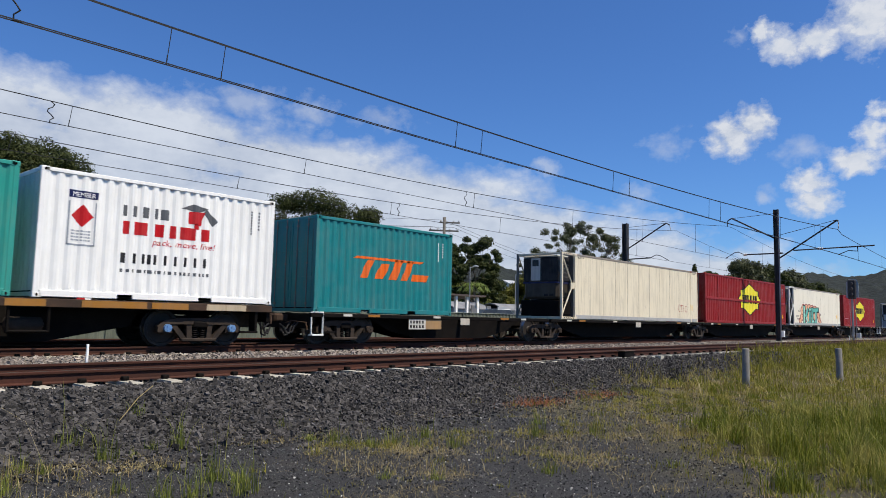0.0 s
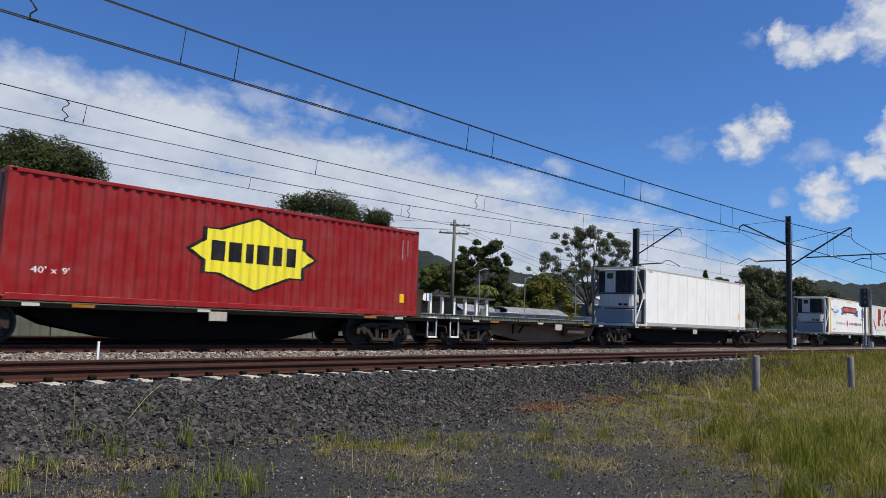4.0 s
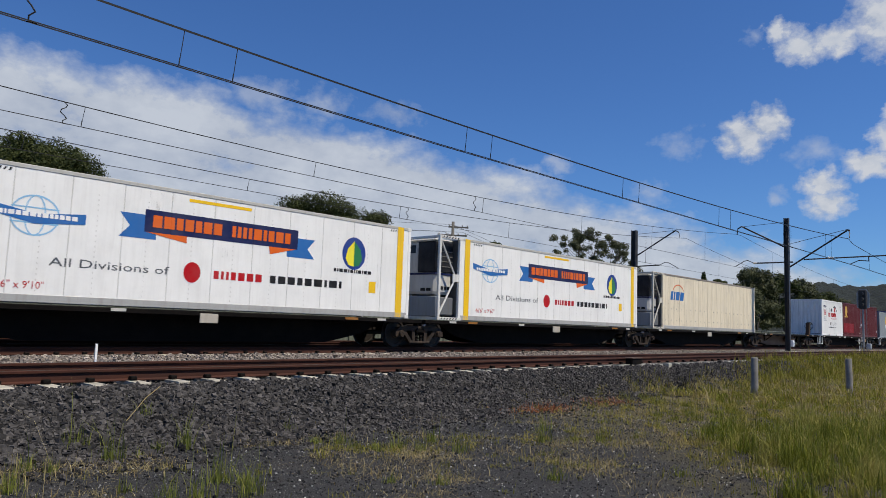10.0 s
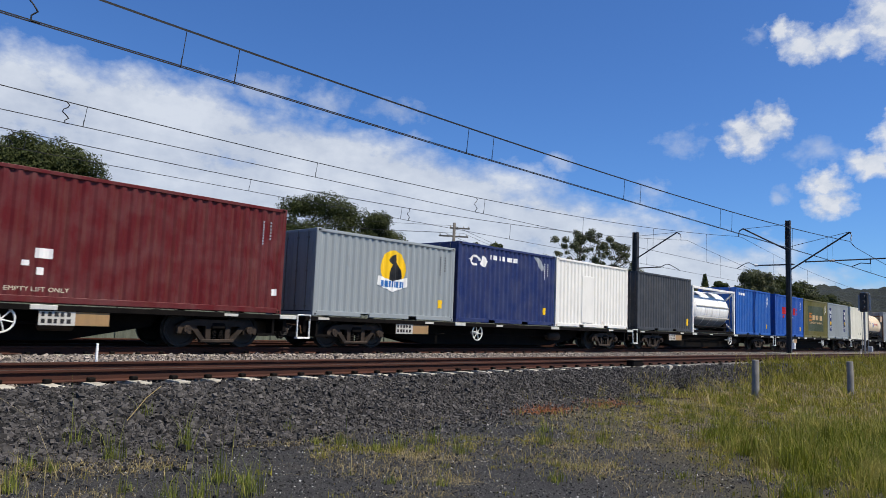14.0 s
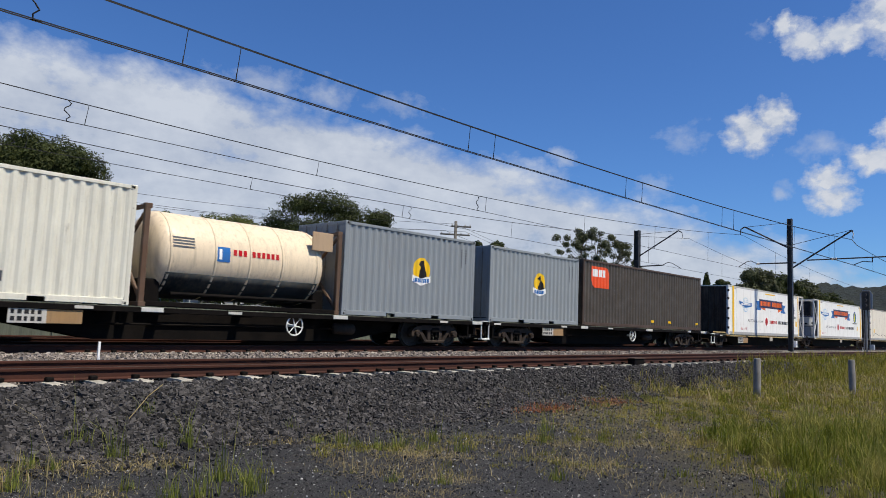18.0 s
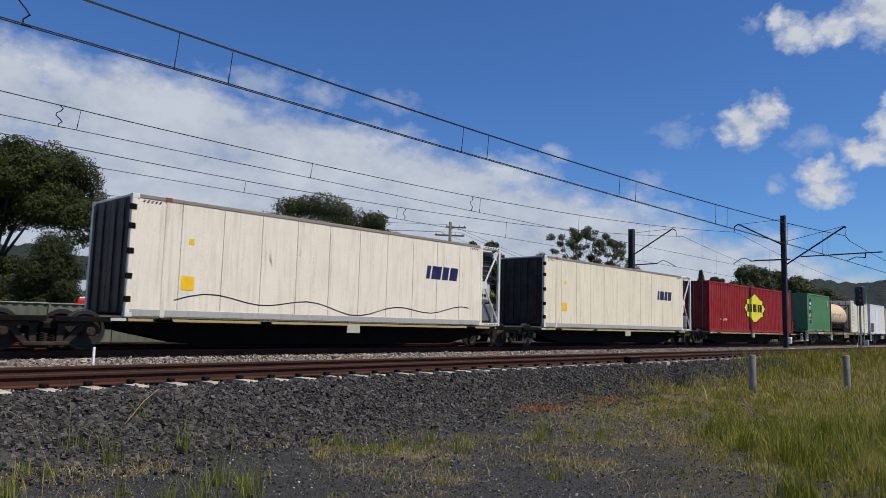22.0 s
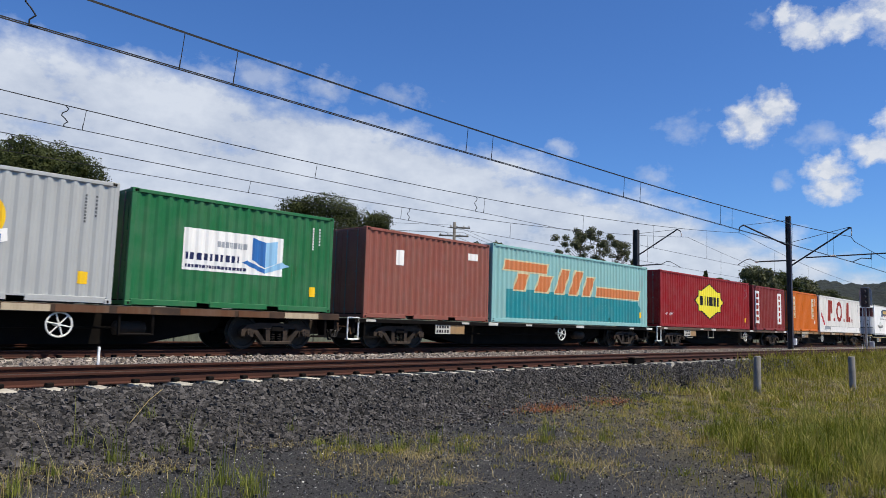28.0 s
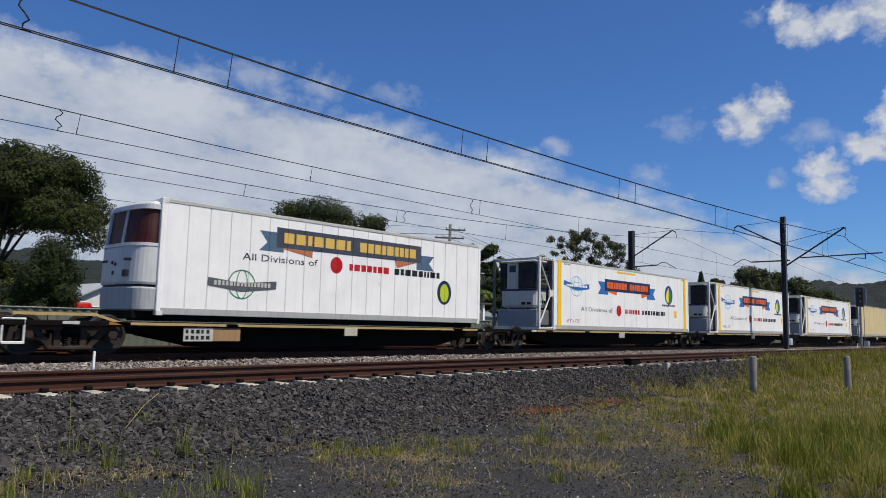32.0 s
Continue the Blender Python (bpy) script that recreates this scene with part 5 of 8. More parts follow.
def bogie(parent, x, s0, rise=0.0, cap=None):
    b = part("bogie", BOLSTER_MESH, None, parent, "dusty cast steel four-wheel bogie", at=pose(x, 0, rise))
    for ax in (-0.89, 0.89):
        w = part("wheelset", WHEELSET, None, b, "worn steel wheelset", at=pose(ax, 0, 0.465))
        WHEELS.append((w, ax, s0 + x + ax))
    for sf in SIDE_FRAMES:
        part("side_frame", sf, None, b)
    for k in (-0.1, 0.1):
        part("spring", SPRING_MESH, None, b, at=pose(k, -1.02, 0))
    part("brake_beam", BRAKE_MESH, None, b)
    for ax in (-0.89, 0.89):
        part("axle_cap", cap or AXLE_CAP, None, b, "blue painted axle cap" if cap else "dusty axle cap", at=pose(ax, 0, 0.465))
    return b


RIM_MESH = Geo().path([(0.27 * math.cos(2 * math.pi * i / 24), 0, 0.27 * math.sin(2 * math.pi * i / 24)) for i in range(25)], 0.022, 6).mesh("rim", paint("e2e2dc", 0.2, 0.05))
SPOKE_MESH = Geo().tube((0.03, 0, 0), (0.262, 0, 0), 0.016, 5).mesh("spoke", paint("e2e2dc", 0.2, 0.05))
HUB_MESH = Geo().tube((0, -0.03, 0), (0, 0.3, 0), 0.04, 8).mesh("hand_brake_wheel", paint("e2e2dc", 0.2, 0.05))


def hand_wheel(parent, x, z, y=-1.18):
    hub = part("hand_brake_wheel", HUB_MESH, None, parent, "pale spoked hand brake wheel", at=pose(x, y, z))
    part("rim", RIM_MESH, None, hub)
    for i in range(6):
        part("spoke", SPOKE_MESH, None, hub, at=pose(0, 0, 0, 0, 12 + 60 * i, 0))


def sign_plate(parent, x, z, w=1.5, white=0.5):
    y = -1.2
    p = part("number_board", Geo().box(x, x + w, y - 0.02, y + 0.01, z - 0.34, z, 0.006), paint("a08058", 0.5, 0.3), parent, "tan board with unreadable numbers")
    part("number_line", Geo().box(x, x + w * white, y - 0.026, y - 0.021, z - 0.34, z), WORN_WHITE, p)
    g = Geo()
    for r in range(2):
        for i in range(5):
            a = x + 0.05 + i * (w * white - 0.1) / 5
            g.box(a, a + (w * white - 0.1) / 5 * (0.5 + 0.1 * ((i + r) % 3)), y - 0.031, y - 0.0265, z - 0.145 - r * 0.15, z - 0.05 - r * 0.15)
    tagged(part("number_code", g, BLACK, p), kind="stuff")


def step_rail(parent, x, deck):
    y = -1.22
    g = Geo().path([(x, y, deck + 0.02), (x, y, 0.3), (x + 0.42, y, 0.3), (x + 0.42, y, deck + 0.02), (x, y, deck + 0.02)], 0.024, 6)
    g.box(x, x + 0.42, y - 0.06, y + 0.12, 0.27, 0.31)
    part("step", g, paint("dcdcd6", 0.3, 0.1), parent, "white painted shunter's step")


def coupler(parent, x, k):
    g = Geo().box(*sorted((x - k * 0.5, x + k * 0.35)), -0.09, 0.09, 0.68, 0.88, 0.02)
    g.box(*sorted((x + k * 0.15, x + k * 0.46)), -0.2, 0.2, 0.66, 0.9, 0.05)
    part("coupler", g, STEEL_RUST, parent, "rusty knuckle coupler")
    h = Geo().path([(x, -0.35, 0.7), (x + k * 0.2, -0.38, 0.45), (x + k * 0.42, -0.35, 0.6)], 0.025, 6)
    part("air_hose", h, BLACK, parent)


def drawgear(parent, x, k, d):
    """Headstock, uncoupling lever, hoses and a hanging pipe at one end; k is -1 at the front and 1 at the rear."""
    part("headstock", Geo().box(*sorted((x - k * 0.12, x)), -1.16, 1.16, d - 0.46, d - 0.015, 0.012), STEEL_DARK, parent)
    part("pocket", Geo().box(*sorted((x - k * 0.75, x)), -0.34, 0.34, d - 0.62, d - 0.2, 0.02), BOGIE_STEEL, parent, "dusty drawgear pocket")
    part("uncoupling_lever", Geo().path([(x + k * 0.05, -1.15, d - 0.5), (x + k * 0.07, -1.1, d - 0.28), (x + k * 0.07, -0.45, d - 0.24), (x + k * 0.16, -0.2, d - 0.3)], 0.018, 5), STEEL_RUST, parent)
    for yy, low in ((-0.62, 0.36), (-0.48, 0.3)):
        part("air_hose", Geo().path([(x, yy, d - 0.3), (x + k * 0.14, yy, d - 0.42), (x + k * 0.2, yy, low), (x + k * 0.34, yy + 0.05, low - 0.04), (x + k * 0.44, yy + 0.08, low + 0.14)], 0.026, 6), BLACK, parent)
    part("bracket", Geo().box(*sorted((x - k * 0.5, x - k * 0.42)), -1.2, -0.9, 0.34, d - 0.1, 0.01).box(*sorted((x - k * 0.95, x - k * 0.4)), -1.2, -1.14, 0.34, 0.4), STEEL_DARK, parent)


def marks(parent, xs_, z, mat, w=0.55, name="reflector"):
    for x in xs_:
        part(name, Geo().box(x, x + w, -1.262, -1.255, z, z + 0.07), mat, parent)


def skeleton_wagon(s0, s1, deck, style, board=3.4, wheel=None, bogies=2.35, cap=None, sill="9a6a2c"):
    """A single container flat wagon on two bogies, with a deep fish belly between them."""
    L = s1 - s0
    rusty = style == "rusty"
    brown = style == "brown"
    main = STEEL_RUST if rusty else STEEL_BROWN if brown else STEEL_DARK
    lab = "flat wagon with an ochre-patched rusty sill on two bogies" if rusty else "dark brown container flat wagon on two bogies" if brown else "black skeletal container wagon on two bogies"
    w = rolling(thing("container_wagon", lab, "freight wagon", group="wagons of the train"), s0, 0.0)
    d = deck - 0.02
    for sgn in (-1, 1):
        y0, y1 = sorted((sgn * 1.25, sgn * 1.13))
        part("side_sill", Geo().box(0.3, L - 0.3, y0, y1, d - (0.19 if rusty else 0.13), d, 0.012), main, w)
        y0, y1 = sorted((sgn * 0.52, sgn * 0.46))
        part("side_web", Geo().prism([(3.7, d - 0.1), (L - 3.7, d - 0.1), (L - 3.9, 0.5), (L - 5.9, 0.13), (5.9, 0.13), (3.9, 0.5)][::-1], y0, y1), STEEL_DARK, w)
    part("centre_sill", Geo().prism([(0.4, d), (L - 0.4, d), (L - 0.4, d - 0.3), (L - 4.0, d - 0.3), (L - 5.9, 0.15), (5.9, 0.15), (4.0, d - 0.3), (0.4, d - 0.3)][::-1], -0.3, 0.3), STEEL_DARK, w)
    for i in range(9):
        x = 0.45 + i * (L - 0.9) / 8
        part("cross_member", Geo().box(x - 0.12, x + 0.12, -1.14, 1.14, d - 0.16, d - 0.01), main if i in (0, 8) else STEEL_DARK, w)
    for x in (bogies, L - bogies):
        bogie(w, x, s0, cap=cap)
    coupler(w, 0.2, -1)
    coupler(w, L - 0.2, 1)
    drawgear(w, 0.3, -1, d)
    drawgear(w, L - 0.3, 1, d)
    sign_plate(w, board, d - 0.1)
    step_rail(w, 0.12 if rusty else 0.05, d)
    hand_wheel(w, wheel if wheel else L * 0.62, 0.58)
    part("air_reservoir", Geo().lathe([(0, 0.05), (0.06, 0.17), (0.75, 0.17), (0.81, 0.05)], (L * 0.66, -0.85, 0.52), "x", 12), BOGIE_STEEL, w, "grey brake cylinder", True)
    part("brake_rod", Geo().tube((L * 0.3, -0.75, 0.5), (L * 0.66, -0.85, 0.52), 0.025, 6), STEEL_DARK, w)
    if rusty:
        ochre = paint(sill, 0.55, 0.35)
        x = 0.6
        k = 0
        while x < L - 1.6:  # ochre pockets between dark posts, some rubbed pale
            wid = (1.15, 0.8, 1.5, 0.95)[k % 4]
            part("sill_patch", Geo().box(x, min(x + wid, L - 0.4), -1.262, -1.252, d - 0.175, d - 0.02), paint("b7a78c", 0.6, 0.4) if k % 5 == 2 else ochre, w, "faded ochre paint")
            x += wid + (0.12, 0.5, 0.1, 0.18, 0.75)[k % 5]
            k += 1
        for x in (13.2,):
            part("tool_frame", Geo().path([(x, -1.18, d - 0.19), (x, -1.18, 0.38), (x + 0.8, -1.18, 0.38), (x + 0.8, -1.18, d - 0.19)], 0.035, 6), STEEL_DARK, w)
    else:
        marks(w, (0.75, 5.2, 9.0, 12.6, L - 2.3), d - 0.09, WORN_WHITE, 0.4)
        for x in (6.7, L - 6.9, L - 0.6):
            part("load_bracket", Geo().box(x, x + 0.55, -1.275, -1.1, d - 0.11, d + 0.0, 0.01), paint("c9c9c2", 0.4, 0.1), w)
        if brown:
            for x in (3.6, 6.4, 11.3):
                part("tool_frame", Geo().path([(x, -1.18, d - 0.12), (x, -1.18, 0.48), (x + 0.7, -1.18, 0.48), (x + 0.7, -1.18, d - 0.12)], 0.03, 6), paint("8b8478", 0.5, 0.2), w)
    return w


def articulated(name_label, platforms, centres, deck, board_first=True, girder="dark"):
    """A long articulated wagon: platforms that share the bogies between them."""
    s0 = centres[0] - 1.6
    L = centres[-1] + 2.45 - s0
    w = rolling(thing("articulated_wagon", name_label, "freight wagon", group="wagons of the train"), s0, 0.0)
    d = deck - 0.02
    for i, (a, b) in enumerate(zip(centres, centres[1:])):
        a, b = a - s0, b - s0
        e0, e1 = (a - 1.45 if i == 0 else a + 0.08), (b + 2.3 if i == len(centres) - 2 else b - 0.08)
        empty = platforms[i] == "empty"
        mat_g = GIRDER if empty or girder == "brown" else STEEL_DARK
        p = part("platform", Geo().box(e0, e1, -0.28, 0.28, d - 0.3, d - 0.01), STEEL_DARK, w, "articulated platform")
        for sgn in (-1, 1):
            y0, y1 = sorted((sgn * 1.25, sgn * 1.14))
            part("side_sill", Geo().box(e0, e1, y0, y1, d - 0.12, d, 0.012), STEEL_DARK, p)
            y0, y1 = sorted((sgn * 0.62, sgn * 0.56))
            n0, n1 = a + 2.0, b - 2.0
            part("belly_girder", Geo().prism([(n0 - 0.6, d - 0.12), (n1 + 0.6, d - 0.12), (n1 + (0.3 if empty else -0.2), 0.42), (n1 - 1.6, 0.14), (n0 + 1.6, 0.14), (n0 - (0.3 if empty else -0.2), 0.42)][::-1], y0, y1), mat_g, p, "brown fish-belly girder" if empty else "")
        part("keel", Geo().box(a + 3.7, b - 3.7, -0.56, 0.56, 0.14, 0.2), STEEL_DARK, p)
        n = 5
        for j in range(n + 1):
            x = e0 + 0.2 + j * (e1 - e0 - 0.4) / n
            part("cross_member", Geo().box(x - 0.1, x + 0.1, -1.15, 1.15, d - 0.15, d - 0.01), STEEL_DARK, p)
        if empty:
            for x in (a + 2.9, b - 3.3):
                part("strut", Geo().tube((x, -1.18, d - 0.1), (x + 0.45, -0.62, d - 0.45), 0.035, 6).tube((x, -0.66, d - 0.1), (x, -0.66, d - 0.5), 0.03, 6), STEEL_DARK, p)
            part("air_tank", Geo().lathe([(0, 0.08), (0.08, 0.21), (1.35, 0.21), (1.43, 0.08)], ((a + b) / 2 + 0.8, -0.95, d - 0.36), "x", 14), STEEL_BROWN, p, "brown air tank", True)
            part("deck_plate", Geo().box(e0 + 0.2, e1 - 0.2, -1.1, 1.1, d - 0.05, d - 0.02), STEEL_BROWN, p)
        g = Geo()
        g.box((a + b) / 2 - 0.3, (a + b) / 2 + 0.2, -1.285, -1.25, d - 0.3, d - 0.06, 0.006)
        part("notice_board", g, paint("b9b2a4", 0.5, 0.2), p, "small pale notice board")
        if d < 0.85:  # low wagon: a worn tan edge that steps up over the end bogies
            tan = paint("b49a66", 0.5, 0.3)
            line = [(e0 + 1.6, d - 0.05), (e1 - 1.6, d - 0.05)]
            if i == 0:
                line = [(e0 + 0.2, d + 0.14), (e0 + 1.9, d + 0.14), (e0 + 2.5, d - 0.05)] + line[1:]
            for (xa, za), (xb, zb) in zip(line, line[1:]):
                part("edge_strip", Geo().prism([(xa, za - 0.03), (xb, zb - 0.03), (xb, zb + 0.035), (xa, za + 0.035)], -1.262, -1.251), tan, p, "worn tan edge")
        marks(p, (e0 + 1.2, e0 + 5.2, e1 - 2.0), d - 0.08, WORN_WHITE, 0.35)
        marks(p, (e0 + 2.2, e1 - 3.3), d - 0.08, paint("9a6420", 0.5, 0.3), 0.5, "orange_patch")
    for c in centres:
        bogie(w, c - s0, s0)
    coupler(w, 0.1, -1)
    coupler(w, L - 0.1, 1)
    drawgear(w, 0.15, -1, d)
    drawgear(w, L - 0.15, 1, d)
    step_rail(w, 0.18, d)
    step_rail(w, L - 0.6, d)
    if board_first:
        sign_plate(w, 4.2, d - 0.12, 1.6)
    stand = part("hand_brake_stand", Geo().loft([[(L - 0.78 + k, -0.62, z), (L - 0.36 + k * 0.6, -0.62, z), (L - 0.36 + k * 0.6, -0.38, z), (L - 0.78 + k, -0.38, z)] for k, z in ((0.0, d), (0.12, d + 0.6), (0.2, d + 0.98))]), STEEL_RUST, w, "rusty hand brake stand")
    n, cx, cz = 20, L - 0.26, d + 0.72
    part("brake_wheel", Geo().path([(cx, -0.5 + 0.3 * math.cos(2 * math.pi * i / n), cz + 0.3 * math.sin(2 * math.pi * i / n)) for i in range(n + 1)], 0.018, 5), STEEL_DARK, stand)
    for i in range(5):
        q = 2 * math.pi * i / 5
        part("spoke", Geo().tube((cx - 0.05, -0.5, cz), (cx, -0.5 + 0.29 * math.cos(q), cz + 0.29 * math.sin(q)), 0.013, 5), STEEL_DARK, stand)
    return w


# ---- wagons of the train, front to rear ----
BLUE_CAP = AXLE_CAP.copy()
BLUE_CAP.materials[0] = paint("5f86b4", 0.4, 0.1)
skeleton_wagon(-232.0, -212.0, 1.12, "rusty", 6.0, cap=BLUE_CAP)
LONG = "long black articulated container wagon with shared bogies"
articulated(LONG, ["part", "full", "full", "full", "full"], [-209.5, -198.6, -183.0, -167.1, -152.1, -140.3], 0.95)
articulated("long articulated container wagon with empty brown platforms", ["empty", "full", "empty", "full", "full"], [-135.9, -125.4, -109.3, -93.5, -78.0, -66.3], 0.95, False)
articulated("long articulated container wagon with one empty platform", ["part", "full", "full", "full", "empty"], [-61.9, -50.6, -35.0, -19.2, -3.9, 7.36], 0.95)
skeleton_wagon(9.95, 29.45, 0.94, "black", 12.8)
skeleton_wagon(29.42, 48.93, 0.94, "black", 3.9, 8.0)
skeleton_wagon(48.9, 68.4, 0.94, "black", 3.9)
skeleton_wagon(68.4, 88.0, 0.94, "black", 3.6, 11.5)
skeleton_wagon(87.95, 107.3, 0.94, "black", 3.9, 11.15)
skeleton_wagon(107.2, 126.8, 0.94, "black", 3.9, 11.4)
articulated("low articulated container wagon with shared bogies", ["full"] * 5, [129.1, 145.6, 162.6, 179.8, 196.7, 212.9], 0.80)
skeleton_wagon(215.9, 235.95, 1.0, "rusty", 11.0, 7.2, sill="8a7048")
skeleton_wagon(236.2, 255.85, 0.94, "black", 4.4, 11.8)
skeleton_wagon(255.9, 275.85, 1.06, "rusty", 3.4, 11.9, sill="5e3f2a")
skeleton_wagon(275.85, 295.4, 0.95, "black", 3.9, 11.6)
skeleton_wagon(295.9, 315.4, 1.02, "brown", 3.2, 12.0)
skeleton_wagon(315.7, 336.3, 1.06, "rusty", 3.2, 8.35, sill="866336")
articulated("low articulated container wagon at the rear", ["full"] * 5, [339.1, 355.1, 372.2, 389.2, 406.3, 423.0], 0.80)

# ---- containers on the wagons, front to rear ----
H, HH, FT20, FT40 = 2.591, 2.896, 6.058, 12.192
container(-224.85, FT20, HH, 1.12, "2b9184", "teal twenty-foot container on a rusty flat wagon")
ob, sg = container(-218.38, FT20, HH, 1.12, "eeeeea", "white moving company container with red and grey lettering", 0.15, 0.08, doors=False)
movers_livery(sg)
ob, sg = container(-210.85, FT20, HH, 0.95, "15777b", "teal container with an orange striped slanting emblem", 0.25, 0.1)
sg.put("emblem_word", ORANGE, [rect(1.45, 1.72, 4.45, 1.8, 0.2), rect(1.75, 1.12, 2.05, 1.7, 0.3), rect(2.35, 1.12, 2.75, 1.62, 0.3), rect(3.0, 1.12, 3.35, 1.78, 0.3), rect(3.55, 1.12, 3.85, 1.78, 0.3), rect(4.0, 1.12, 4.75, 1.35, 0.1)], "orange slanting blocks of a name")
small_marks(sg, FT20, HH, WHITE, False)
ob, sg = reefer(-197.68, 14.17, HH, 0.95, "e3d8bd", "stained cream refrigerated container with rusty edges", dirt=0.5, rust=0.25, unit="old", frame_code="d9cdb2")
sg.put("scrawl", BRICKRED, hoop(11.75, 0.75, 0.16, 0.2, 0.03, 8, 30, 300) + [rect(12.0, 0.55, 12.03, 0.95), rect(12.2, 0.55, 12.23, 0.9, 0.1), rect(11.9, 0.9, 12.25, 0.93)] + hoop(12.6, 0.72, 0.15, 0.2, 0.03, 8), "small red scrawl")
sg.put("notice_plate", YELLOW, [rect(13.2, 0.65, 13.45, 1.0)], "yellow notice plate")
ob, sg = container(-182.38, 14.63, 2.95, 0.95, "8a191b", "red forty-eight-foot container with a yellow star emblem", 0.2, 0.1)
part("waist_rail", Geo().box(0.12, 14.5, -W / 2 - 0.003, -W / 2 + 0.05, 1.42, 1.56, 0.01), paint("8a191b", 0.2, 0.1), ob)
for u in (1.9, 13.5):
    part("intermediate_post", Geo().box(u, u + 0.16, -W / 2 - 0.006, -W / 2 + 0.05, 0.02, 2.93, 0.01), paint("8a191b", 0.2, 0.1), ob)
star_livery(sg, 7.33, 1.6, 1.04)
small_marks(sg, 14.63, 2.95, PALEGREY)
ob, sg = reefer(-166.81, 14.17, HH, 0.95, "ebe4d0", "cream refrigerated container with green and red spray painting", dirt=0.2, rust=0.08, unit="old")
puffs = [(2.6, 0.34, 0.42, 0.22), (2.95, 0.62, 0.42, 0.3), (3.05, 1.1, 0.36, 0.36), (3.45, 1.42, 0.4, 0.26), (4.2, 1.42, 0.5, 0.28), (5.0, 1.45, 0.45, 0.26), (5.75, 1.42, 0.5, 0.24), (6.5, 1.36, 0.5, 0.26), (7.15, 1.2, 0.42, 0.3), (7.45, 0.85, 0.4, 0.3), (7.65, 0.5, 0.42, 0.28), (7.95, 0.3, 0.36, 0.18), (5.2, 0.75, 2.1, 0.6)]
sp = sg.put("spray_cloud", paint("8a3036", 0.1, 0.0, 0.5), [oval(a, b, c, d, 18) for a, b, c, d in puffs], "red and pink sprayed clouds", 0.004)
sg.put("spray_inner", PEACH, [oval(a, b, c * 0.74, d * 0.72, 14) for a, b, c, d in puffs], "peach sprayed filling", 0.006, sp)
sg.put("spray_spot", paint("b8484a", 0.1, 0.0, 0.5), [oval(a + 0.15, b + 0.05, 0.07, 0.08, 8) for a, b, c, d in puffs[:12]], "", 0.0075, sp)
strokes = [rect(3.35, 0.14, 3.78, 1.5, 0.08), [(3.8, 0.72), (4.4, 1.38), (4.72, 1.22), (4.15, 0.62)], [(3.92, 0.68), (4.2, 0.78), (4.78, 0.16), (4.35, 0.12)], rect(4.86, 0.16, 5.22, 1.06, 0.06), [(4.78, 1.14), (5.1, 1.42), (5.45, 1.3), (5.2, 1.1)],
           rect(5.5, 0.18, 5.86, 1.42, 0.05), [(5.5, 0.14), (6.3, 0.22), (6.2, 0.48), (5.55, 0.46)], [(6.0, 1.06), (7.4, 1.16), (7.5, 1.42), (5.95, 1.36)], rect(6.46, 0.12, 6.88, 1.14, 0.08)]
grown = lambda poly, k: [(u + k * (1 if u > sum(q[0] for q in poly) / len(poly) else -1), z + k * (1 if z > sum(q[1] for q in poly) / len(poly) else -1)) for u, z in poly]
sg.put("spray_shade", BLACK, [grown(q, 0.065) for q in strokes] + [[(u + 0.1, z - 0.06) for u, z in grown(q, 0.05)] for q in strokes], "black sprayed outline", 0.009, sp)
sg.put("spray_painting", TEALSPRAY, strokes, "turquoise sprayed shapes", 0.011, sp)
sg.put("spray_light", paint("a9d8c6", 0.1, 0.0, 0.5), [grown(q, -0.1) for q in strokes[::2]], "", 0.0125, sp)
sg.put("spray_streak", BLACK, [rect(u, z, u + 0.035, z + 0.22, 0.06) for u, z in ((3.5, 0.3), (3.6, 0.9), (4.95, 0.35), (5.6, 0.6), (5.65, 1.05), (6.6, 0.3), (6.7, 0.7), (6.4, 1.16), (7.0, 1.2), (4.45, 0.3))], "", 0.014, sp)
sg.put("scrawl", BLACK, [r for u, z, k in ((1.55, 0.62, 4), (1.7, 0.42, 5), (2.15, 1.02, 3), (7.9, 0.82, 2)) for r in bars(u, z, u + 0.17 * k, z + 0.13, k * 2, 0.6, 0.03)], "small black scrawls")
sg.put("notice_plate", YELLOW, [rect(13.0, 0.6, 13.25, 0.95)], "yellow notice plate")
ob, sg = container(-151.3, 12.3, 2.85, 0.95, "8d191c", "red forty-foot container with a yellow star emblem", 0.15, 0.05)
star_livery(sg, 6.12, 1.5, 1.0)
sg.put("size_mark", WHITE, words("40' x 9'", 0.6, 0.62, 0.15, 1.4), "white size lettering")
small_marks(sg, 12.3, 2.85, PALEGREY)
ob, sg = reefer(-124.05, 14.17, HH, 0.95, "f0efeb", "clean white refrigerated container with faint panel joints", dirt=0.12, rust=0.02, unit="white")
sg.put("notice_plate", YELLOW, [rect(13.05, 0.6, 13.3, 0.95)], "yellow notice plate")
sg.put("hatch", WHITE, [rect(8.6, 0.5, 8.9, 0.85)], "", 0.012)
RIB = "white refrigerated container with yellow posts and a blue ribbon emblem"
for s_, z_, h_, end_, u_ in ((-92.74, 0.95, 2.99, "left", 0.0), (-49.87, 0.95, 2.99, "left", 0.0), (-34.3, 0.95, 2.96, "left", 0.0)):
    ob, sg = reefer(s_, 14.17, h_, z_, "f0efea", RIB, end_, dirt=0.12, rust=0.0, yellow=True)
    ribbon_livery(sg, u_)
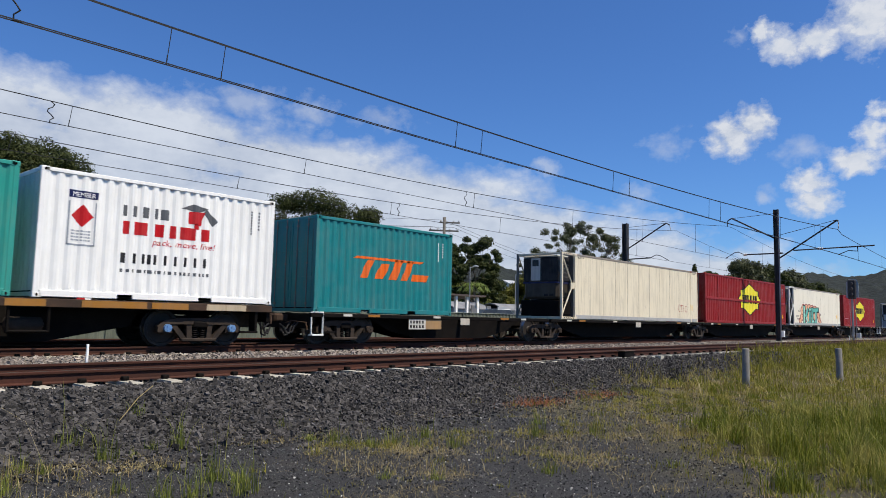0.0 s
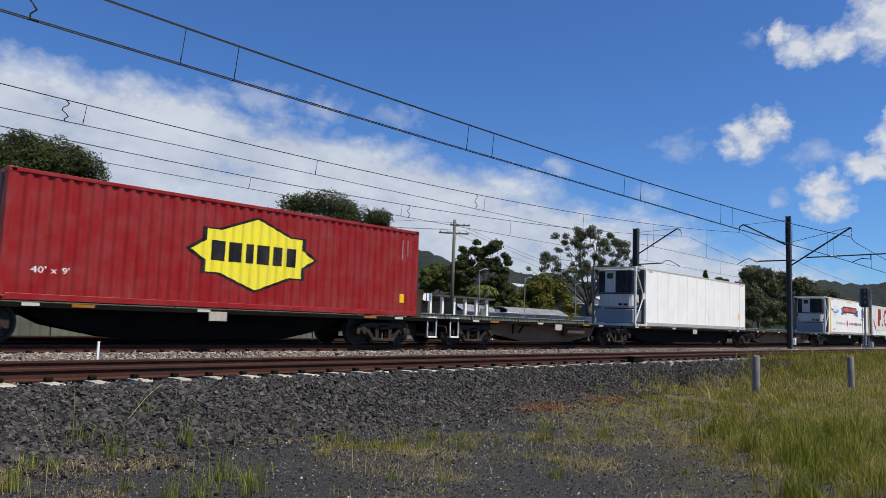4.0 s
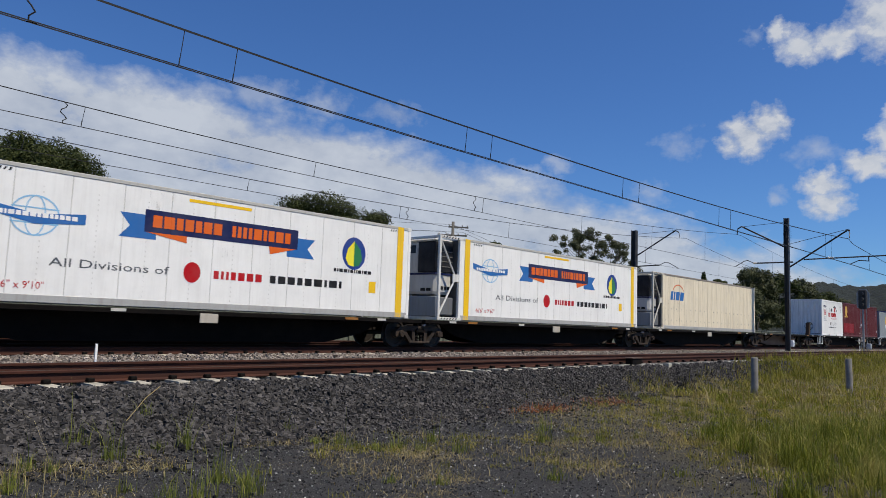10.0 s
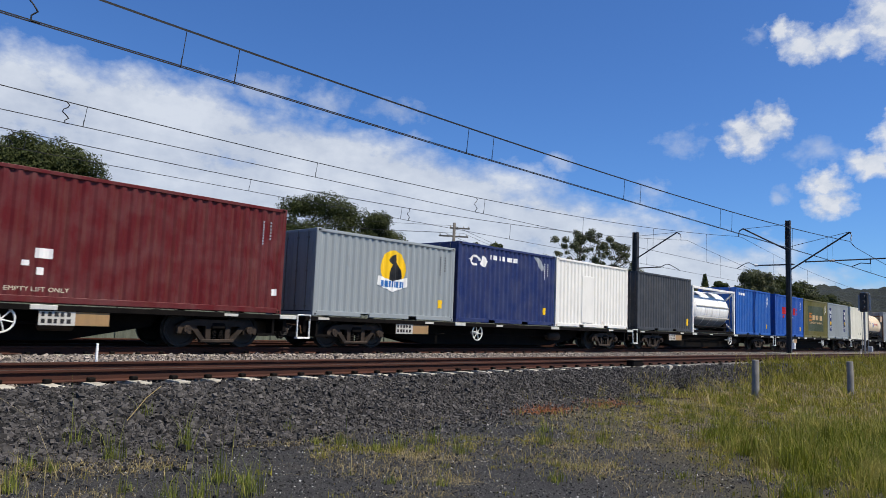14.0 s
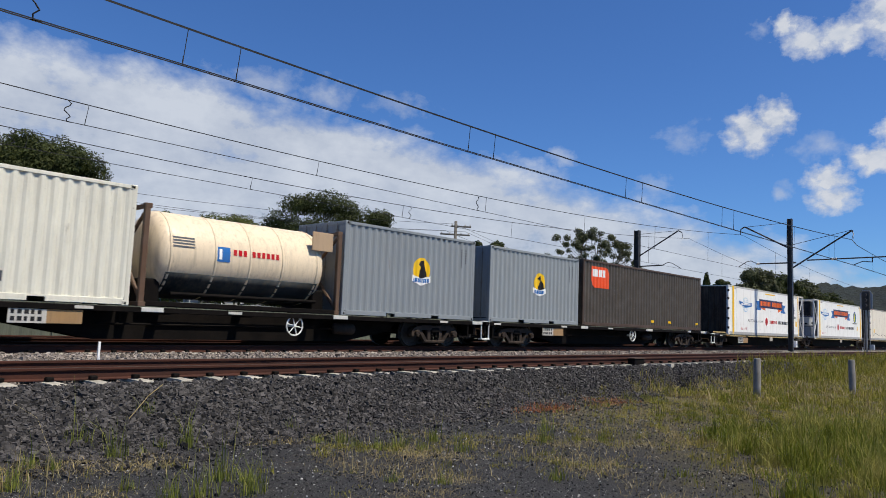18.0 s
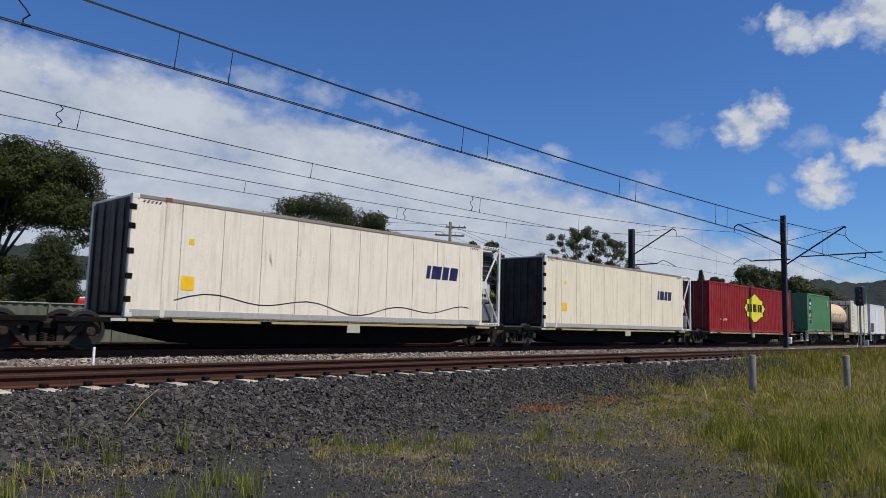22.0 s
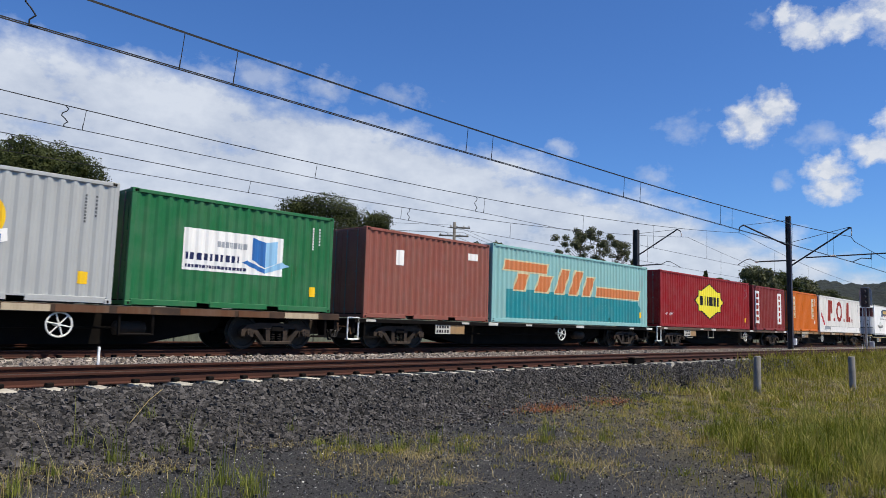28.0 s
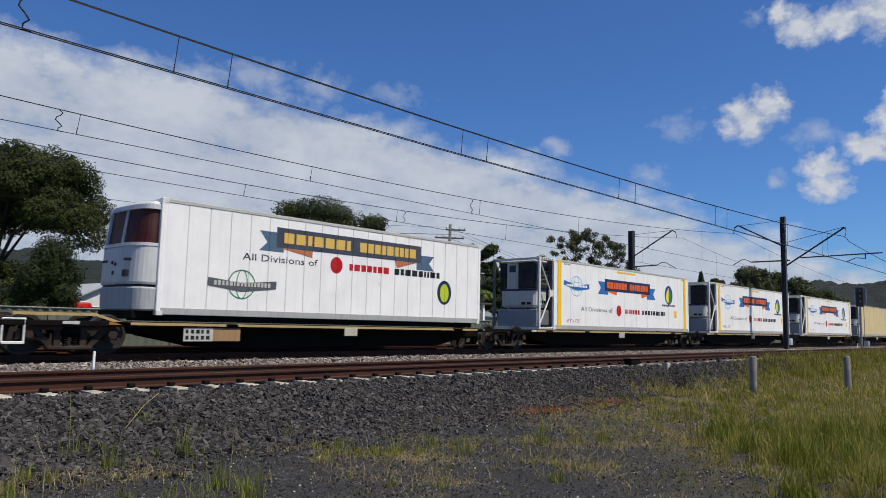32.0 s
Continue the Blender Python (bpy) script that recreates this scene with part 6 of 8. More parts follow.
ob, sg = container(-77.35, 12.25, 2.88, 0.97, "e9e7e0", "white forty-foot container with big brick-red painted shapes", 0.45, 0.25, doors=False, end_code="8a7a66")
fcl_livery(sg)
ob, sg = container(-63.25, FT20, 2.87, 0.95, "d6d0bc", "cream container with rusty corner posts", 0.4, 0.35, end_code="8d9093")
small_marks(sg, FT20, 2.87, PALEGREY, False)
ob, sg = reefer(-18.45, 14.17, HH, 0.95, "e9dcc0", "cream ribbed refrigerated container with a small blue emblem", kind="slatted", dirt=0.45, rust=0.15, unit="grey", frame_code="c9c4b6")
e = sg.put("emblem_word", BLUE, bars(1.95, 1.55, 3.6, 2.0, 4, 0.2, 0.1), "blue blocks of a name")
sg.put("emblem_arc", ORANGE, hoop(2.9, 1.9, 0.7, 0.5, 0.05, 12, 20, 160), "thin orange arc", 0.006, e)
sg.put("rivet_row", GREY, [rect(1.4 + 0.61 * i, z_, 1.45 + 0.61 * i, z_ + 0.05) for i in range(21) for z_ in (0.45, 1.05)])
ob, sg = container(10.48, FT20, HH, 0.94, "eeeeea", "white moving company container with red and grey lettering", 0.12, 0.05, doors=False)
movers_livery(sg)
ob, sg = container(16.72, FT40, HH + 0.04, 0.94, "5a181b", "dark maroon forty-foot container with a gold round emblem", 0.2, 0.08)
sg.put("emblem", GOLD, [oval(1.07, 2.2, 0.4, 0.44)], "gold oval emblem")
sg.put("name_line", GOLD, bars(0.62, 1.66, 1.5, 1.78, 9), "gold blocks of a name")
sg.put("paint_patch", paint("8c1c24", 0.1, 0.0), [rect(0.15, 0.35, 3.45, 1.15)], "fresher red paint patch", 0.003)
sg.put("stickers", WHITE, [rect(5.85, 0.98, 6.2, 1.2), rect(5.6, 0.8, 5.75, 0.92), rect(5.9, 0.62, 6.05, 0.78), rect(11.85, 0.5, 12.0, 0.68)])
sg.put("handling_words", CREAM, words("EMPTY LIFT ONLY", 5.3, 0.26, 0.1, 6.6), "small cream words")
small_marks(sg, FT40, HH, PALEGREY, False)
WOLF = "grey twenty-foot container with a round yellow emblem"
ob, sg = container(29.98, FT20, H, 0.94, "8f979a", WOLF, 0.15, 0.05)
wolf_livery(sg)
small_marks(sg, FT20, H, GREY)
ob, sg = container(36.2, FT20, HH, 0.94, "22305f", "navy blue container with a white curling emblem", 0.15, 0.05)
sg.put("emblem", WHITE, hoop(0.95, 2.28, 0.3, 0.2, 0.09, 14, 0, 300) + [[(1.2, 2.15), (1.4, 2.5), (1.7, 2.3), (1.5, 2.05)], [(0.6, 2.3), (0.9, 2.45), (0.8, 2.25)]], "white curling emblem")
sg.put("name_line", WHITE, bars(1.8, 2.38, 3.6, 2.55, 6, 0.3), "white blocks of a name")
sg.put("sloping_panel", PALEGREY, [[(4.6, 2.75), (4.95, 2.72), (5.4, 2.3), (5.1, 2.2)]], "pale sloping panel")
small_marks(sg, FT20, HH, WHITE)
ob, sg = container(42.37, FT20, HH, 0.94, "e8e6de", "white container with a plain side door", 0.12, 0.03)
part("side_door", Geo().box(2.02, 3.0, -W / 2 - 0.005, -W / 2 + 0.05, 0.2, 2.26, 0.015), paint("e8e6de", 0.12, 0.03), ob)
ob, sg = container(49.4, FT20, HH, 0.94, "3c3f44", "dark grey plain container", 0.15, 0.05)
sg.put("notice_plate", YELLOW, [rect(5.55, 0.35, 5.8, 0.7)], "yellow notice plate")
ob, curved = tank(55.68, 0.94, "f2f2ee", "white tank container in an open white frame", 2.591, 1.1, "6f7478")
curved("code_line", GREY, 0.9, 2.2, 45, 52)
for sgn in (-1, 1):
    part("top_rail", Geo().box(0.14, 5.92, sgn * 1.17 - 0.05, sgn * 1.17 + 0.05, 2.46, 2.58, 0.01), paint("e8e8e4", 0.4, 0.3), ob)
for zz in (0.85, 1.5):
    part("cladding_band", Geo().box(0.8, 5.3, -1.13, -1.06, zz, zz + 0.07, 0.01), WORN_WHITE, ob)
for uu in (1.1, 3.2):
    part("walkway_bracket", Geo().box(uu, uu + 0.9, -1.2, -0.4, 2.5, 2.55), WORN_GREY, ob)
ob, sg = container(61.92, FT20, HH, 0.94, "1f57a5", "bright blue container with white code marks", 0.15, 0.04)
sg.put("name_line", WHITE, bars(0.5, 2.45, 1.5, 2.6, 6), "small white blocks of a name")
small_marks(sg, FT20, HH, WHITE)
ob, sg = container(68.97, FT20, HH, 0.94, "1d50a2", "bright blue container with red blocks and a slogan", 0.12, 0.04)
sg.put("name_line", RED, bars(1.45, 1.55, 4.3, 2.05, 5, 0.12) + [oval(4.6, 1.65, 0.12, 0.12, 12), oval(4.6, 1.95, 0.12, 0.12, 12), rect(1.5, 1.28, 1.95, 1.48)], "red blocks of a name")
sg.put("slogan", WHITE, words("Always more.", 2.25, 1.28, 0.2, 3.85), "white slogan")
small_marks(sg, FT20, HH, WHITE)
ob, sg = container(75.2, FT20, HH, 0.94, "615d2c", "olive green container with a faded dark panel", 0.5, 0.15)
p = sg.put("faded_panel", paint("3f4a37", 0.3, 0.05), [rect(1.12, 0.5, 5.0, 2.42)], "dark green faded panel", 0.003)
sg.put("emblem", paint("b06f2c", 0.4, 0.1), [rect(1.38, 1.25, 2.02, 1.4), rect(1.38, 1.5, 1.75, 1.74), rect(1.8, 1.5, 2.02, 1.65), rect(1.38, 1.78, 2.02, 1.88)], "faded orange square emblem", 0.007, p)
sg.put("name_line", paint("c8aa7c", 0.4, 0.1), bars(2.2, 1.36, 4.65, 1.72, 8, 0.2), "cream blocks of a name", 0.007, p)
sg.put("slogan", paint("c8aa7c", 0.4, 0.1), words("TRANSPORT SINCE 1895", 1.38, 1.06, 0.16, 4.72), "cream slogan", 0.007, p)
small_marks(sg, FT20, HH, WHITE, False)
ob, sg = container(81.38, FT20, HH, 0.94, "8d9496", "blue-grey container with two upright hire panels", 0.12, 0.04)
hire_panel(sg, 0.55)
hire_panel(sg, 4.7)
ob, sg = container(88.3, FT20, 2.87, 0.94, "dfdccb", "plain cream container with faint rust stains", 0.3, 0.1)
sg.put("small_plates", GREY, [rect(2.6, 0.4, 2.68, 0.6), rect(3.3, 0.4, 3.38, 0.62)])
ob, curved = tank(94.57, 0.94, "e6d3b4", "cream tank container with a dark underside", 2.5, 1.12, "20282c")
curved("square_emblem", BLUE, 1.98, 2.4, -6, 14, "blue square emblem")
curved("emblem_stroke", WHITE, 2.08, 2.16, -3, 11, "", 0.01)
for i in range(9):
    curved("name_block", RED, 2.5 + 0.15 * i + (0.12 if i > 2 else 0), 2.6 + 0.15 * i + (0.12 if i > 2 else 0), 4, 12)
for i in range(4):
    curved("dark_line", GREY, 0.8, 1.4, 8 + 4 * i, 10 + 4 * i)
part("hazard_board", Geo().box(5.0, 5.75, -1.16, -1.12, 1.85, 2.4, 0.01), paint("b59b7c", 0.4, 0.1), ob, "tan hazard board")
ob, sg = container(100.72, FT20, 2.88, 0.94, "868d91", WOLF, 0.15, 0.04)
wolf_livery(sg, 3.35, 1.62, 0.7)
small_marks(sg, FT20, 2.88, GREY, False)
ob, sg = container(107.66, FT20, 2.86, 0.94, "8b9295", WOLF, 0.15, 0.04)
wolf_livery(sg, 3.2, 1.62, 0.7)
small_marks(sg, FT20, 2.86, GREY, False)
ob, sg = container(114.07, FT40, HH + 0.05, 0.94, "48423b", "dark brown-grey container with an orange corner emblem", 0.25, 0.1, rail_code="4a3a30")
e = sg.put("emblem", paint("e8542a", 0.1, 0.0), [[(0.68, 2.68), (2.0, 2.68), (2.25, 2.45), (2.25, 1.72), (0.95, 1.72), (0.68, 2.0)]], "orange cut-corner emblem")
sg.put("emblem_word", WHITE, bars(0.82, 2.22, 1.95, 2.55, 3, 0.15), "white blocks of a name", 0.008, e)
for u in (6.4, 8.3, 11.6):
    sg.put("notice_plate", YELLOW, [rect(u, 0.3, u + 0.3, 0.42)])
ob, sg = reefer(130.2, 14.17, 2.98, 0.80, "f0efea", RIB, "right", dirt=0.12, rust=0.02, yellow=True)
ribbon_livery(sg, -0.05)
ob, sg = reefer(146.94, 14.17, 2.98, 0.80, "f0efea", RIB, "left", dirt=0.12, rust=0.0, yellow=True)
ribbon_livery(sg, 0.05)
RANDL = "cream refrigerated container with a small dark blue emblem"
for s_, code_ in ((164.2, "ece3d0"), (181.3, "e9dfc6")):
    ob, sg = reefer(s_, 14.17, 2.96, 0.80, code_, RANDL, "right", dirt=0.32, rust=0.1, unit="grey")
    sg.put("emblem_word", NAVY, bars(10.1, 1.55, 11.75, 2.0, 4, 0.15, 0.08), "dark blue blocks of a name")
    sg.put("notice_plate", YELLOW, [rect(1.35, 0.7, 1.7, 1.05), rect(1.5, 1.85, 1.65, 2.0)], "yellow notice plates")
    if code_ == "ece3d0":
        wav = [(1.2 + 0.4 * i, 0.42 + 0.13 * math.sin(i * 0.75) + 0.1 * math.sin(i * 0.31)) for i in range(29)]
        sg.put("scrawled_line", BLACK, [[(a, b), (c, d), (c, d + 0.03), (a, b + 0.03)] for (a, b), (c, d) in zip(wav, wav[1:])], "thin black scrawled wavy line")
ob, sg = container(197.97, 14.63, 2.97, 0.80, "8c191b", "red forty-eight-foot container with a yellow star emblem", 0.12, 0.05)
star_livery(sg, 7.4, 1.57, 0.98, "48' x 9'10\"")
part("intermediate_post", Geo().box(1.75, 1.9, -W / 2 - 0.006, -W / 2 + 0.05, 0.02, 2.95, 0.01), paint("8c191b", 0.12, 0.05), ob)
small_marks(sg, 14.63, 2.97, PALEGREY)
ob, sg = container(216.57, FT20, 2.94, 1.0, "4f8358", "green container with an upright hire panel", 0.15, 0.05)
hire_panel(sg, 0.5)
small_marks(sg, FT20, 2.94, WHITE, False)
ob, curved = tank(222.92, 1.0, "dcc19a", "tan tank container, rusty frame, grimy underside with painted shade", 2.5, 1.12, "33281f")
curved("square_emblem", paint("7d9cae", 0.3, 0.05), 0.82, 1.28, -6, 12, "faded blue square emblem")
curved("emblem_stroke", WHITE, 0.92, 1.02, -4, 10, "", 0.01)
for i in range(9):
    curved("name_block", paint("7b5f4a", 0.3, 0.05), 1.45 + 0.235 * i + (0.15 if i > 2 else 0), 1.57 + 0.235 * i + (0.15 if i > 2 else 0), 4, 11)
curved("data_panel", paint("c4b49a", 0.4, 0.05), 4.4, 5.15, -2, 18, "grey data panel")
ob, sg = container(229.37, FT20, 2.87, 1.0, "e4dcc8", "cream container with pale blue upright lettering", 0.4, 0.2)
sg.put("upright_line", paint("a3bccb", 0.3, 0.05), [rect(u, 0.75 + 0.3 * i, u + 0.36, 0.92 + 0.3 * i) for u in (0.6, 4.72) for i in range(6)], "pale blue upright blocks")
sg.put("notice_plate", YELLOW, [rect(2.75, 1.5, 3.05, 1.8)], "yellow notice plate")
ob, sg = container(236.5, FT20, HH, 0.94, "dfe1e1", "white equipment container with a dark vent opening", 0.12, 0.03)
part("side_door", Geo().box(2.15, 3.1, -W / 2 - 0.005, -W / 2 + 0.05, 0.22, 2.42, 0.015), paint("dfe1e1", 0.12, 0.03), ob)
v = part("vent_opening", Geo().box(0.2, 1.25, -W / 2 - 0.004, -W / 2 + 0.03, 0.15, 1.05, 0.01), BLACK, ob, "dark vent opening")
for i in range(3):
    part("vent_bar", Geo().box(0.25 + 0.35 * i, 0.45 + 0.35 * i, -W / 2 - 0.02, -W / 2, 0.25, 0.55 + 0.15 * (i % 2)), UNITGREY, v)
ob, sg = container(242.76, FT20, H, 0.94, "bda672", "tan container with a small dark emblem", 0.15, 0.04)
sg.put("emblem", NAVY, [rect(0.55, 1.85, 1.2, 2.3)], "small dark square emblem")
ob, sg = container(249.05, FT20, HH, 0.94, "a8aaa4", WOLF, 0.15, 0.04)
wolf_livery(sg, 3.3, 1.75, 0.85)
ob, sg = container(256.45, FT20, HH, 1.06, "3f2320", "dark brown container with gold blocks and a scroll", 0.15, 0.04)
sg.put("name_line", GOLD, bars(2.1, 1.25, 5.4, 2.06, 4, 0.14), "gold blocks of a name")
b = sg.put("slogan_border", RED, [rect(1.85, 1.06, 5.5, 1.1), rect(1.85, 0.66, 5.5, 0.7), rect(5.46, 0.66, 5.5, 1.1)], "red border line")
sg.put("slogan", YELLOW, words("MOVING & STORAGE", 2.1, 0.8, 0.17, 5.2), "yellow slogan", 0.006, b)
sg.put("scroll_figure", CREAM, hoop(1.4, 2.2, 0.35, 0.45, 0.12, 14, 0, 280) + hoop(1.3, 1.3, 0.45, 0.5, 0.13, 14, 60, 330) + hoop(1.5, 0.55, 0.6, 0.22, 0.09, 12, 180, 360), "cream scroll figure")
ob, sg = container(262.82, FT20, 2.85, 1.06, "a9acab", WOLF, 0.15, 0.04)
wolf_livery(sg, 3.25, 1.75, 0.9)
small_marks(sg, FT20, 2.85, GREY)
ob, sg = container(269.17, FT20, 2.82, 1.06, "23693f", "green container with a white advertising panel", 0.15, 0.04)
p = sg.put("panel", WHITE, [rect(1.38, 0.95, 4.32, 2.02)], "white panel with a blue cube drawing")
sg.put("cube", BLUE, [[(3.35, 1.35), (3.75, 1.15), (3.75, 1.85), (3.35, 1.95)], [(3.05, 1.25), (3.75, 1.0), (3.75, 1.12), (3.2, 1.32)]], "", 0.007, p)
sg.put("cube", SKYBLUE, [[(3.75, 1.15), (4.15, 1.3), (4.15, 1.92), (3.75, 1.85)], [(3.75, 1.0), (4.55, 1.25), (4.3, 1.36), (3.75, 1.12)]], "", 0.007, p)
sg.put("number_line", NAVY, bars(1.45, 1.22, 3.0, 1.4, 10, 0.35), "blue blocks of a number", 0.007, p)
sg.put("faint_line", PALEGREY, bars(2.3, 1.6, 3.2, 1.75, 9), "", 0.007, p)
sg.put("small_line", NAVY, bars(1.45, 1.02, 3.2, 1.1, 18), "", 0.007, p)
small_marks(sg, FT20, 2.82, WHITE)
ob, sg = container(276.5, FT20, 2.87, 0.95, "8a5145", "faded red-brown container with rust along the bottom", 0.4, 0.4)
sg.put("labels", WHITE, [rect(1.35, 1.75, 1.7, 2.25), rect(4.9, 2.2, 5.4, 2.45)], "small white labels")
ob, sg = container(282.75, FT40, 2.98, 0.95, "88b8b6", "faded turquoise container with a teal lower half and orange emblem", 0.3, 0.1)
lower = paint("24858d", 0.2, 0.05)
sg.put("lower_colour", lower, [rect(0.9, 0.2, 11.5, 0.9), [(0.9, 0.9), (11.5, 0.9), (11.2, 1.2), (9.0, 1.24), (5.5, 1.3), (2.5, 1.34), (0.9, 1.3)]], "deep teal lower band", 0.003)
dull = paint("cc7a48", 0.35, 0.08)
shapes = [rect(0.7, 2.05, 3.5, 2.4, 0.12), rect(1.35, 1.3, 2.0, 1.93, 0.3), rect(2.75, 1.3, 3.6, 1.93, 0.35), rect(4.15, 1.3, 4.75, 2.3, 0.5), rect(5.2, 1.3, 5.8, 2.3, 0.5), rect(6.25, 1.3, 6.85, 2.1, 0.4), rect(7.4, 1.32, 11.3, 1.7, 0.1)]
e = sg.put("emblem_border", paint("d2c9a2", 0.3, 0.05), [[(u + (0.09 if u > sum(q[0] for q in r) / 4 else -0.09), z + (0.06 if z > sum(q[1] for q in r) / 4 else -0.06)) for u, z in r] for r in shapes], "cream edged orange slanting emblem", 0.006)
sg.put("emblem_word", dull, shapes, "faded orange blocks of a name", 0.01, e)
small_marks(sg, FT40, 2.9, PALEGREY)
ob, sg = container(296.35, 12.25, 2.93, 1.02, "8c191c", "red forty-foot container with a yellow star emblem", 0.1, 0.03)
star_livery(sg, 6.15, 1.53, 1.0)
sg.put("size_mark", WHITE, words("40' x 9'9\"", 0.6, 0.6, 0.15, 1.5), "white size lettering")
small_marks(sg, 12.25, 2.93, PALEGREY)
ob, sg = container(309.2, FT20, HH, 1.02, "7e2b28", "red-brown container with two upright white panels", 0.2, 0.12)
for u in (0.5, 4.68):
    p = sg.put("upright_panel", WHITE, [rect(u, 0.45, u + 0.68, 2.55)], "white upright panel")
    sg.put("upright_line", BRICKRED, [rect(u + 0.14, 0.62 + 0.38 * i, u + 0.54, 0.86 + 0.38 * i) for i in range(5)], "red blocks of a name", 0.008, p)
ob, sg = container(316.76, FT20, HH, 1.06, "cc6812", "orange container with pale upright label strips", 0.15, 0.06)
for u in (0.45, 4.72):
    p = sg.put("label_strip", CREAM, [rect(u, 0.95 + 0.39 * i, u + 0.45, 1.31 + 0.39 * i) for i in range(4)], "cream label strip")
    sg.put("label_bars", paint("b98a1e", 0.1, 0.0), [rect(u + 0.06, 1.0 + 0.39 * i, u + 0.39, 1.1 + 0.39 * i) for i in range(4)], "", 0.008, p)
sg.put("sticker", WHITE, [rect(5.3, 0.6, 5.55, 0.85)], "white sticker")
small_marks(sg, FT20, HH, WHITE, False)
ob, sg = container(323.45, 12.2, 2.9, 1.06, "e9e7e0", "white forty-foot container with big brick-red painted shapes", 0.5, 0.25, doors=False, end_code="5b463a")
fcl_livery(sg)
sg.put("grey_patch", PALEGREY, [rect(1.4, 0.24, 2.8, 0.48)], "grey repair patch", 0.026)
ob, sg = reefer(340.95, 12.24, HH, 0.95, "f1f0ec", "white ribbed refrigerated container with a faded ribbon emblem", "none", "slatted", 0.1, 0.0)
part("base_frame", Geo().box(0.3, 11.9, -1.1, 1.1, -0.14, 0.03), STEEL_DARK, ob)
sgl = sg.put("ribbon", paint("3f4552", 0.15, 0.0, 0.45), [rect(3.35, 1.98, 9.1, 2.55)], "faded grey ribbon with gold blocks")
sg.put("ribbon_tail", paint("4f687f", 0.15, 0.0, 0.45), [[(2.8, 1.85), (3.6, 1.85), (3.6, 2.1), (3.05, 2.1)], [(3.05, 2.1), (3.6, 2.1), (3.6, 2.4), (2.8, 2.4)], [(8.9, 1.75), (9.75, 1.75), (9.5, 2.0), (8.9, 2.0)], [(8.9, 2.0), (9.5, 2.0), (9.75, 2.25), (8.9, 2.25)]], "", 0.003, sgl)
sg.put("ribbon_line", GOLD, bars(3.6, 2.12, 6.1, 2.42, 7, 0.18) + bars(6.4, 2.12, 8.9, 2.42, 9, 0.18), "gold blocks of a name", 0.008, sgl)
sg.put("ribbon_fold", paint("b4714c", 0.15, 0.0, 0.45), [[(3.45, 1.98), (4.6, 1.98), (4.6, 1.78)], [(7.9, 1.98), (8.9, 1.98), (8.0, 1.74)]], "faded orange fold", 0.006, sgl)
sg.put("slogan", BLACK, words("All Divisions of", 2.3, 1.55, 0.2, 4.8), "black slogan")
sg.put("roundel", RED, [oval(5.5, 1.64, 0.23, 0.25)], "red roundel")
sg.put("owner_line", RED, bars(6.0, 1.52, 7.7, 1.72, 7), "red blocks of a name")
sg.put("owner_line", BLACK, bars(7.9, 1.52, 10.1, 1.72, 9), "black blocks of a name")
g_ = sg.put("globe", GREEN, hoop(2.32, 0.88, 0.42, 0.4, 0.035, 20) + hoop(2.32, 0.88, 0.18, 0.4, 0.03, 16), "green globe badge")
sg.put("globe_band", GREY, [[(1.33, 0.8), (2.32, 0.68), (3.4, 0.8), (3.4, 1.02), (2.32, 0.92), (1.33, 1.02)]], "", 0.007, g_)
sg.put("globe_band_line", WORN_WHITE, bars(1.5, 0.83, 3.25, 0.95, 16, 0.4), "", 0.01, g_)
sg.put("drop_emblem", NAVY, [oval(10.3, 1.05, 0.36, 0.42)], "dark round emblem")
sg.put("drop_half", LIME, [oval(10.3, 1.03, 0.22, 0.32)], "green drop", 0.008)
def rounded(z, out, wide):
    """Plan of the fairing at height z: flat in front, rounded at both corners."""
    side = [(-out * math.cos(radians(q)) ** 0.55, -wide * math.sin(radians(q)) ** 0.75) for q in range(0, 91, 10)]
    return [(x, y_, z) for x, y_ in side[::-1]] + [(x, -y_, z) for x, y_ in side[1:]]


SHELL = paint("c9cbcb", 0.35, 0.08, 0.4)
nose = part("cooling_unit", Geo().loft([rounded(z, o, w_) for z, o, w_ in ((0.74, 0.6, 1.14), (0.8, 0.62, 1.16), (1.66, 0.58, 1.16), (1.7, 0.56, 1.14))]), SHELL, ob, "rounded white cooling unit")
part("window_band", Geo().loft([rounded(z, o, w_) for z, o, w_ in ((1.68, 0.53, 1.12), (2.62, 0.42, 1.12))]), MAROON, nose, "dark red curved grille")
part("roof_cap", Geo().loft([rounded(z, o, w_) for z, o, w_ in ((2.6, 0.47, 1.17), (2.72, 0.45, 1.17), (2.8, 0.36, 1.1), (2.83, 0.2, 0.9))]), SHELL, nose, "white curved roof cap")
part("sill_band", Geo().loft([rounded(z, o, w_) for z, o, w_ in ((1.68, 0.6, 1.17), (1.76, 0.59, 1.17))]), SHELL, nose)
for yy, wd in ((-0.36, 0.07), (0.62, 0.06)):
    part("mullion", Geo().loft([[(-o - 0.03, yy, z), (-o + 0.06, yy, z), (-o + 0.06, yy + wd, z), (-o - 0.03, yy + wd, z)] for z, o in ((1.74, 0.53), (2.62, 0.42))]), SHELL, nose)
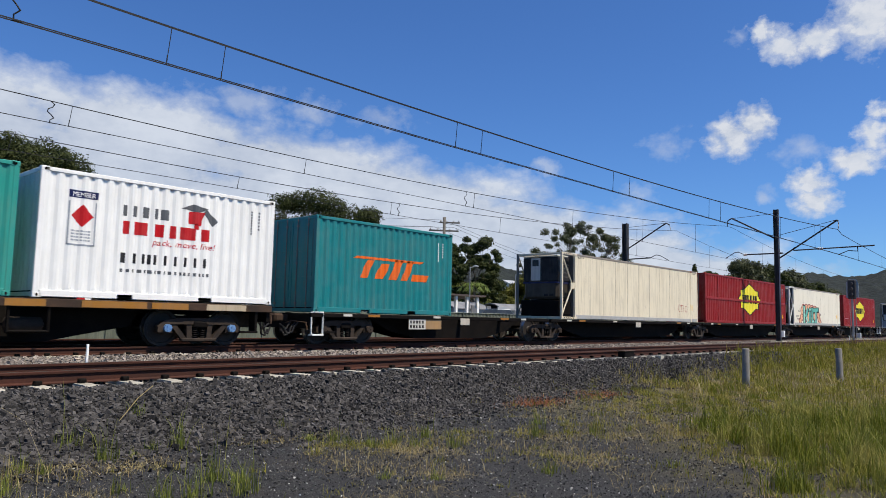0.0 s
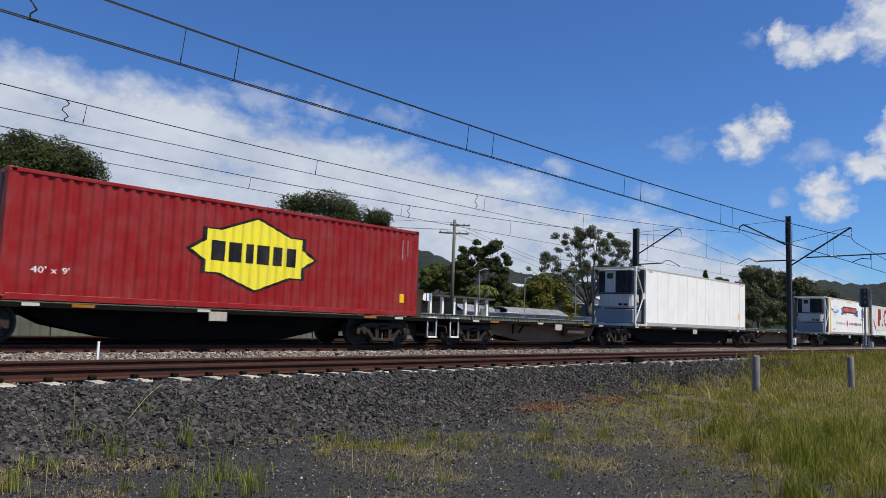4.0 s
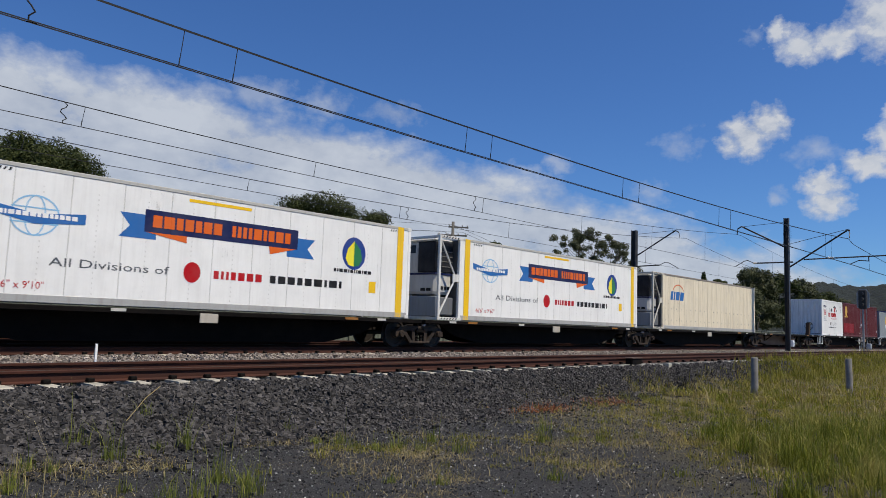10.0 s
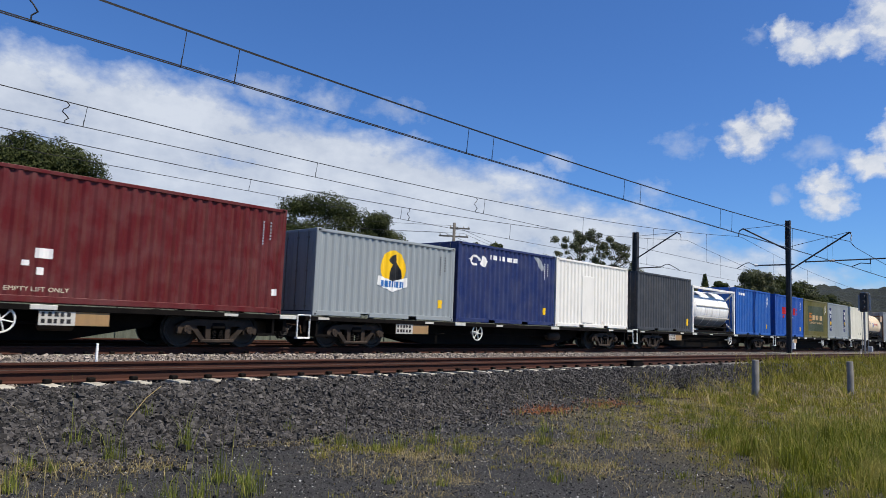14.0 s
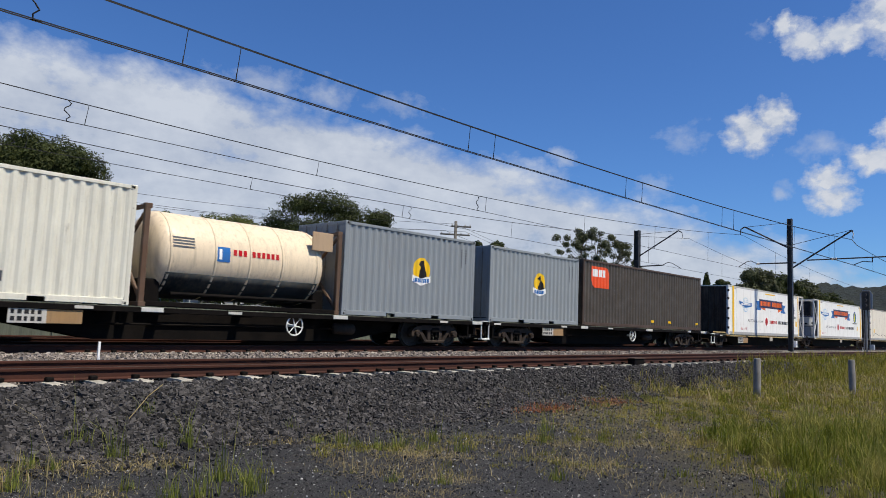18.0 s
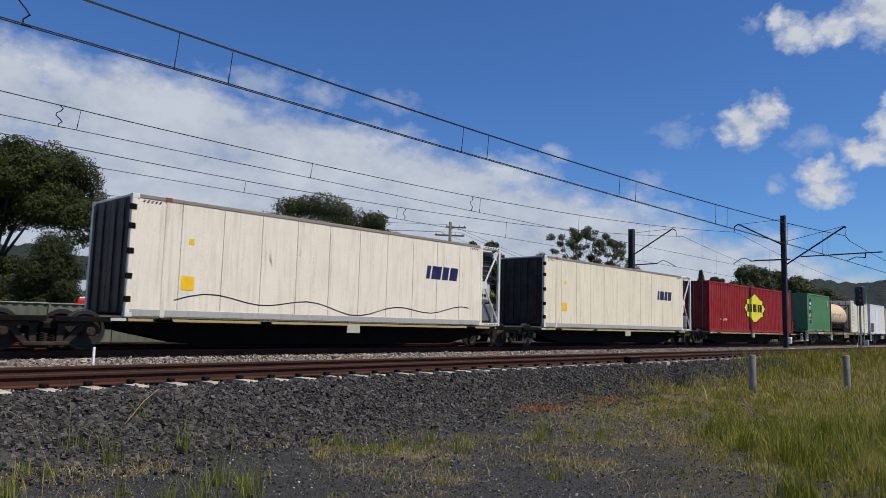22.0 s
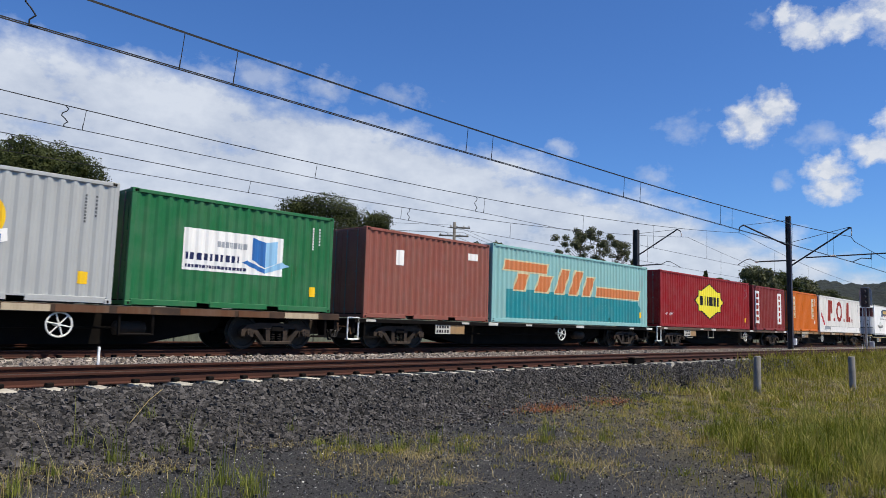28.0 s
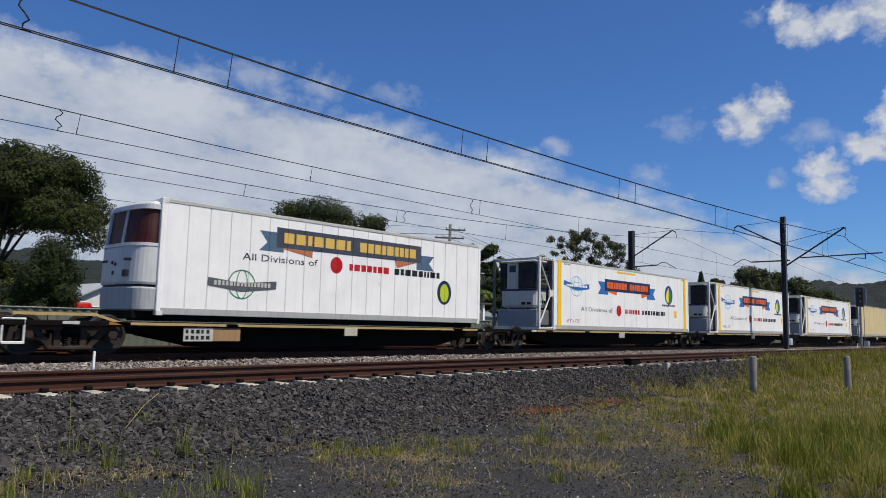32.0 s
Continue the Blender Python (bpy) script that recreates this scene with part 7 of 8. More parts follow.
for yy, zz, wd, ht in ((-0.85, 1.32, 0.26, 0.06), (-0.8, 0.92, 0.26, 0.17), (-0.2, 1.2, 0.08, 0.08), (-0.02, 1.24, 0.08, 0.08), (-0.1, 0.98, 0.1, 0.1), (0.35, 1.3, 0.3, 0.06)):
    part("slot", Geo().box(-0.625 if abs(yy) < 0.7 else -0.6, -0.4, yy, yy + wd, zz, zz + ht, 0.01), BLACK, nose)
part("lower_case", Geo().loft([rounded(z, o, w_) for z, o, w_ in ((0.1, 0.55, 1.1), (0.14, 0.6, 1.16), (0.64, 0.62, 1.17), (0.68, 0.6, 1.15))]), paint("a9adb0", 0.45, 0.15), ob, "grey lower housing")
part("joint", Geo().loft([rounded(z, 0.56, 1.12) for z in (0.66, 0.76)]), BLACK, nose)
part("skirt", Geo().box(-0.5, 0.05, -1.0, 1.0, -0.1, 0.12, 0.03), STEEL_DARK, ob)
for s_, u_ in ((356.95, 0.0), (373.95, 0.0), (391.0, 0.0)):
    ob, sg = reefer(s_, 14.17, 2.97, 0.80, "f0efea", RIB, "left", dirt=0.12, rust=0.0, yellow=True)
    ribbon_livery(sg, u_)
reefer(408.0, 14.17, 2.9, 0.80, "d8c28a", "tan refrigerated container near the rear", "left", dirt=0.2, rust=0.05)

# ---- overhead wires and masts ----
def sag(x, low, at, k):
    return low + k * (x - at) ** 2


def swept(fn, x0, x1, r, y=0.0, n=60):
    """A thin wire whose height is fn(x)."""
    rings = []
    for i in range(n + 1):
        x = x0 + (x1 - x0) * i / n
        z = fn(x)
        rings.append([(x, y + r * math.cos(a), z + r * math.sin(a)) for a in (0, 2.094, 4.189)])
    return Geo().loft(rings)


SPAN = 73.0


def hung(low, at, k):
    return lambda x: sag(((x - 48.2 + SPAN) % SPAN) + 48.2 - SPAN, low, at, k)


def wire_run(y, mess, cont, drops, curly, twin, label):
    run = thing("overhead_line", label, "overhead wire")
    part("messenger_wire", swept(mess, -60, 260, 0.023 if twin else 0.014, y, 320), WIRE, run)
    for off in ((-0.035, 0.035) if twin else (0.0,)):
        part("contact_wire", swept(cont, -60, 260, 0.0125 if twin else 0.011, y + off, 160), WIRE, run)
    for x in drops:
        part("dropper", Geo().tube((x, y, mess(x)), (x - 0.06, y, cont(x)), 0.0075, 4).tube((x - 0.06, y, cont(x)), (x - 0.05, y, cont(x) + 0.16), 0.011, 4), WIRE, run)
    for x in curly:
        pts = [(x + 0.08 * math.sin(i * 1.3) * (0 < i < 7), y, mess(x) + (cont(x) - mess(x)) * i / 8) for i in range(9)]
        part("feed_link", Geo().path(pts + [(x + 0.12, y, cont(x))], 0.012, 5), WIRE, run)
    return run


near_m, near_c = hung(5.66, 10.0, 0.000777), lambda x: 5.02 + 0.24 * min(max((x - 12) / 36, 0), 1)
trn_m, trn_c = hung(5.75, 12.0, 0.00133), lambda x: 5.28
far_m, far_c = hung(5.67, 12.5, 0.0014), lambda x: 5.25
wire_run(NEAR_Y - 0.05, near_m, near_c, [-3.2, -2.1, 5.48, 6.5, 12.87, 13.85, 20.6, 21.7, 28.4, 29.6, 36.2, 37.3, 43.2, 44.3, 53, 60, 67, 75], [3.1], True, "twin contact wire and carrier above the near track")
wire_run(TRAIN_Y, trn_m, trn_c, [-1.5, 6.35, 13.33, 21.6, 28.9, 36.0, 43.0, 55, 63, 71], [5.87, 21.05], False, "contact wire and carrier above the freight train")
wire_run(FAR_Y, far_m, far_c, [-2, 6.22, 13.4, 20.8, 28.4, 36, 43, 55, 63], [5.8, 21.2], False, "contact wire and carrier above the far track")


def i_beam(z0, z1, w, d):
    a, b, t = w / 2, d / 2, 0.013
    prof = [(-a, -b), (a, -b), (a, -b + 0.03), (t, -b + 0.03), (t, b - 0.03), (a, b - 0.03), (a, b), (-a, b), (-a, b - 0.03), (-t, b - 0.03), (-t, -b + 0.03), (-a, -b + 0.03)]
    return Geo().loft([[(x, y, z) for x, y in prof] for z in (z0, z1)])


mast = thing("catenary_mast", "dark steel mast with cantilevers over two tracks", "railway mast", pose(48.2, 15.0, 0))
part("column", i_beam(-0.35, 8.35, 0.26, 0.28), MAST_STEEL, mast)
part("edge_strip", Geo().box(-0.16, -0.152, -0.2, -0.14, -0.2, 8.0), GALV, mast, "pale strip along one edge")
part("foundation", Geo().box(-0.4, 0.4, -0.4, 0.4, -0.5, -0.12, 0.03), CONCRETE, mast)
part("cantilever", Geo().tube((0, -0.1, 5.15), (0, -3.55, 7.38), 0.05, 8).tube((0, -3.55, 7.38), (0, -3.6, 7.3), 0.05, 8), MAST_STEEL, mast)
part("cantilever_stay", Geo().tube((0, -0.1, 6.65), (0, -3.5, 7.4), 0.016, 6), MAST_STEEL, mast)
part("hanger", Geo().path([(0, -3.58, 7.35), (0.04, -3.62, 7.15), (-0.03, -3.6, 7.0), (0.03, -3.6, 6.85)], 0.025, 6), INSUL, mast)
bar = part("registration_bar", Geo().tube((0, -1.0, 5.64), (0, -5.5, 5.72), 0.04, 8), MAST_STEEL, mast)
part("insulator", Geo().lathe([(-0.16, 0.04), (-0.12, 0.09), (-0.06, 0.05), (0, 0.09), (0.06, 0.05), (0.12, 0.09), (0.16, 0.04)], (0, -2.55, 5.67), "y", 10), INSUL, bar)
part("registration_arm", Geo().path([(0, -4.6, 5.68), (0, -4.6, 5.42), (0, -4.1, 5.48), (0, -3.6, 5.27)], 0.025, 6), MAST_STEEL, mast)
part("cantilever", Geo().tube((0, 0.15, 6.5), (0, 2.85, 8.0), 0.05, 8).tube((0, 2.85, 8.0), (0, 3.1, 7.85), 0.04, 8).tube((0, 3.1, 7.85), (0, 3.14, 7.48), 0.03, 8), MAST_STEEL, mast)
part("cantilever_stay", Geo().tube((0, 0.15, 8.1), (0, 2.8, 7.98), 0.014, 6), MAST_STEEL, mast)
bar = part("registration_bar", Geo().tube((0, -0.35, 5.5), (0, 2.05, 5.5), 0.045, 8), MAST_STEEL, mast)
part("insulator", Geo().lathe([(-0.12, 0.04), (-0.06, 0.09), (0, 0.05), (0.06, 0.09), (0.12, 0.04)], (0, 2.0, 5.5), "y", 10), INSUL, bar)
part("registration_arm", Geo().path([(0, 2.05, 5.5), (0, 2.45, 5.7), (0, 2.7, 5.66), (0, 3.25, 5.33)], 0.025, 6), MAST_STEEL, mast)
part("control_box", Geo().box(-0.12, 0.12, -0.34, -0.17, 0.15, 0.55, 0.02), WHITE, mast, "small white box at the foot")

mast = thing("catenary_mast", "dark steel mast beyond the tracks with one cantilever", "railway mast", pose(48.0, 25.6, 0))
part("column", i_beam(-0.35, 8.2, 0.36, 0.36), MAST_STEEL, mast)
part("cantilever", Geo().tube((0, -0.1, 6.25), (0, -3.2, 8.0), 0.05, 8).tube((0, -3.2, 8.0), (0, -3.45, 7.85), 0.04, 8), MAST_STEEL, mast)
part("cantilever_stay", Geo().tube((0, -0.1, 7.9), (0, -3.2, 8.0), 0.014, 6), MAST_STEEL, mast)
part("hanger", Geo().path([(0, -3.45, 7.85), (0.03, -3.5, 7.6), (0, -3.5, 7.45)], 0.025, 6), INSUL, mast)
part("registration_bar", Geo().tube((0, -0.1, 5.52), (0, -2.0, 5.56), 0.045, 8), MAST_STEEL, mast)
part("registration_arm", Geo().path([(0, -2.0, 5.56), (0, -2.4, 5.75), (0, -2.7, 5.7), (0, -3.4, 5.3)], 0.025, 6), MAST_STEEL, mast)

# ---- signal, posts and markers ----
sig = thing("railway_signal", "dark colour-light signal head on a grey post", "railway signal", pose(60.8, 13.6, -0.2))
part("post", Geo().tube((0, 0, 0), (0, 0, 3.6), 0.075, 10), GALV, sig)
hd = part("head", Geo().box(-0.1, 0.12, -0.28, 0.28, 3.2, 4.65, 0.06), MAST_STEEL, sig)
part("backboard", Geo().prism([(-0.42, 3.3), (0.42, 3.3), (0.42, 4.4), (0.25, 4.7), (-0.25, 4.7), (-0.42, 4.4)], -0.02, 0.02), PALEGREY, sig, "pale edged backboard", at=pose(0.13, 0, 0, 0, 0, 90))
for z in (3.55, 3.95, 4.35):
    l = part("lens", Geo().lathe([(-0.02, 0.1), (0.02, 0.1)], (-0.1, 0, z), "x", 12), BLACK, hd)
    part("hood", Geo().lathe([(-0.3, 0.11), (0.0, 0.12), (0.0, 0.11), (-0.28, 0.1)], (-0.1, 0, z), "x", 12), MAST_STEEL, hd)
part("ladder", Geo().tube((0.15, -0.2, 0), (0.15, -0.2, 3.4), 0.02, 6).tube((0.15, 0.2, 0), (0.15, 0.2, 3.4), 0.02, 6), GALV, sig)
part("cabinet", Geo().box(-0.15, 0.15, -0.5, -0.2, 0.25, 0.65, 0.03), PALEGREY, sig)
for x, y, h, tilt in ((19.7, 7.0, 1.0, 0.8), (23.8, 5.72, 1.03, -0.6)):
    z = float(ground_z(x, y))
    p = thing("marker_post", "weathered grey round timber post standing in grass", "post", pose(x, y, z - 0.2, tilt, 0, 0), "verge posts")
    part("shaft", Geo().lathe([(0.0, 0.095), (0.4, 0.095), (h + 0.17, 0.09), (h + 0.2, 0.075)], (0, 0, 0), "z", 16), rough_stuff("grey_timber", (0.27, 0.255, 0.235, 1), (0.16, 0.15, 0.135, 1), 3.0, 0.9, 0.5, 0.01), p, "", True)
for x, y in ((5.67, 14.5), (13.95, 24.0), (29.5, 24.0), (64.0, 14.6)):
    p = thing("trackside_marker", "short white marker peg in the ballast", "marker", pose(x, y, -0.22), "white marker pegs")
    part("peg", Geo().box(-0.022, 0.022, -0.022, 0.022, 0.0, 0.42, 0.006), WHITE, p)

# ---- fence ----
FENCE = rough_stuff("grey_green_sheet", (0.145, 0.16, 0.125, 1), (0.095, 0.105, 0.082, 1), 1.0, 0.7, 0.1, 0.003, per_object=0.1)
FENCE_TOP = rough_stuff("weathered_fence_capping", (0.33, 0.36, 0.32, 1), (0.22, 0.245, 0.21, 1), 0.8, 0.7, 0.1, 0.003)
fence = thing("boundary_fence", "pale grey-green ribbed sheet fence with a weathered top rail", "fence", pose(0, 29.0, 0))
g = Geo()
n = 14
g.v = [(2.4 * i / (2 * n), (0.0 if i % 4 in (0, 1) else 0.03), z) for z in (-0.28, 1.24) for i in range(2 * n + 1)]
g.f = [(i, i + 1, 2 * n + 2 + i, 2 * n + 1 + i) for i in range(2 * n)]
PANEL = g.mesh("panel", FENCE)
FPOST = Geo().box(-0.035, 0.035, -0.04, 0.04, -0.4, 1.27, 0.006).mesh("post", FENCE)
FRAIL = Geo().box(0.0, 2.4, -0.035, 0.035, 1.23, 1.27, 0.006).mesh("top_rail", FENCE_TOP)
for i in range(-3, 50):
    dz = 0.12 if 13 > 2.4 * i > 7 else 0.0
    for nm, me in (("panel", PANEL), ("post", FPOST), ("top_rail", FRAIL)):
        part(nm, me, None, fence, at=pose(2.4 * i, 0, -dz * 0.3))

# ---- trees ----
LEAF_DARK = leaf_mat("dark_tree_leaves", (0.026, 0.038, 0.01, 1), (0.066, 0.076, 0.019, 1), 0.2)
LEAF_MID = leaf_mat("green_tree_leaves", (0.045, 0.065, 0.012, 1), (0.13, 0.14, 0.03, 1), 0.25)
LEAF_GUM = leaf_mat("grey_green_gum_leaves", (0.05, 0.06, 0.026, 1), (0.115, 0.12, 0.06, 1), 0.2)
LEAF_OLIVE = leaf_mat("olive_tree_leaves", (0.07, 0.075, 0.01, 1), (0.17, 0.16, 0.03, 1), 0.25)
LEAF_FINE = leaf_mat("fine_needle_leaves", (0.02, 0.03, 0.009, 1), (0.045, 0.055, 0.018, 1), 0.15)


def leaf_cloud(lobes, count, size, seed, hollow=0.25, narrow=0.5):
    """Small leaf sprays spread through the shells of several lobes (x, y, z, rx, ry, rz)."""
    r = np.random.default_rng(seed)
    lb = np.array(lobes)
    vol = np.cbrt(lb[:, 3] * lb[:, 4] * lb[:, 5]) ** 2
    k = r.choice(len(lb), count, p=vol / vol.sum())
    d = r.normal(0, 1, (count, 3))
    d /= np.linalg.norm(d, axis=1)[:, None]
    clump = np.sin(d[:, 0] * 5 + k * 1.7) * np.sin(d[:, 1] * 6 + k) * np.sin(d[:, 2] * 5 + k * 0.6)
    rad = (hollow + (1 - hollow) * r.uniform(0, 1, count) ** 0.45) * (1 + 0.34 * clump)
    c = lb[k, :3] + d * rad[:, None] * lb[k, 3:6]
    # blades face outwards from their clump and a little upwards
    nrm = d + np.array([0, 0, 0.35]) + r.normal(0, 0.5, (count, 3))
    nrm /= np.linalg.norm(nrm, axis=1)[:, None]
    a = np.cross(nrm, r.normal(0, 1, (count, 3)))
    a /= np.linalg.norm(a, axis=1)[:, None] + 1e-9
    b = np.cross(nrm, a)
    s = (size * r.uniform(0.6, 1.5, count))[:, None]
    v = np.stack([c - a * s, c + b * s * narrow - a * s * 0.1, c + a * s, c - b * s * narrow + a * s * 0.15], 1).reshape(-1, 3)
    f = np.arange(count * 4).reshape(-1, 4)
    return v, f


def tree(x, y, lobes, label, leaf, count, size, seed, trunk=0.3, stems=1, hollow=0.25, narrow=0.5, category="tree"):
    """Tapered trunk, limbs to every lobe, and a crown of leaf sprays. Lobes are relative to the trunk's foot."""
    rnd = random.Random(seed)
    z = float(ground_z(x, y)) - 0.1
    ob = thing("tree", label, category, pose(x, y, z), "trees behind the railway")
    low = min(l[2] - l[5] for l in lobes)
    fork = max(1.0, low * 0.75)
    g = Geo()
    for st in range(stems):
        ox, oy = rnd.uniform(-0.4, 0.4) * (stems > 1), rnd.uniform(-0.4, 0.4) * (stems > 1)
        bend = (rnd.uniform(-0.3, 0.3), rnd.uniform(-0.3, 0.3))
        g.tube((ox, oy, 0), (ox + bend[0] * 0.5, oy + bend[1] * 0.5, fork * 0.5), trunk, 9, trunk * 0.85)
        g.tube((ox + bend[0] * 0.5, oy + bend[1] * 0.5, fork * 0.5), (bend[0], bend[1], fork), trunk * 0.85, 9, trunk * 0.7)
    tr = part("trunk", g, BARK, ob, "", True)
    p0 = Vector((0, 0, fork * 0.95))
    mains = []
    for l in sorted(lobes, key=lambda q: rnd.random())[:max(5, len(lobes) // 8)]:  # main limbs, the other clumps hang on them
        lg = Geo()
        p2 = Vector((l[0], l[1], l[2]))
        p1 = p0.lerp(p2, 0.45) + Vector((rnd.uniform(-0.4, 0.4), rnd.uniform(-0.4, 0.4), 0.1 * (p2 - p0).length))
        lg.tube(p0, p1, trunk * 0.34, 7, trunk * 0.22)
        lg.tube(p1, p2, trunk * 0.22, 7, trunk * 0.08)
        mains.append((lg, p1, p2))
    for l in lobes:
        q = Vector((l[0], l[1], l[2]))
        lg, p1, p2 = min(mains, key=lambda k: (k[1].lerp(k[2], 0.5) - q).length)
        lg.tube(p1.lerp(p2, rnd.uniform(0.2, 0.9)), q, trunk * 0.1, 5, trunk * 0.03)
    for lg, p1, p2 in mains:
        part("limb", lg, BARK, tr)
    v, f = leaf_cloud(lobes, count, size, seed, hollow, narrow)
    ob2 = new("crown", raw_mesh("crown", v, f, leaf))
    ob2.parent = ob
    return ob


def dome_lobes(seed, n, w, d, base, top, r0, r1, flat=0.65, skew=0.0, bluff=3.4):
    """Lobes that fill a dome from base to top, w and d its half widths."""
    rnd = random.Random(seed)
    out = []
    for i in range(n):
        a, q = rnd.uniform(0, 6.283), math.sqrt(rnd.uniform(0, 1))
        rr = rnd.uniform(r0, r1)
        u, v_ = q * math.cos(a), q * math.sin(a)
        roof = base + (top - base) * math.sqrt(max(0.1, 1 - q ** bluff))
        z = roof - rr * flat - (rnd.uniform(0, 1) ** 1.6) * max(0, roof - base - rr) * 0.8
        out.append((u * (w - rr * 0.7) + skew * (z - base), v_ * (d - rr * 0.7), max(z, base + rr * flat * 0.3), rr, rr, rr * flat))
    return out


tree(11.9, 45, dome_lobes(1, 80, 5.7, 5, 4.9, 10.9, 0.85, 1.4, 0.62, 0.0, 6.0) + [(3.2, -1.5, 9.75, 1.3, 1.3, 0.8), (4.2, -0.5, 9.3, 1.1, 1.1, 0.85), (4.8, 0.3, 8.5, 1.05, 1.05, 0.8), (5.1, -1.0, 7.6, 1.0, 1.0, 0.75), (1.8, -2.0, 10.0, 1.3, 1.3, 0.75)], "large dark-leaved spreading tree beyond the fence", LEAF_DARK, 140000, 0.07, 1, 0.3, 3, 0.45)
tree(11.7, 36, dome_lobes(2, 26, 1.75, 1.5, 0.2, 5.3, 0.5, 0.8, 1.2), "feathery dark she-oak beside the fence", LEAF_FINE, 44000, 0.1, 2, 0.12, 3, 0.2, 0.16)
for i, (x, y, w, h) in enumerate(((7.6, 40, 2.6, 4.8), (10.6, 42, 2.6, 5.4), (13.5, 43, 1.5, 3.6), (9.0, 47, 4.0, 6.6))):
    tree(x, y, dome_lobes(60 + i, 18, w, 1.8, 0.3, h, 0.6, 1.0, 0.9), "dense dark shrub behind the fence", LEAF_DARK, 16000, 0.085, 60 + i, 0.1, 3, 0.35, 0.4, "shrub")
tree(24.9, 52, dome_lobes(3, 34, 3.9, 3.0, 4.6, 8.9, 0.7, 1.15, 0.55), "wide green tree with an open crown", LEAF_MID, 46000, 0.085, 3, 0.2, 3, 0.4)
tree(29.4, 50, dome_lobes(4, 56, 6.2, 4.5, 0.8, 9.1, 0.9, 1.5, 0.6, 0.0, 4.0), "broad green shade tree with layered branches", LEAF_MID, 90000, 0.075, 4, 0.3, 2, 0.45)
tree(33.9, 45, dome_lobes(5, 96, 6.8, 4.8, 0.8, 11.2, 1.0, 1.6, 0.66, 0.0, 3.4), "tall rounded dark green tree behind the line", LEAF_DARK, 150000, 0.072, 5, 0.42, 1, 0.45)
tree(40.2, 45.5, dome_lobes(6, 40, 3.0, 2.8, 0.8, 10.6, 0.8, 1.2, 0.75, 0.0, 5.0), "smaller rounded dark green tree", LEAF_DARK, 64000, 0.072, 6, 0.25, 1, 0.45)
tree(26.5, 34, dome_lobes(7, 16, 1.9, 1.5, 0.2, 3.6, 0.5, 0.7, 1.0), "dark feathery bush growing at the fence", LEAF_FINE, 20000, 0.1, 7, 0.08, 3, 0.2, 0.16, "bush")
tree(71.2, 60, dome_lobes(8, 80, 5.6, 4, 2.2, 12.6, 0.5, 0.95, 0.7), "dark gum tree with an open crown", LEAF_DARK, 34000, 0.14, 8, 0.3, 3, 0.35)
tree(97.5, 60, dome_lobes(9, 150, 15.5, 6, 6.0, 18.0, 0.45, 0.95, 0.8, 0.12, 2.2), "tall straggly gum tree with grey-green leaves", LEAF_GUM, 30000, 0.13, 9, 0.42, 4, 0.2)
tree(83.0, 58, dome_lobes(10, 40, 7.6, 4, 0.6, 8.6, 1.0, 1.6, 0.7), "bushy yellow-green tree beside the gum", LEAF_OLIVE, 30000, 0.16, 10, 0.3, 2, 0.4)
tree(60.0, 74, dome_lobes(11, 34, 10, 5, 0.6, 7.4, 1.2, 1.9, 0.7), "low green trees behind the station", LEAF_DARK, 30000, 0.17, 11, 0.3, 3, 0.4)
for i, (x, y, h, w) in enumerate(((84, 96, 11.0, 9), (98, 92, 13.0, 8), (91, 110, 13.5, 8), (115, 96, 11.0, 10), (60, 100, 9.0, 10))):
    tree(x, y, dome_lobes(80 + i, 36, w, 5, 0.3, h, w * 0.13, w * 0.2, 0.75), "rounded green trees on the slope behind the station", LEAF_MID if i % 2 else LEAF_DARK, 22000, 0.22, 80 + i, 0.3, 3, 0.4)
for i, (x, y, h, w) in enumerate(((205, 72, 17.0, 13), (228, 72, 17.5, 12), (252, 74, 17.0, 13), (282, 76, 15.5, 15), (320, 80, 15.0, 18), (170, 78, 7.5, 10), (150, 75, 6.5, 9), (132, 70, 6.0, 8), (187, 80, 9.0, 8))):
    tree(x, y, dome_lobes(20 + i, 56, w * 1.15, 5, h * 0.1, h * 1.2, w * 0.12, w * 0.2, 0.75), "dark green bushland tree in the distance", LEAF_DARK if i % 2 else LEAF_GUM, 22000, 0.3, 20 + i, 0.4, 2)
rl = [(rd * math.cos(2.4 * i), rd * math.sin(2.4 * i), 5.0 + 0.55 * i, 3.9 * (1 - i / 34), 3.9 * (1 - i / 34), 0.8) for i in range(30) for rd in (0.5 * (1 - i / 30),)]
tree(235.7, 100, rl, "tall tapering pine above the far roofs", LEAF_DARK, 16000, 0.3, 40, 0.3, 1, 0.2)
for i, (x, y, h, w) in enumerate(((196, 100, 14.5, 10), (212, 102, 15.5, 10), (228, 100, 16.5, 10), (250, 101, 20.5, 6), (180, 98, 12.0, 9))):
    tree(x, y, dome_lobes(90 + i, 40, w, 5, 0.3 if i != 3 else 10, h, w * 0.13, w * 0.2, 0.75), "dark green trees on the far rise behind the roofs", LEAF_DARK if i % 2 else LEAF_MID, 20000, 0.28, 90 + i, 0.3, 3, 0.4)
PALM = leaf_mat("palm_leaves", (0.07, 0.11, 0.02, 1), (0.14, 0.17, 0.04, 1), 0.25)
palm = thing("palm_tree", "slender palm with drooping fronds beside the station", "palm tree", pose(62.0, 52, -0.3))
part("trunk", Geo().tube((0, 0, 0), (0.1, 0, 5.2), 0.16, 9, 0.11), BARK, palm, "", True)
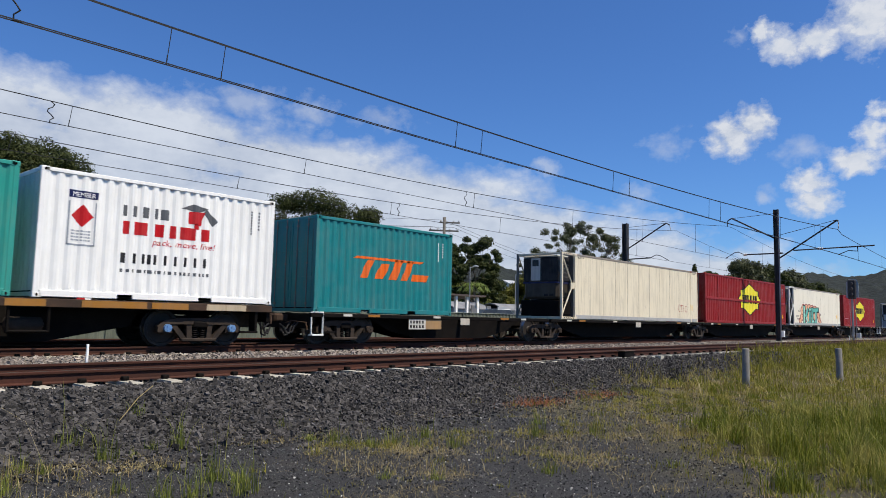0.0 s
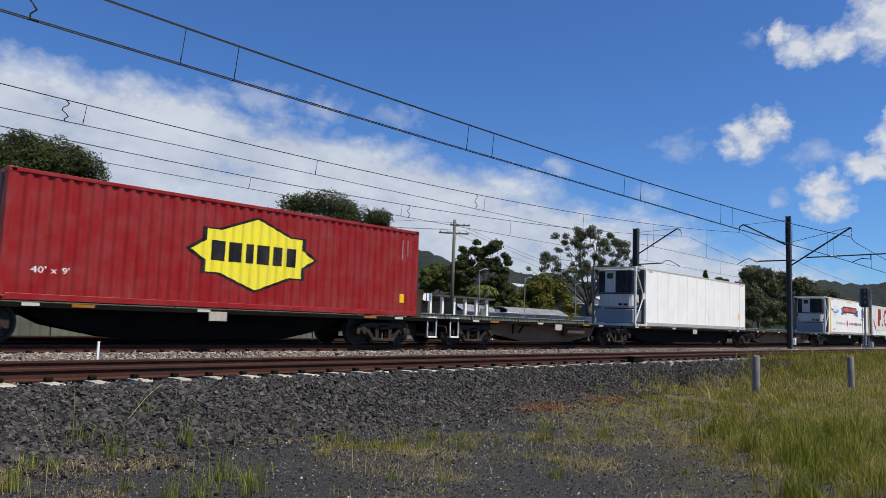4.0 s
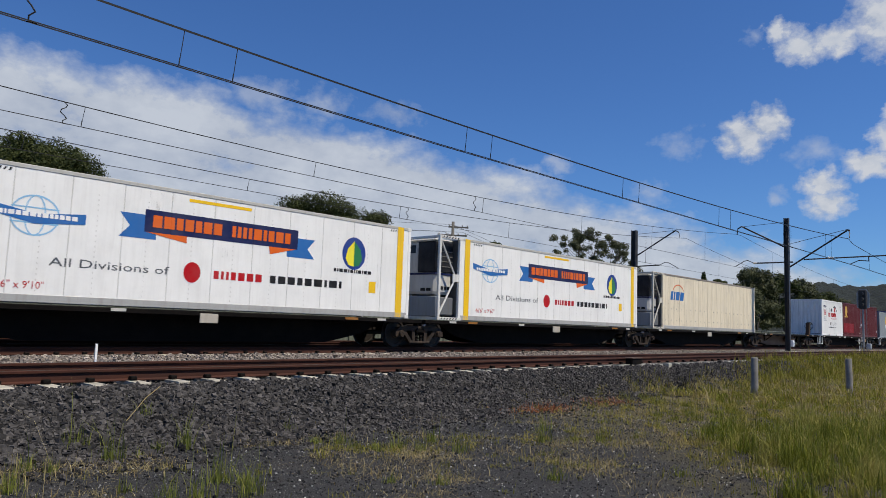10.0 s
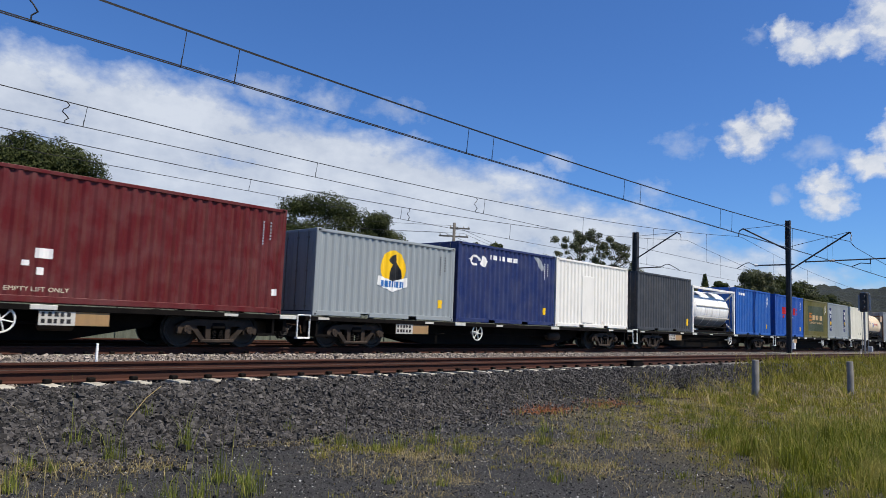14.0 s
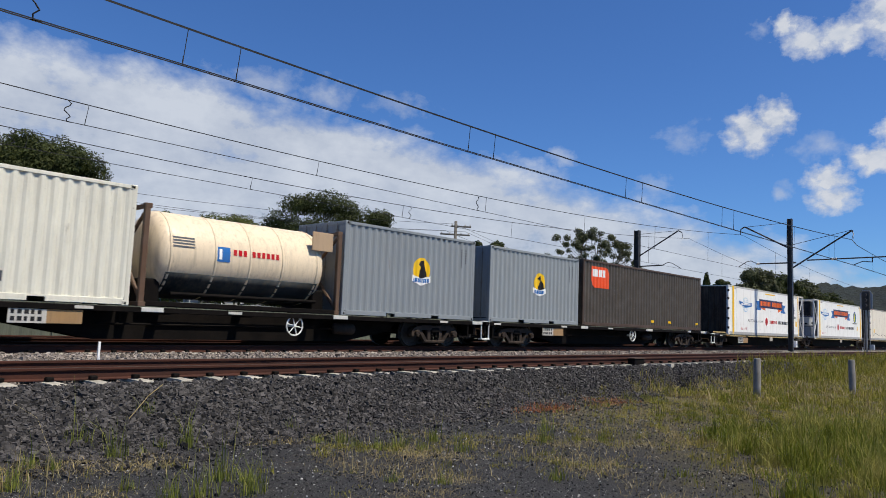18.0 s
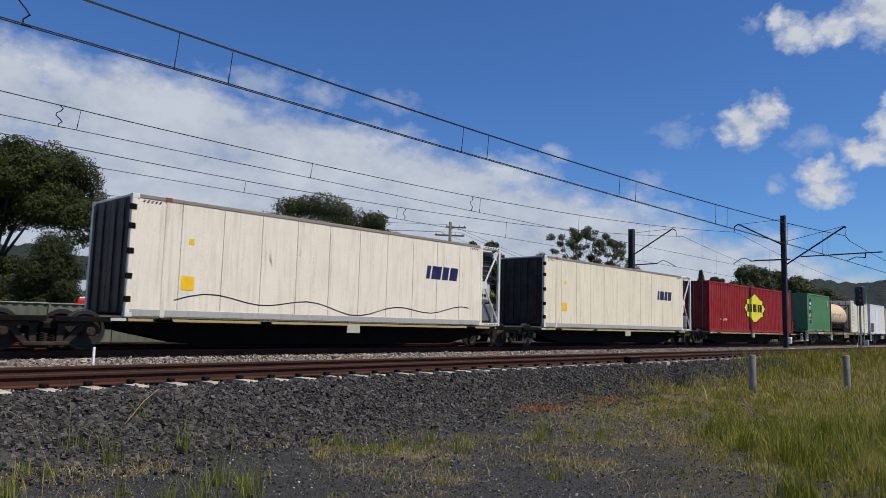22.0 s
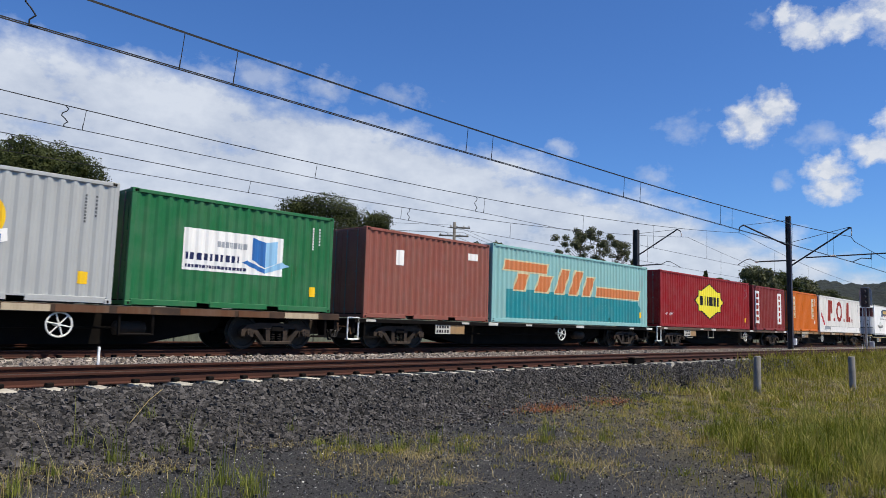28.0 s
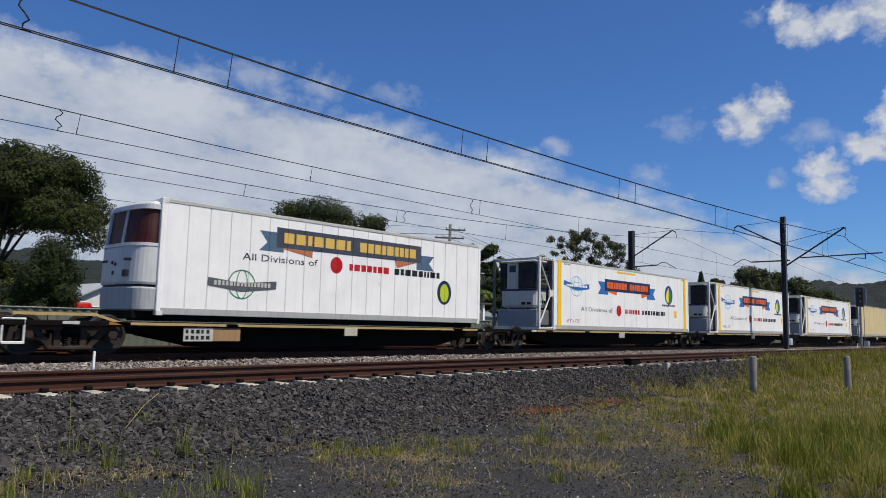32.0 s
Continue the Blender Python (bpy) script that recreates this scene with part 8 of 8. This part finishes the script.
for i in range(13):
    a = i * 2.4
    pts = [Vector((0.1 + math.cos(a) * u * 2.0, math.sin(a) * u * 2.0, 5.2 + 1.1 * u - 2.0 * u * u)) for u in (0, 0.25, 0.5, 0.75, 1.0)]
    g = Geo()
    side = Vector((-math.sin(a), math.cos(a), 0))
    for p, q in zip(pts, pts[1:]):
        for k in (-1, 1):
            for m in range(3):
                b0 = p.lerp(q, m / 3)
                g.face(b0, b0.lerp(q, 0.4), b0 + (q - p) * 0.5 + side * k * 0.42 - Vector((0, 0, 0.18)))
    part("frond", g, PALM, palm)

# ---- hills ----
HILL = rough_stuff("forested_hill", (0.01, 0.014, 0.012, 1), (0.02, 0.026, 0.019, 1), 0.03, 0.95, 1.0, 4.0, fine=0.2)
az = np.radians(np.linspace(-2, 100, 420))
dist = np.linspace(420, 980, 34)
A, D = np.meshgrid(az, dist)
deg = np.degrees(A)
crest = 4.0 + 1.5 * np.exp(-((deg - 45.6) / 2.6) ** 2) + 0.4 * np.exp(-((deg - 70) / 9) ** 2) + 0.35 * np.sin(deg * 0.35) + 0.18 * np.sin(deg * 1.3 + 1) - 0.9 * np.exp(-((deg - 23) / 6) ** 2)
rise = np.sin(np.clip((D - 420) / 430, 0, 1) * np.pi / 2)
hz = np.tan(np.radians(crest)) * 850 * rise - 5
wood = rng.uniform(0, 1, hz.shape) ** 1.5
wood = (wood + np.roll(wood, 1, 1) + np.roll(wood, 1, 0) + np.roll(wood, -1, 1)) / 4
hz += (wood * 7.0 + 1.5 * np.sin(deg * 2.3 + D * 0.03)) * rise
v = np.stack([D * np.cos(A), D * np.sin(A), hz], -1).reshape(-1, 3)
w_ = len(az)
i_ = (np.arange(len(dist) - 1)[:, None] * w_ + np.arange(w_ - 1)[None, :]).ravel()
tagged(new("hills", raw_mesh("hills", v, np.stack([i_, i_ + 1, i_ + 1 + w_, i_ + w_], -1), HILL)), "dark forested hills along the horizon", "hill", kind="structure")

# ---- houses and station ----
ROOF = rough_stuff("pale_metal_roof", (0.45, 0.47, 0.48, 1), (0.36, 0.37, 0.38, 1), 1.0, 0.55, 0.15, 0.004)
SHED_ROOF = rough_stuff("grey_shed_roof", (0.22, 0.225, 0.235, 1), (0.15, 0.155, 0.165, 1), 1.0, 0.7, 0.15, 0.004)
DARK_ROOF = rough_stuff("dark_tile_roof", (0.07, 0.055, 0.05, 1), (0.11, 0.085, 0.075, 1), 1.5, 0.85, 0.4, 0.02)
WALLW = rough_stuff("white_weatherboard", (0.75, 0.75, 0.73, 1), (0.62, 0.62, 0.6, 1), 0.6, 0.8, 0.1, 0.004)
WALLG = rough_stuff("grey_render", (0.35, 0.36, 0.37, 1), (0.28, 0.29, 0.3, 1), 0.6, 0.85, 0.2, 0.005)
GLASS = paint("2c333a", 0.1, 0.0, 0.12)


def gable_house(x0, x1, y0, y1, eave, ridge, wall, roof, label, windows=(), along="y"):
    """A gabled house; the ridge runs along y, so that the gable faces the railway, or along x."""
    h = thing("house", label, "house", pose(0, 0, -0.3))
    if along == "y":
        xm = (x0 + x1) / 2
        out = [(x0, 0), (x1, 0), (x1, eave), (xm, ridge), (x0, eave)]
        part("house_body", Geo().prism(out[::-1], y0, y1), wall, h)
        for xa, xb in ((x0 - 0.3, xm), (x1 + 0.3, xm)):
            za = eave - 0.3 * (ridge - eave) / (xm - x0)
            part("roof_slope", Geo().prism([(xa, za + 0.03), (xb, ridge + 0.03), (xb, ridge + 0.15), (xa, za + 0.15)], y0 - 0.35, y1 + 0.35), roof, h)
    else:
        ym = (y0 + y1) / 2
        part("house_body", Geo().loft([[(x, y0, 0), (x, y1, 0), (x, y1, eave), (x, ym, ridge), (x, y0, eave)] for x in (x0, x1)]), wall, h)
        for ya, yb in ((y0 - 0.4, ym), (y1 + 0.4, ym)):
            za = eave - 0.4 * (ridge - eave) / (ym - y0)
            part("roof_slope", Geo().loft([[(x, ya, za + 0.03), (x, yb, ridge + 0.03), (x, yb, ridge + 0.15), (x, ya, za + 0.15)] for x in (x0 - 0.4, x1 + 0.4)]), roof, h)
    for a, b, c, d in windows:
        wf = part("window", Geo().box(a, b, y0 - 0.05, y0 + 0.02, c, d, 0.01), WHITE, h)
        part("pane", Geo().box(a + 0.08, b - 0.08, y0 - 0.06, y0 - 0.045, c + 0.08, d - 0.08), GLASS, wf)
    return h


gable_house(25.2, 31.7, 70, 82, 2.9, 4.5, WALLW, ROOF, "white gabled house behind the fence", [(26.4, 27.6, 1.2, 2.3), (29.3, 30.5, 1.2, 2.3)])
gable_house(8.0, 14.5, 62, 72, 2.3, 3.3, WALLG, ROOF, "pale house among the trees", [(13.0, 14.0, 1.3, 2.4)], "x")
gable_house(33.0, 41.0, 62, 72, 3.1, 4.6, WALLG, DARK_ROOF, "brick house with a dark roof under the trees", [(34, 35.2, 1.2, 2.3), (37, 38.2, 1.2, 2.3)], "x")
gable_house(100, 131.5, 62, 78, 4.6, 5.2, rough_stuff("blue_grey_cladding", (0.15, 0.165, 0.19, 1), (0.11, 0.12, 0.14, 1), 0.4, 0.7, 0.1, 0.004), ROOF, "long blue-grey building with a low metal roof", [], "x")
gable_house(131.9, 147, 62, 74, 4.4, 5.3, WALLW, ROOF, "white building at the end of the grey one", [(133.5 + 4 * i, 135 + 4 * i, 1.8, 3.2) for i in range(3)], "x")
for i, (a, b) in enumerate(((148, 158), (165, 172), (182, 190), (140, 146))):
    gable_house(a * 1.05, b * 1.05, 95 + 4 * i, 108 + 4 * i, 6.0 + i, 8.5 + i, WALLW if i % 2 else WALLG, ROOF if i % 2 else DARK_ROOF, "distant house among trees on the rise", [(a * 1.05 + 1, a * 1.05 + 3, 3.2, 4.8)], "x")

stn = thing("station_shelter", "platform shelter with white posts and a dark roof", "station building", pose(1.3, 0, -0.4))
part("platform", Geo().box(34, 70, 41, 47, 0.0, 0.95, 0.03), CONCRETE, stn)
part("back_wall", Geo().box(37.5, 50, 46.2, 46.4, 0.95, 3.1), rough_stuff("shelter_wall", (0.16, 0.13, 0.12, 1), (0.24, 0.2, 0.18, 1), 0.8, 0.8, 0.2, 0.005), stn)
part("roof", Geo().loft([[(x, 42.0, 3.35), (x, 46.8, 3.1), (x, 46.8, 3.22), (x, 42.0, 3.5)] for x in (36.8, 50.6)]), DARK_ROOF, stn)
part("fascia", Geo().box(40.6, 42.0, 41.9, 41.98, 2.9, 3.55), WHITE, stn, "white sign board")
for i in range(9):
    part("post", Geo().box(37.6 + 1.5 * i, 37.85 + 1.5 * i, 42.2, 42.45, 0.95, 3.35, 0.01), WHITE, stn)
for a, b in ((50.9, 52.1), (53.2, 53.9), (55.0, 56.4)):
    part("advert_panel", Geo().box(a, b, 44.0, 44.1, 1.1, 2.6, 0.01), UNITGREY if b < 54 else PALEGREY, stn)
kiosk = thing("notice_stand", "white framed notice stand on the platform", "notice stand", pose(32.95, 40.0, 0.3))
for x in (0, 0.62):
    part("post", Geo().box(x, x + 0.1, -0.06, 0.06, -0.6, 3.2, 0.01), WHITE, kiosk)
part("board", Geo().box(0.1, 0.62, -0.03, 0.03, 0.8, 2.7, 0.01), WALLG, kiosk)


def parked_car(x, y, rz, code, label):
    c = thing("parked_car", label, "car", pose(x, y, -0.3, 0, 0, rz), "parked cars")
    body = paint(code, 0.05, 0.0, 0.2)
    part("body", Geo().prism([(-2.1, 0.35), (-2.15, 0.75), (-1.2, 0.9), (1.9, 0.9), (2.1, 0.7), (2.1, 0.35)], -0.85, 0.85), body, c)
    cab = part("cabin", Geo().loft([[(-1.3, -0.8, 0.88), (1.5, -0.8, 0.88), (1.5, 0.8, 0.88), (-1.3, 0.8, 0.88)], [(-0.6, -0.65, 1.45), (1.0, -0.65, 1.45), (1.0, 0.65, 1.45), (-0.6, 0.65, 1.45)]]), GLASS, c, "dark windows")
    part("roof", Geo().box(-0.62, 1.02, -0.67, 0.67, 1.44, 1.5, 0.02), body, cab)
    for wx in (-1.3, 1.25):
        for wy in (-0.8, 0.8):
            w = part("wheel", Geo().lathe([(-0.1, 0.2), (-0.1, 0.31), (0.1, 0.31), (0.1, 0.2)], (wx, wy, 0.32), "y", 16), BLACK, c)
            part("rim", Geo().lathe([(-0.11, 0.05), (-0.105, 0.2), (0.105, 0.2), (0.11, 0.05)], (wx, wy, 0.32), "y", 12), PALEGREY, w)
    return c


van = thing("red_van", "red delivery van parked behind the fence", "van", pose(19.7, 58, -0.3, 0, 0, 4))
part("body", Geo().box(-2.6, 2.2, -0.95, 0.95, 0.4, 2.35, 0.12), paint("c8141b", 0.05, 0.0, 0.25), van)
part("bonnet", Geo().prism([(2.1, 0.4), (3.1, 0.4), (3.1, 1.0), (2.1, 1.35)], -0.9, 0.9), paint("c8141b", 0.05, 0.0, 0.25), van)
part("roof", Geo().box(-2.5, 2.0, -0.9, 0.9, 2.33, 2.42, 0.03), WHITE, van)
part("windscreen", Geo().box(2.15, 2.24, -0.8, 0.8, 1.35, 2.1), GLASS, van)
for wx in (-1.7, 2.0):
    part("wheel", Geo().lathe([(-1.0, 0.1), (-1.0, 0.34), (1.0, 0.34), (1.0, 0.1)], (wx, 0, 0.34), "y", 16), BLACK, van)
for i, (x, y, c_) in enumerate(((46.5, 36.5, "d8dadb"), (52.5, 36.5, "c9ccd0"), (59.0, 37.0, "8f959c"), (66.0, 37.5, "dadcdc"))):
    car = parked_car(x, y, 4 * i, c_, "pale car parked behind the fence")
    car.location.z += 0.55
for i, (a, b, yy) in enumerate(((56.5, 62.5, 50), (65.0, 76.5, 50))):
    sh = thing("low_shed", "low shed with a pale curved metal roof", "shed", pose(0, 0, -0.3))
    n = 10
    part("roof", Geo().loft([[(x, yy + 4 * k / n, 2.35 + 0.75 * math.sin(math.pi * k / n)) for k in range(n + 1)] + [(x, yy + 4 - 4 * k / n, 2.25 + 0.75 * math.sin(math.pi * k / n)) for k in range(n + 1)] for x in (a, b)]), SHED_ROOF, sh)
    part("house_body", Geo().box(a + 0.2, b - 0.2, yy + 0.2, yy + 3.8, 0, 2.35), WALLG, sh)

# ---- poles ----
pole = thing("power_pole", "weathered timber power pole with two crossarms", "power pole", pose(43.7, 40, -0.4))
part("shaft", Geo().tube((0, 0, 0), (0.05, 0, 9.75), 0.17, 12, 0.12), WOOD, pole, "", True)
for z, w, o in ((9.3, 0.85, 0.5), (8.6, 1.25, 0.0)):
    arm = part("crossarm", Geo().box(o - w, o + w, -0.06, 0.06, z - 0.06, z + 0.06, 0.01), WOOD, pole, at=pose(0, 0, 0, 0, 0, -38))
    for k in (-0.9, -0.4, 0.4, 0.9):
        part("insulator", Geo().lathe([(0, 0.03), (0.04, 0.06), (0.1, 0.05), (0.14, 0.02)], (o + w * k, 0, z + 0.06), "z", 8), INSUL, arm)
lines = thing("power_lines", "thin power lines running past the pole", "power line")
for k, z in ((-0.85, 8.5), (0.85, 8.5), (0.0, 9.1)):
    part("wire", Geo().path([(43.7 + k * 0.8 - 62 * u / 8, 40 - k * 0.6 + 2.0 * u / 8, z - 1.6 * 4 * (u / 8) * (1 - u / 8)) for u in range(9)], 0.014, 4), WIRE, lines)
    part("wire", Geo().path([(43.7 + k * 0.8 + 90 * u / 8, 40 - k * 0.6 + 24.0 * u / 8, z - 1.8 * 4 * (u / 8) * (1 - u / 8)) for u in range(9)], 0.014, 4), WIRE, lines)
for x, y, h in ((20.6, 40, 4.1), (18.4, 62, 4.4), (16.9, 40, 2.9), (46.0, 39, 5.6), (60.5, 45, 6.0), (78.0, 50, 6.5), (39.5, 52, 4.2)):
    lp = thing("street_lamp", "pale slender lamp post with a short arm", "street lamp", pose(x, y, -0.3), "lamp posts behind the fence")
    part("post", Geo().tube((0, 0, 0), (0, 0, h), 0.055, 8, 0.04), WORN_WHITE if x < 25 else GALV, lp)
    part("arm", Geo().tube((0, 0, h - 0.1), (0.7, 0, h + 0.1), 0.03, 6), GALV, lp)
    part("head", Geo().box(0.55, 1.05, -0.1, 0.1, h + 0.06, h + 0.16, 0.02), PALEGREY, lp)


# ---- clouds: a thin shell of sky far beyond everything ----
def cloud_mat():
    """A bank of broken cloud that climbs to one side, and a few sharp-edged puffs in the blue."""
    m, t, s = nodes_of("cloud_backdrop")
    t.nodes.remove(s)
    uv = add(t, "ShaderNodeTexCoord").outputs["UV"]
    soft = noise_at(t, stretched(t, uv, 1.0, 1.7, 1.0), 0.13, 6, 0.52)
    fine = noise_at(t, stretched(t, uv, 1.0, 1.5, 1.0), 0.55, 8, 0.58)
    lump = noise_at(t, stretched(t, uv, 1.0, 1.3, 1.0), 0.75, 7, 0.6)

    def warped(scale, detail, amount):
        drift = add(t, "ShaderNodeTexNoise", Scale=scale, Detail=detail, Roughness=0.55)
        t.links.new(uv, drift.inputs["Vector"])
        centred = t.nodes.new("ShaderNodeVectorMath")
        centred.operation = "SUBTRACT"
        t.links.new(drift.outputs["Color"], centred.inputs[0])
        centred.inputs[1].default_value = (0.5, 0.5, 0.5)
        moved = t.nodes.new("ShaderNodeVectorMath")
        moved.operation = "MULTIPLY_ADD"
        t.links.new(centred.outputs[0], moved.inputs[0])
        moved.inputs[1].default_value = (amount, amount * 0.8, 0.0)
        t.links.new(uv, moved.inputs[2])
        return moved.outputs[0]

    def cover(specs, where):
        """One at the middle of the nearest blob, nought at its rim."""
        out = None
        for a, e, ra, re, amount in specs:
            mp = add(t, "ShaderNodeMapping")
            mp.inputs["Scale"].default_value = (1 / ra, 1 / re, 0)
            mp.inputs["Location"].default_value = (-a / ra, -e / re, 0)
            t.links.new(where, mp.inputs["Vector"])
            ln = t.nodes.new("ShaderNodeVectorMath")
            ln.operation = "LENGTH"
            t.links.new(mp.outputs[0], ln.inputs[0])
            v = maths(t, "MULTIPLY", maths(t, "SUBTRACT", 1.0, ln.outputs["Value"]), amount)
            out = v if out is None else maths(t, "MAXIMUM", out, v)
        return out

    sep = t.nodes.new("ShaderNodeSeparateXYZ")
    t.links.new(warped(0.3, 5.0, 3.4), sep.inputs[0])
    top = maths(t, "MULTIPLY", maths(t, "SINE", maths(t, "MULTIPLY", sep.outputs[0], radians(1.2))), 18.2)
    rise = maths(t, "MULTIPLY", maths(t, "SUBTRACT", top, sep.outputs[1]), 0.16)
    bank = maths(t, "ADD", maths(t, "MINIMUM", rise, 0.52), maths(t, "MULTIPLY", maths(t, "SUBTRACT", maths(t, "ADD", maths(t, "MULTIPLY", soft, 0.6), maths(t, "MULTIPLY", fine, 0.4)), 0.5), 1.5))
    bank = maths(t, "MULTIPLY", ramp(t, bank, -0.04, 0.4), 0.93)
    near = warped(1.0, 7.0, 2.0)
    sharp = ramp(t, maths(t, "ADD", cover(PUFFS, near), maths(t, "MULTIPLY", maths(t, "SUBTRACT", lump, 0.5), 1.0)), 0.2, 0.72)
    faint = maths(t, "MULTIPLY", ramp(t, maths(t, "ADD", cover(WISPS, warped(0.5, 6.0, 3.0)), maths(t, "MULTIPLY", maths(t, "SUBTRACT", lump, 0.5), 1.3)), 0.05, 0.8), 0.5)
    dens = maths(t, "MAXIMUM", maths(t, "MAXIMUM", bank, faint), maths(t, "MULTIPLY", sharp, 0.95))
    em = t.nodes.new("ShaderNodeEmission")
    grey = ramp(t, maths(t, "ADD", maths(t, "MULTIPLY", fine, 0.6), soft), 0.62, 1.0)
    shade = blend(t, grey, (0.47, 0.525, 0.63, 1), (0.64, 0.685, 0.76, 1))
    shade = blend(t, maths(t, "MULTIPLY", sharp, ramp(t, lump, 0.35, 0.6)), shade, (0.68, 0.705, 0.755, 1))
    t.links.new(shade, em.inputs["Color"])
    em.inputs["Strength"].default_value = 0.86
    tp = t.nodes.new("ShaderNodeBsdfTransparent")
    mx = t.nodes.new("ShaderNodeMixShader")
    t.links.new(dens, mx.inputs[0])
    t.links.new(tp.outputs[0], mx.inputs[1])
    t.links.new(em.outputs[0], mx.inputs[2])
    t.links.new(mx.outputs[0], t.nodes["Material Output"].inputs["Surface"])
    return m


# heading and height above the horizon in degrees, half widths, amount
PUFFS = [(10.6, 21.8, 3.6, 4.0, 1.0), (14.0, 20.7, 2.8, 1.7, 1.0), (16.2, 20.7, 2.4, 1.9, 1.0), (17.7, 21.8, 1.5, 1.3, 1.0), (20.0, 14.6, 2.9, 2.3, 1.0), (18.4, 15.4, 2.2, 2.1, 1.0),
         (14.9, 11.0, 2.2, 1.5, 1.0), (14.6, 9.6, 2.5, 1.6, 1.0), (11.8, 12.2, 3.0, 1.4, 1.0), (10.8, 13.9, 1.7, 1.8, 1.0), (10.4, 15.4, 1.1, 1.1, 0.9)]
WISPS = [(24.8, 14.5, 2.2, 1.4, 0.6), (15.2, 13.2, 2.2, 1.4, 0.7), (18.0, 10.2, 1.0, 0.8, 1.0), (58.4, 17.4, 3.6, 1.6, 1.0), (53.2, 17.1, 2.4, 1.3, 0.9), (47.5, 16.6, 3.2, 1.1, 0.6), (34.4, 13.0, 1.5, 0.9, 1.0), (19.5, 22.0, 0.8, 0.8, 0.5), (27.0, 10.6, 2.4, 1.2, 0.6)]
azs, els = np.linspace(-40, 150, 191), np.linspace(-5, 40, 46)
AZ, EL = np.meshgrid(np.radians(azs), np.radians(els))
v = 3600 * np.stack([np.cos(EL) * np.cos(AZ), np.cos(EL) * np.sin(AZ), np.sin(EL)], -1).reshape(-1, 3)
w_ = len(azs)
i_ = (np.arange(len(els) - 1)[:, None] * w_ + np.arange(w_ - 1)[None, :]).ravel()
cl = raw_mesh("clouds", v, np.stack([i_, i_ + 1, i_ + 1 + w_, i_ + w_], -1), cloud_mat())
uvl = cl.uv_layers.new(name="sky_degrees")
idx = np.empty(len(cl.loops), dtype=np.int32)
cl.loops.foreach_get("vertex_index", idx)
flat = np.stack([np.degrees(AZ).ravel(), np.degrees(EL).ravel()], -1)[idx]
uvl.data.foreach_set("uv", flat.astype(np.float32).ravel())
clouds = tagged(new("clouds", cl), "white fair-weather clouds drifting in a blue sky", "clouds", kind="structure")


# ---- what moves ----
def motions():
    stops = [0, 4, 8, 12, 16, 20, 24, 28, 32]
    for ob, s, z in MOVERS:
        walk(ob, [(t, pose(s - gone(t), TRAIN_Y, z)) for t in stops])
    # wheels turn while they pass near the camera
    steps = [i / FPS for i in range(32 * FPS + 1)]
    where = [gone(t) for t in steps]
    for w, ax, s in WHEELS:
        rows = [(t, pose(ax, 0, 0.465, 0, -math.degrees(g / 0.465) % 360, 0)) for t, g in zip(steps, where) if 3.0 < s - g < 36.0]
        if len(rows) < 2:
            continue
        if rows[0][0] > 0.05:
            rows.insert(0, (0.0, rows[0][1]))
        if rows[-1][0] < 31.95:
            rows.append((32.0, rows[-1][1]))
        walk(w, rows)
    # the clouds climb slowly as they come nearer
    far = radians(68)
    walk(clouds, [(t, Matrix.Rotation(radians(2.6 * (t - 13) / 32), 4, (math.sin(far), -math.cos(far), 0.0))) for t in (0, 8, 16, 24, 32)])


motions()
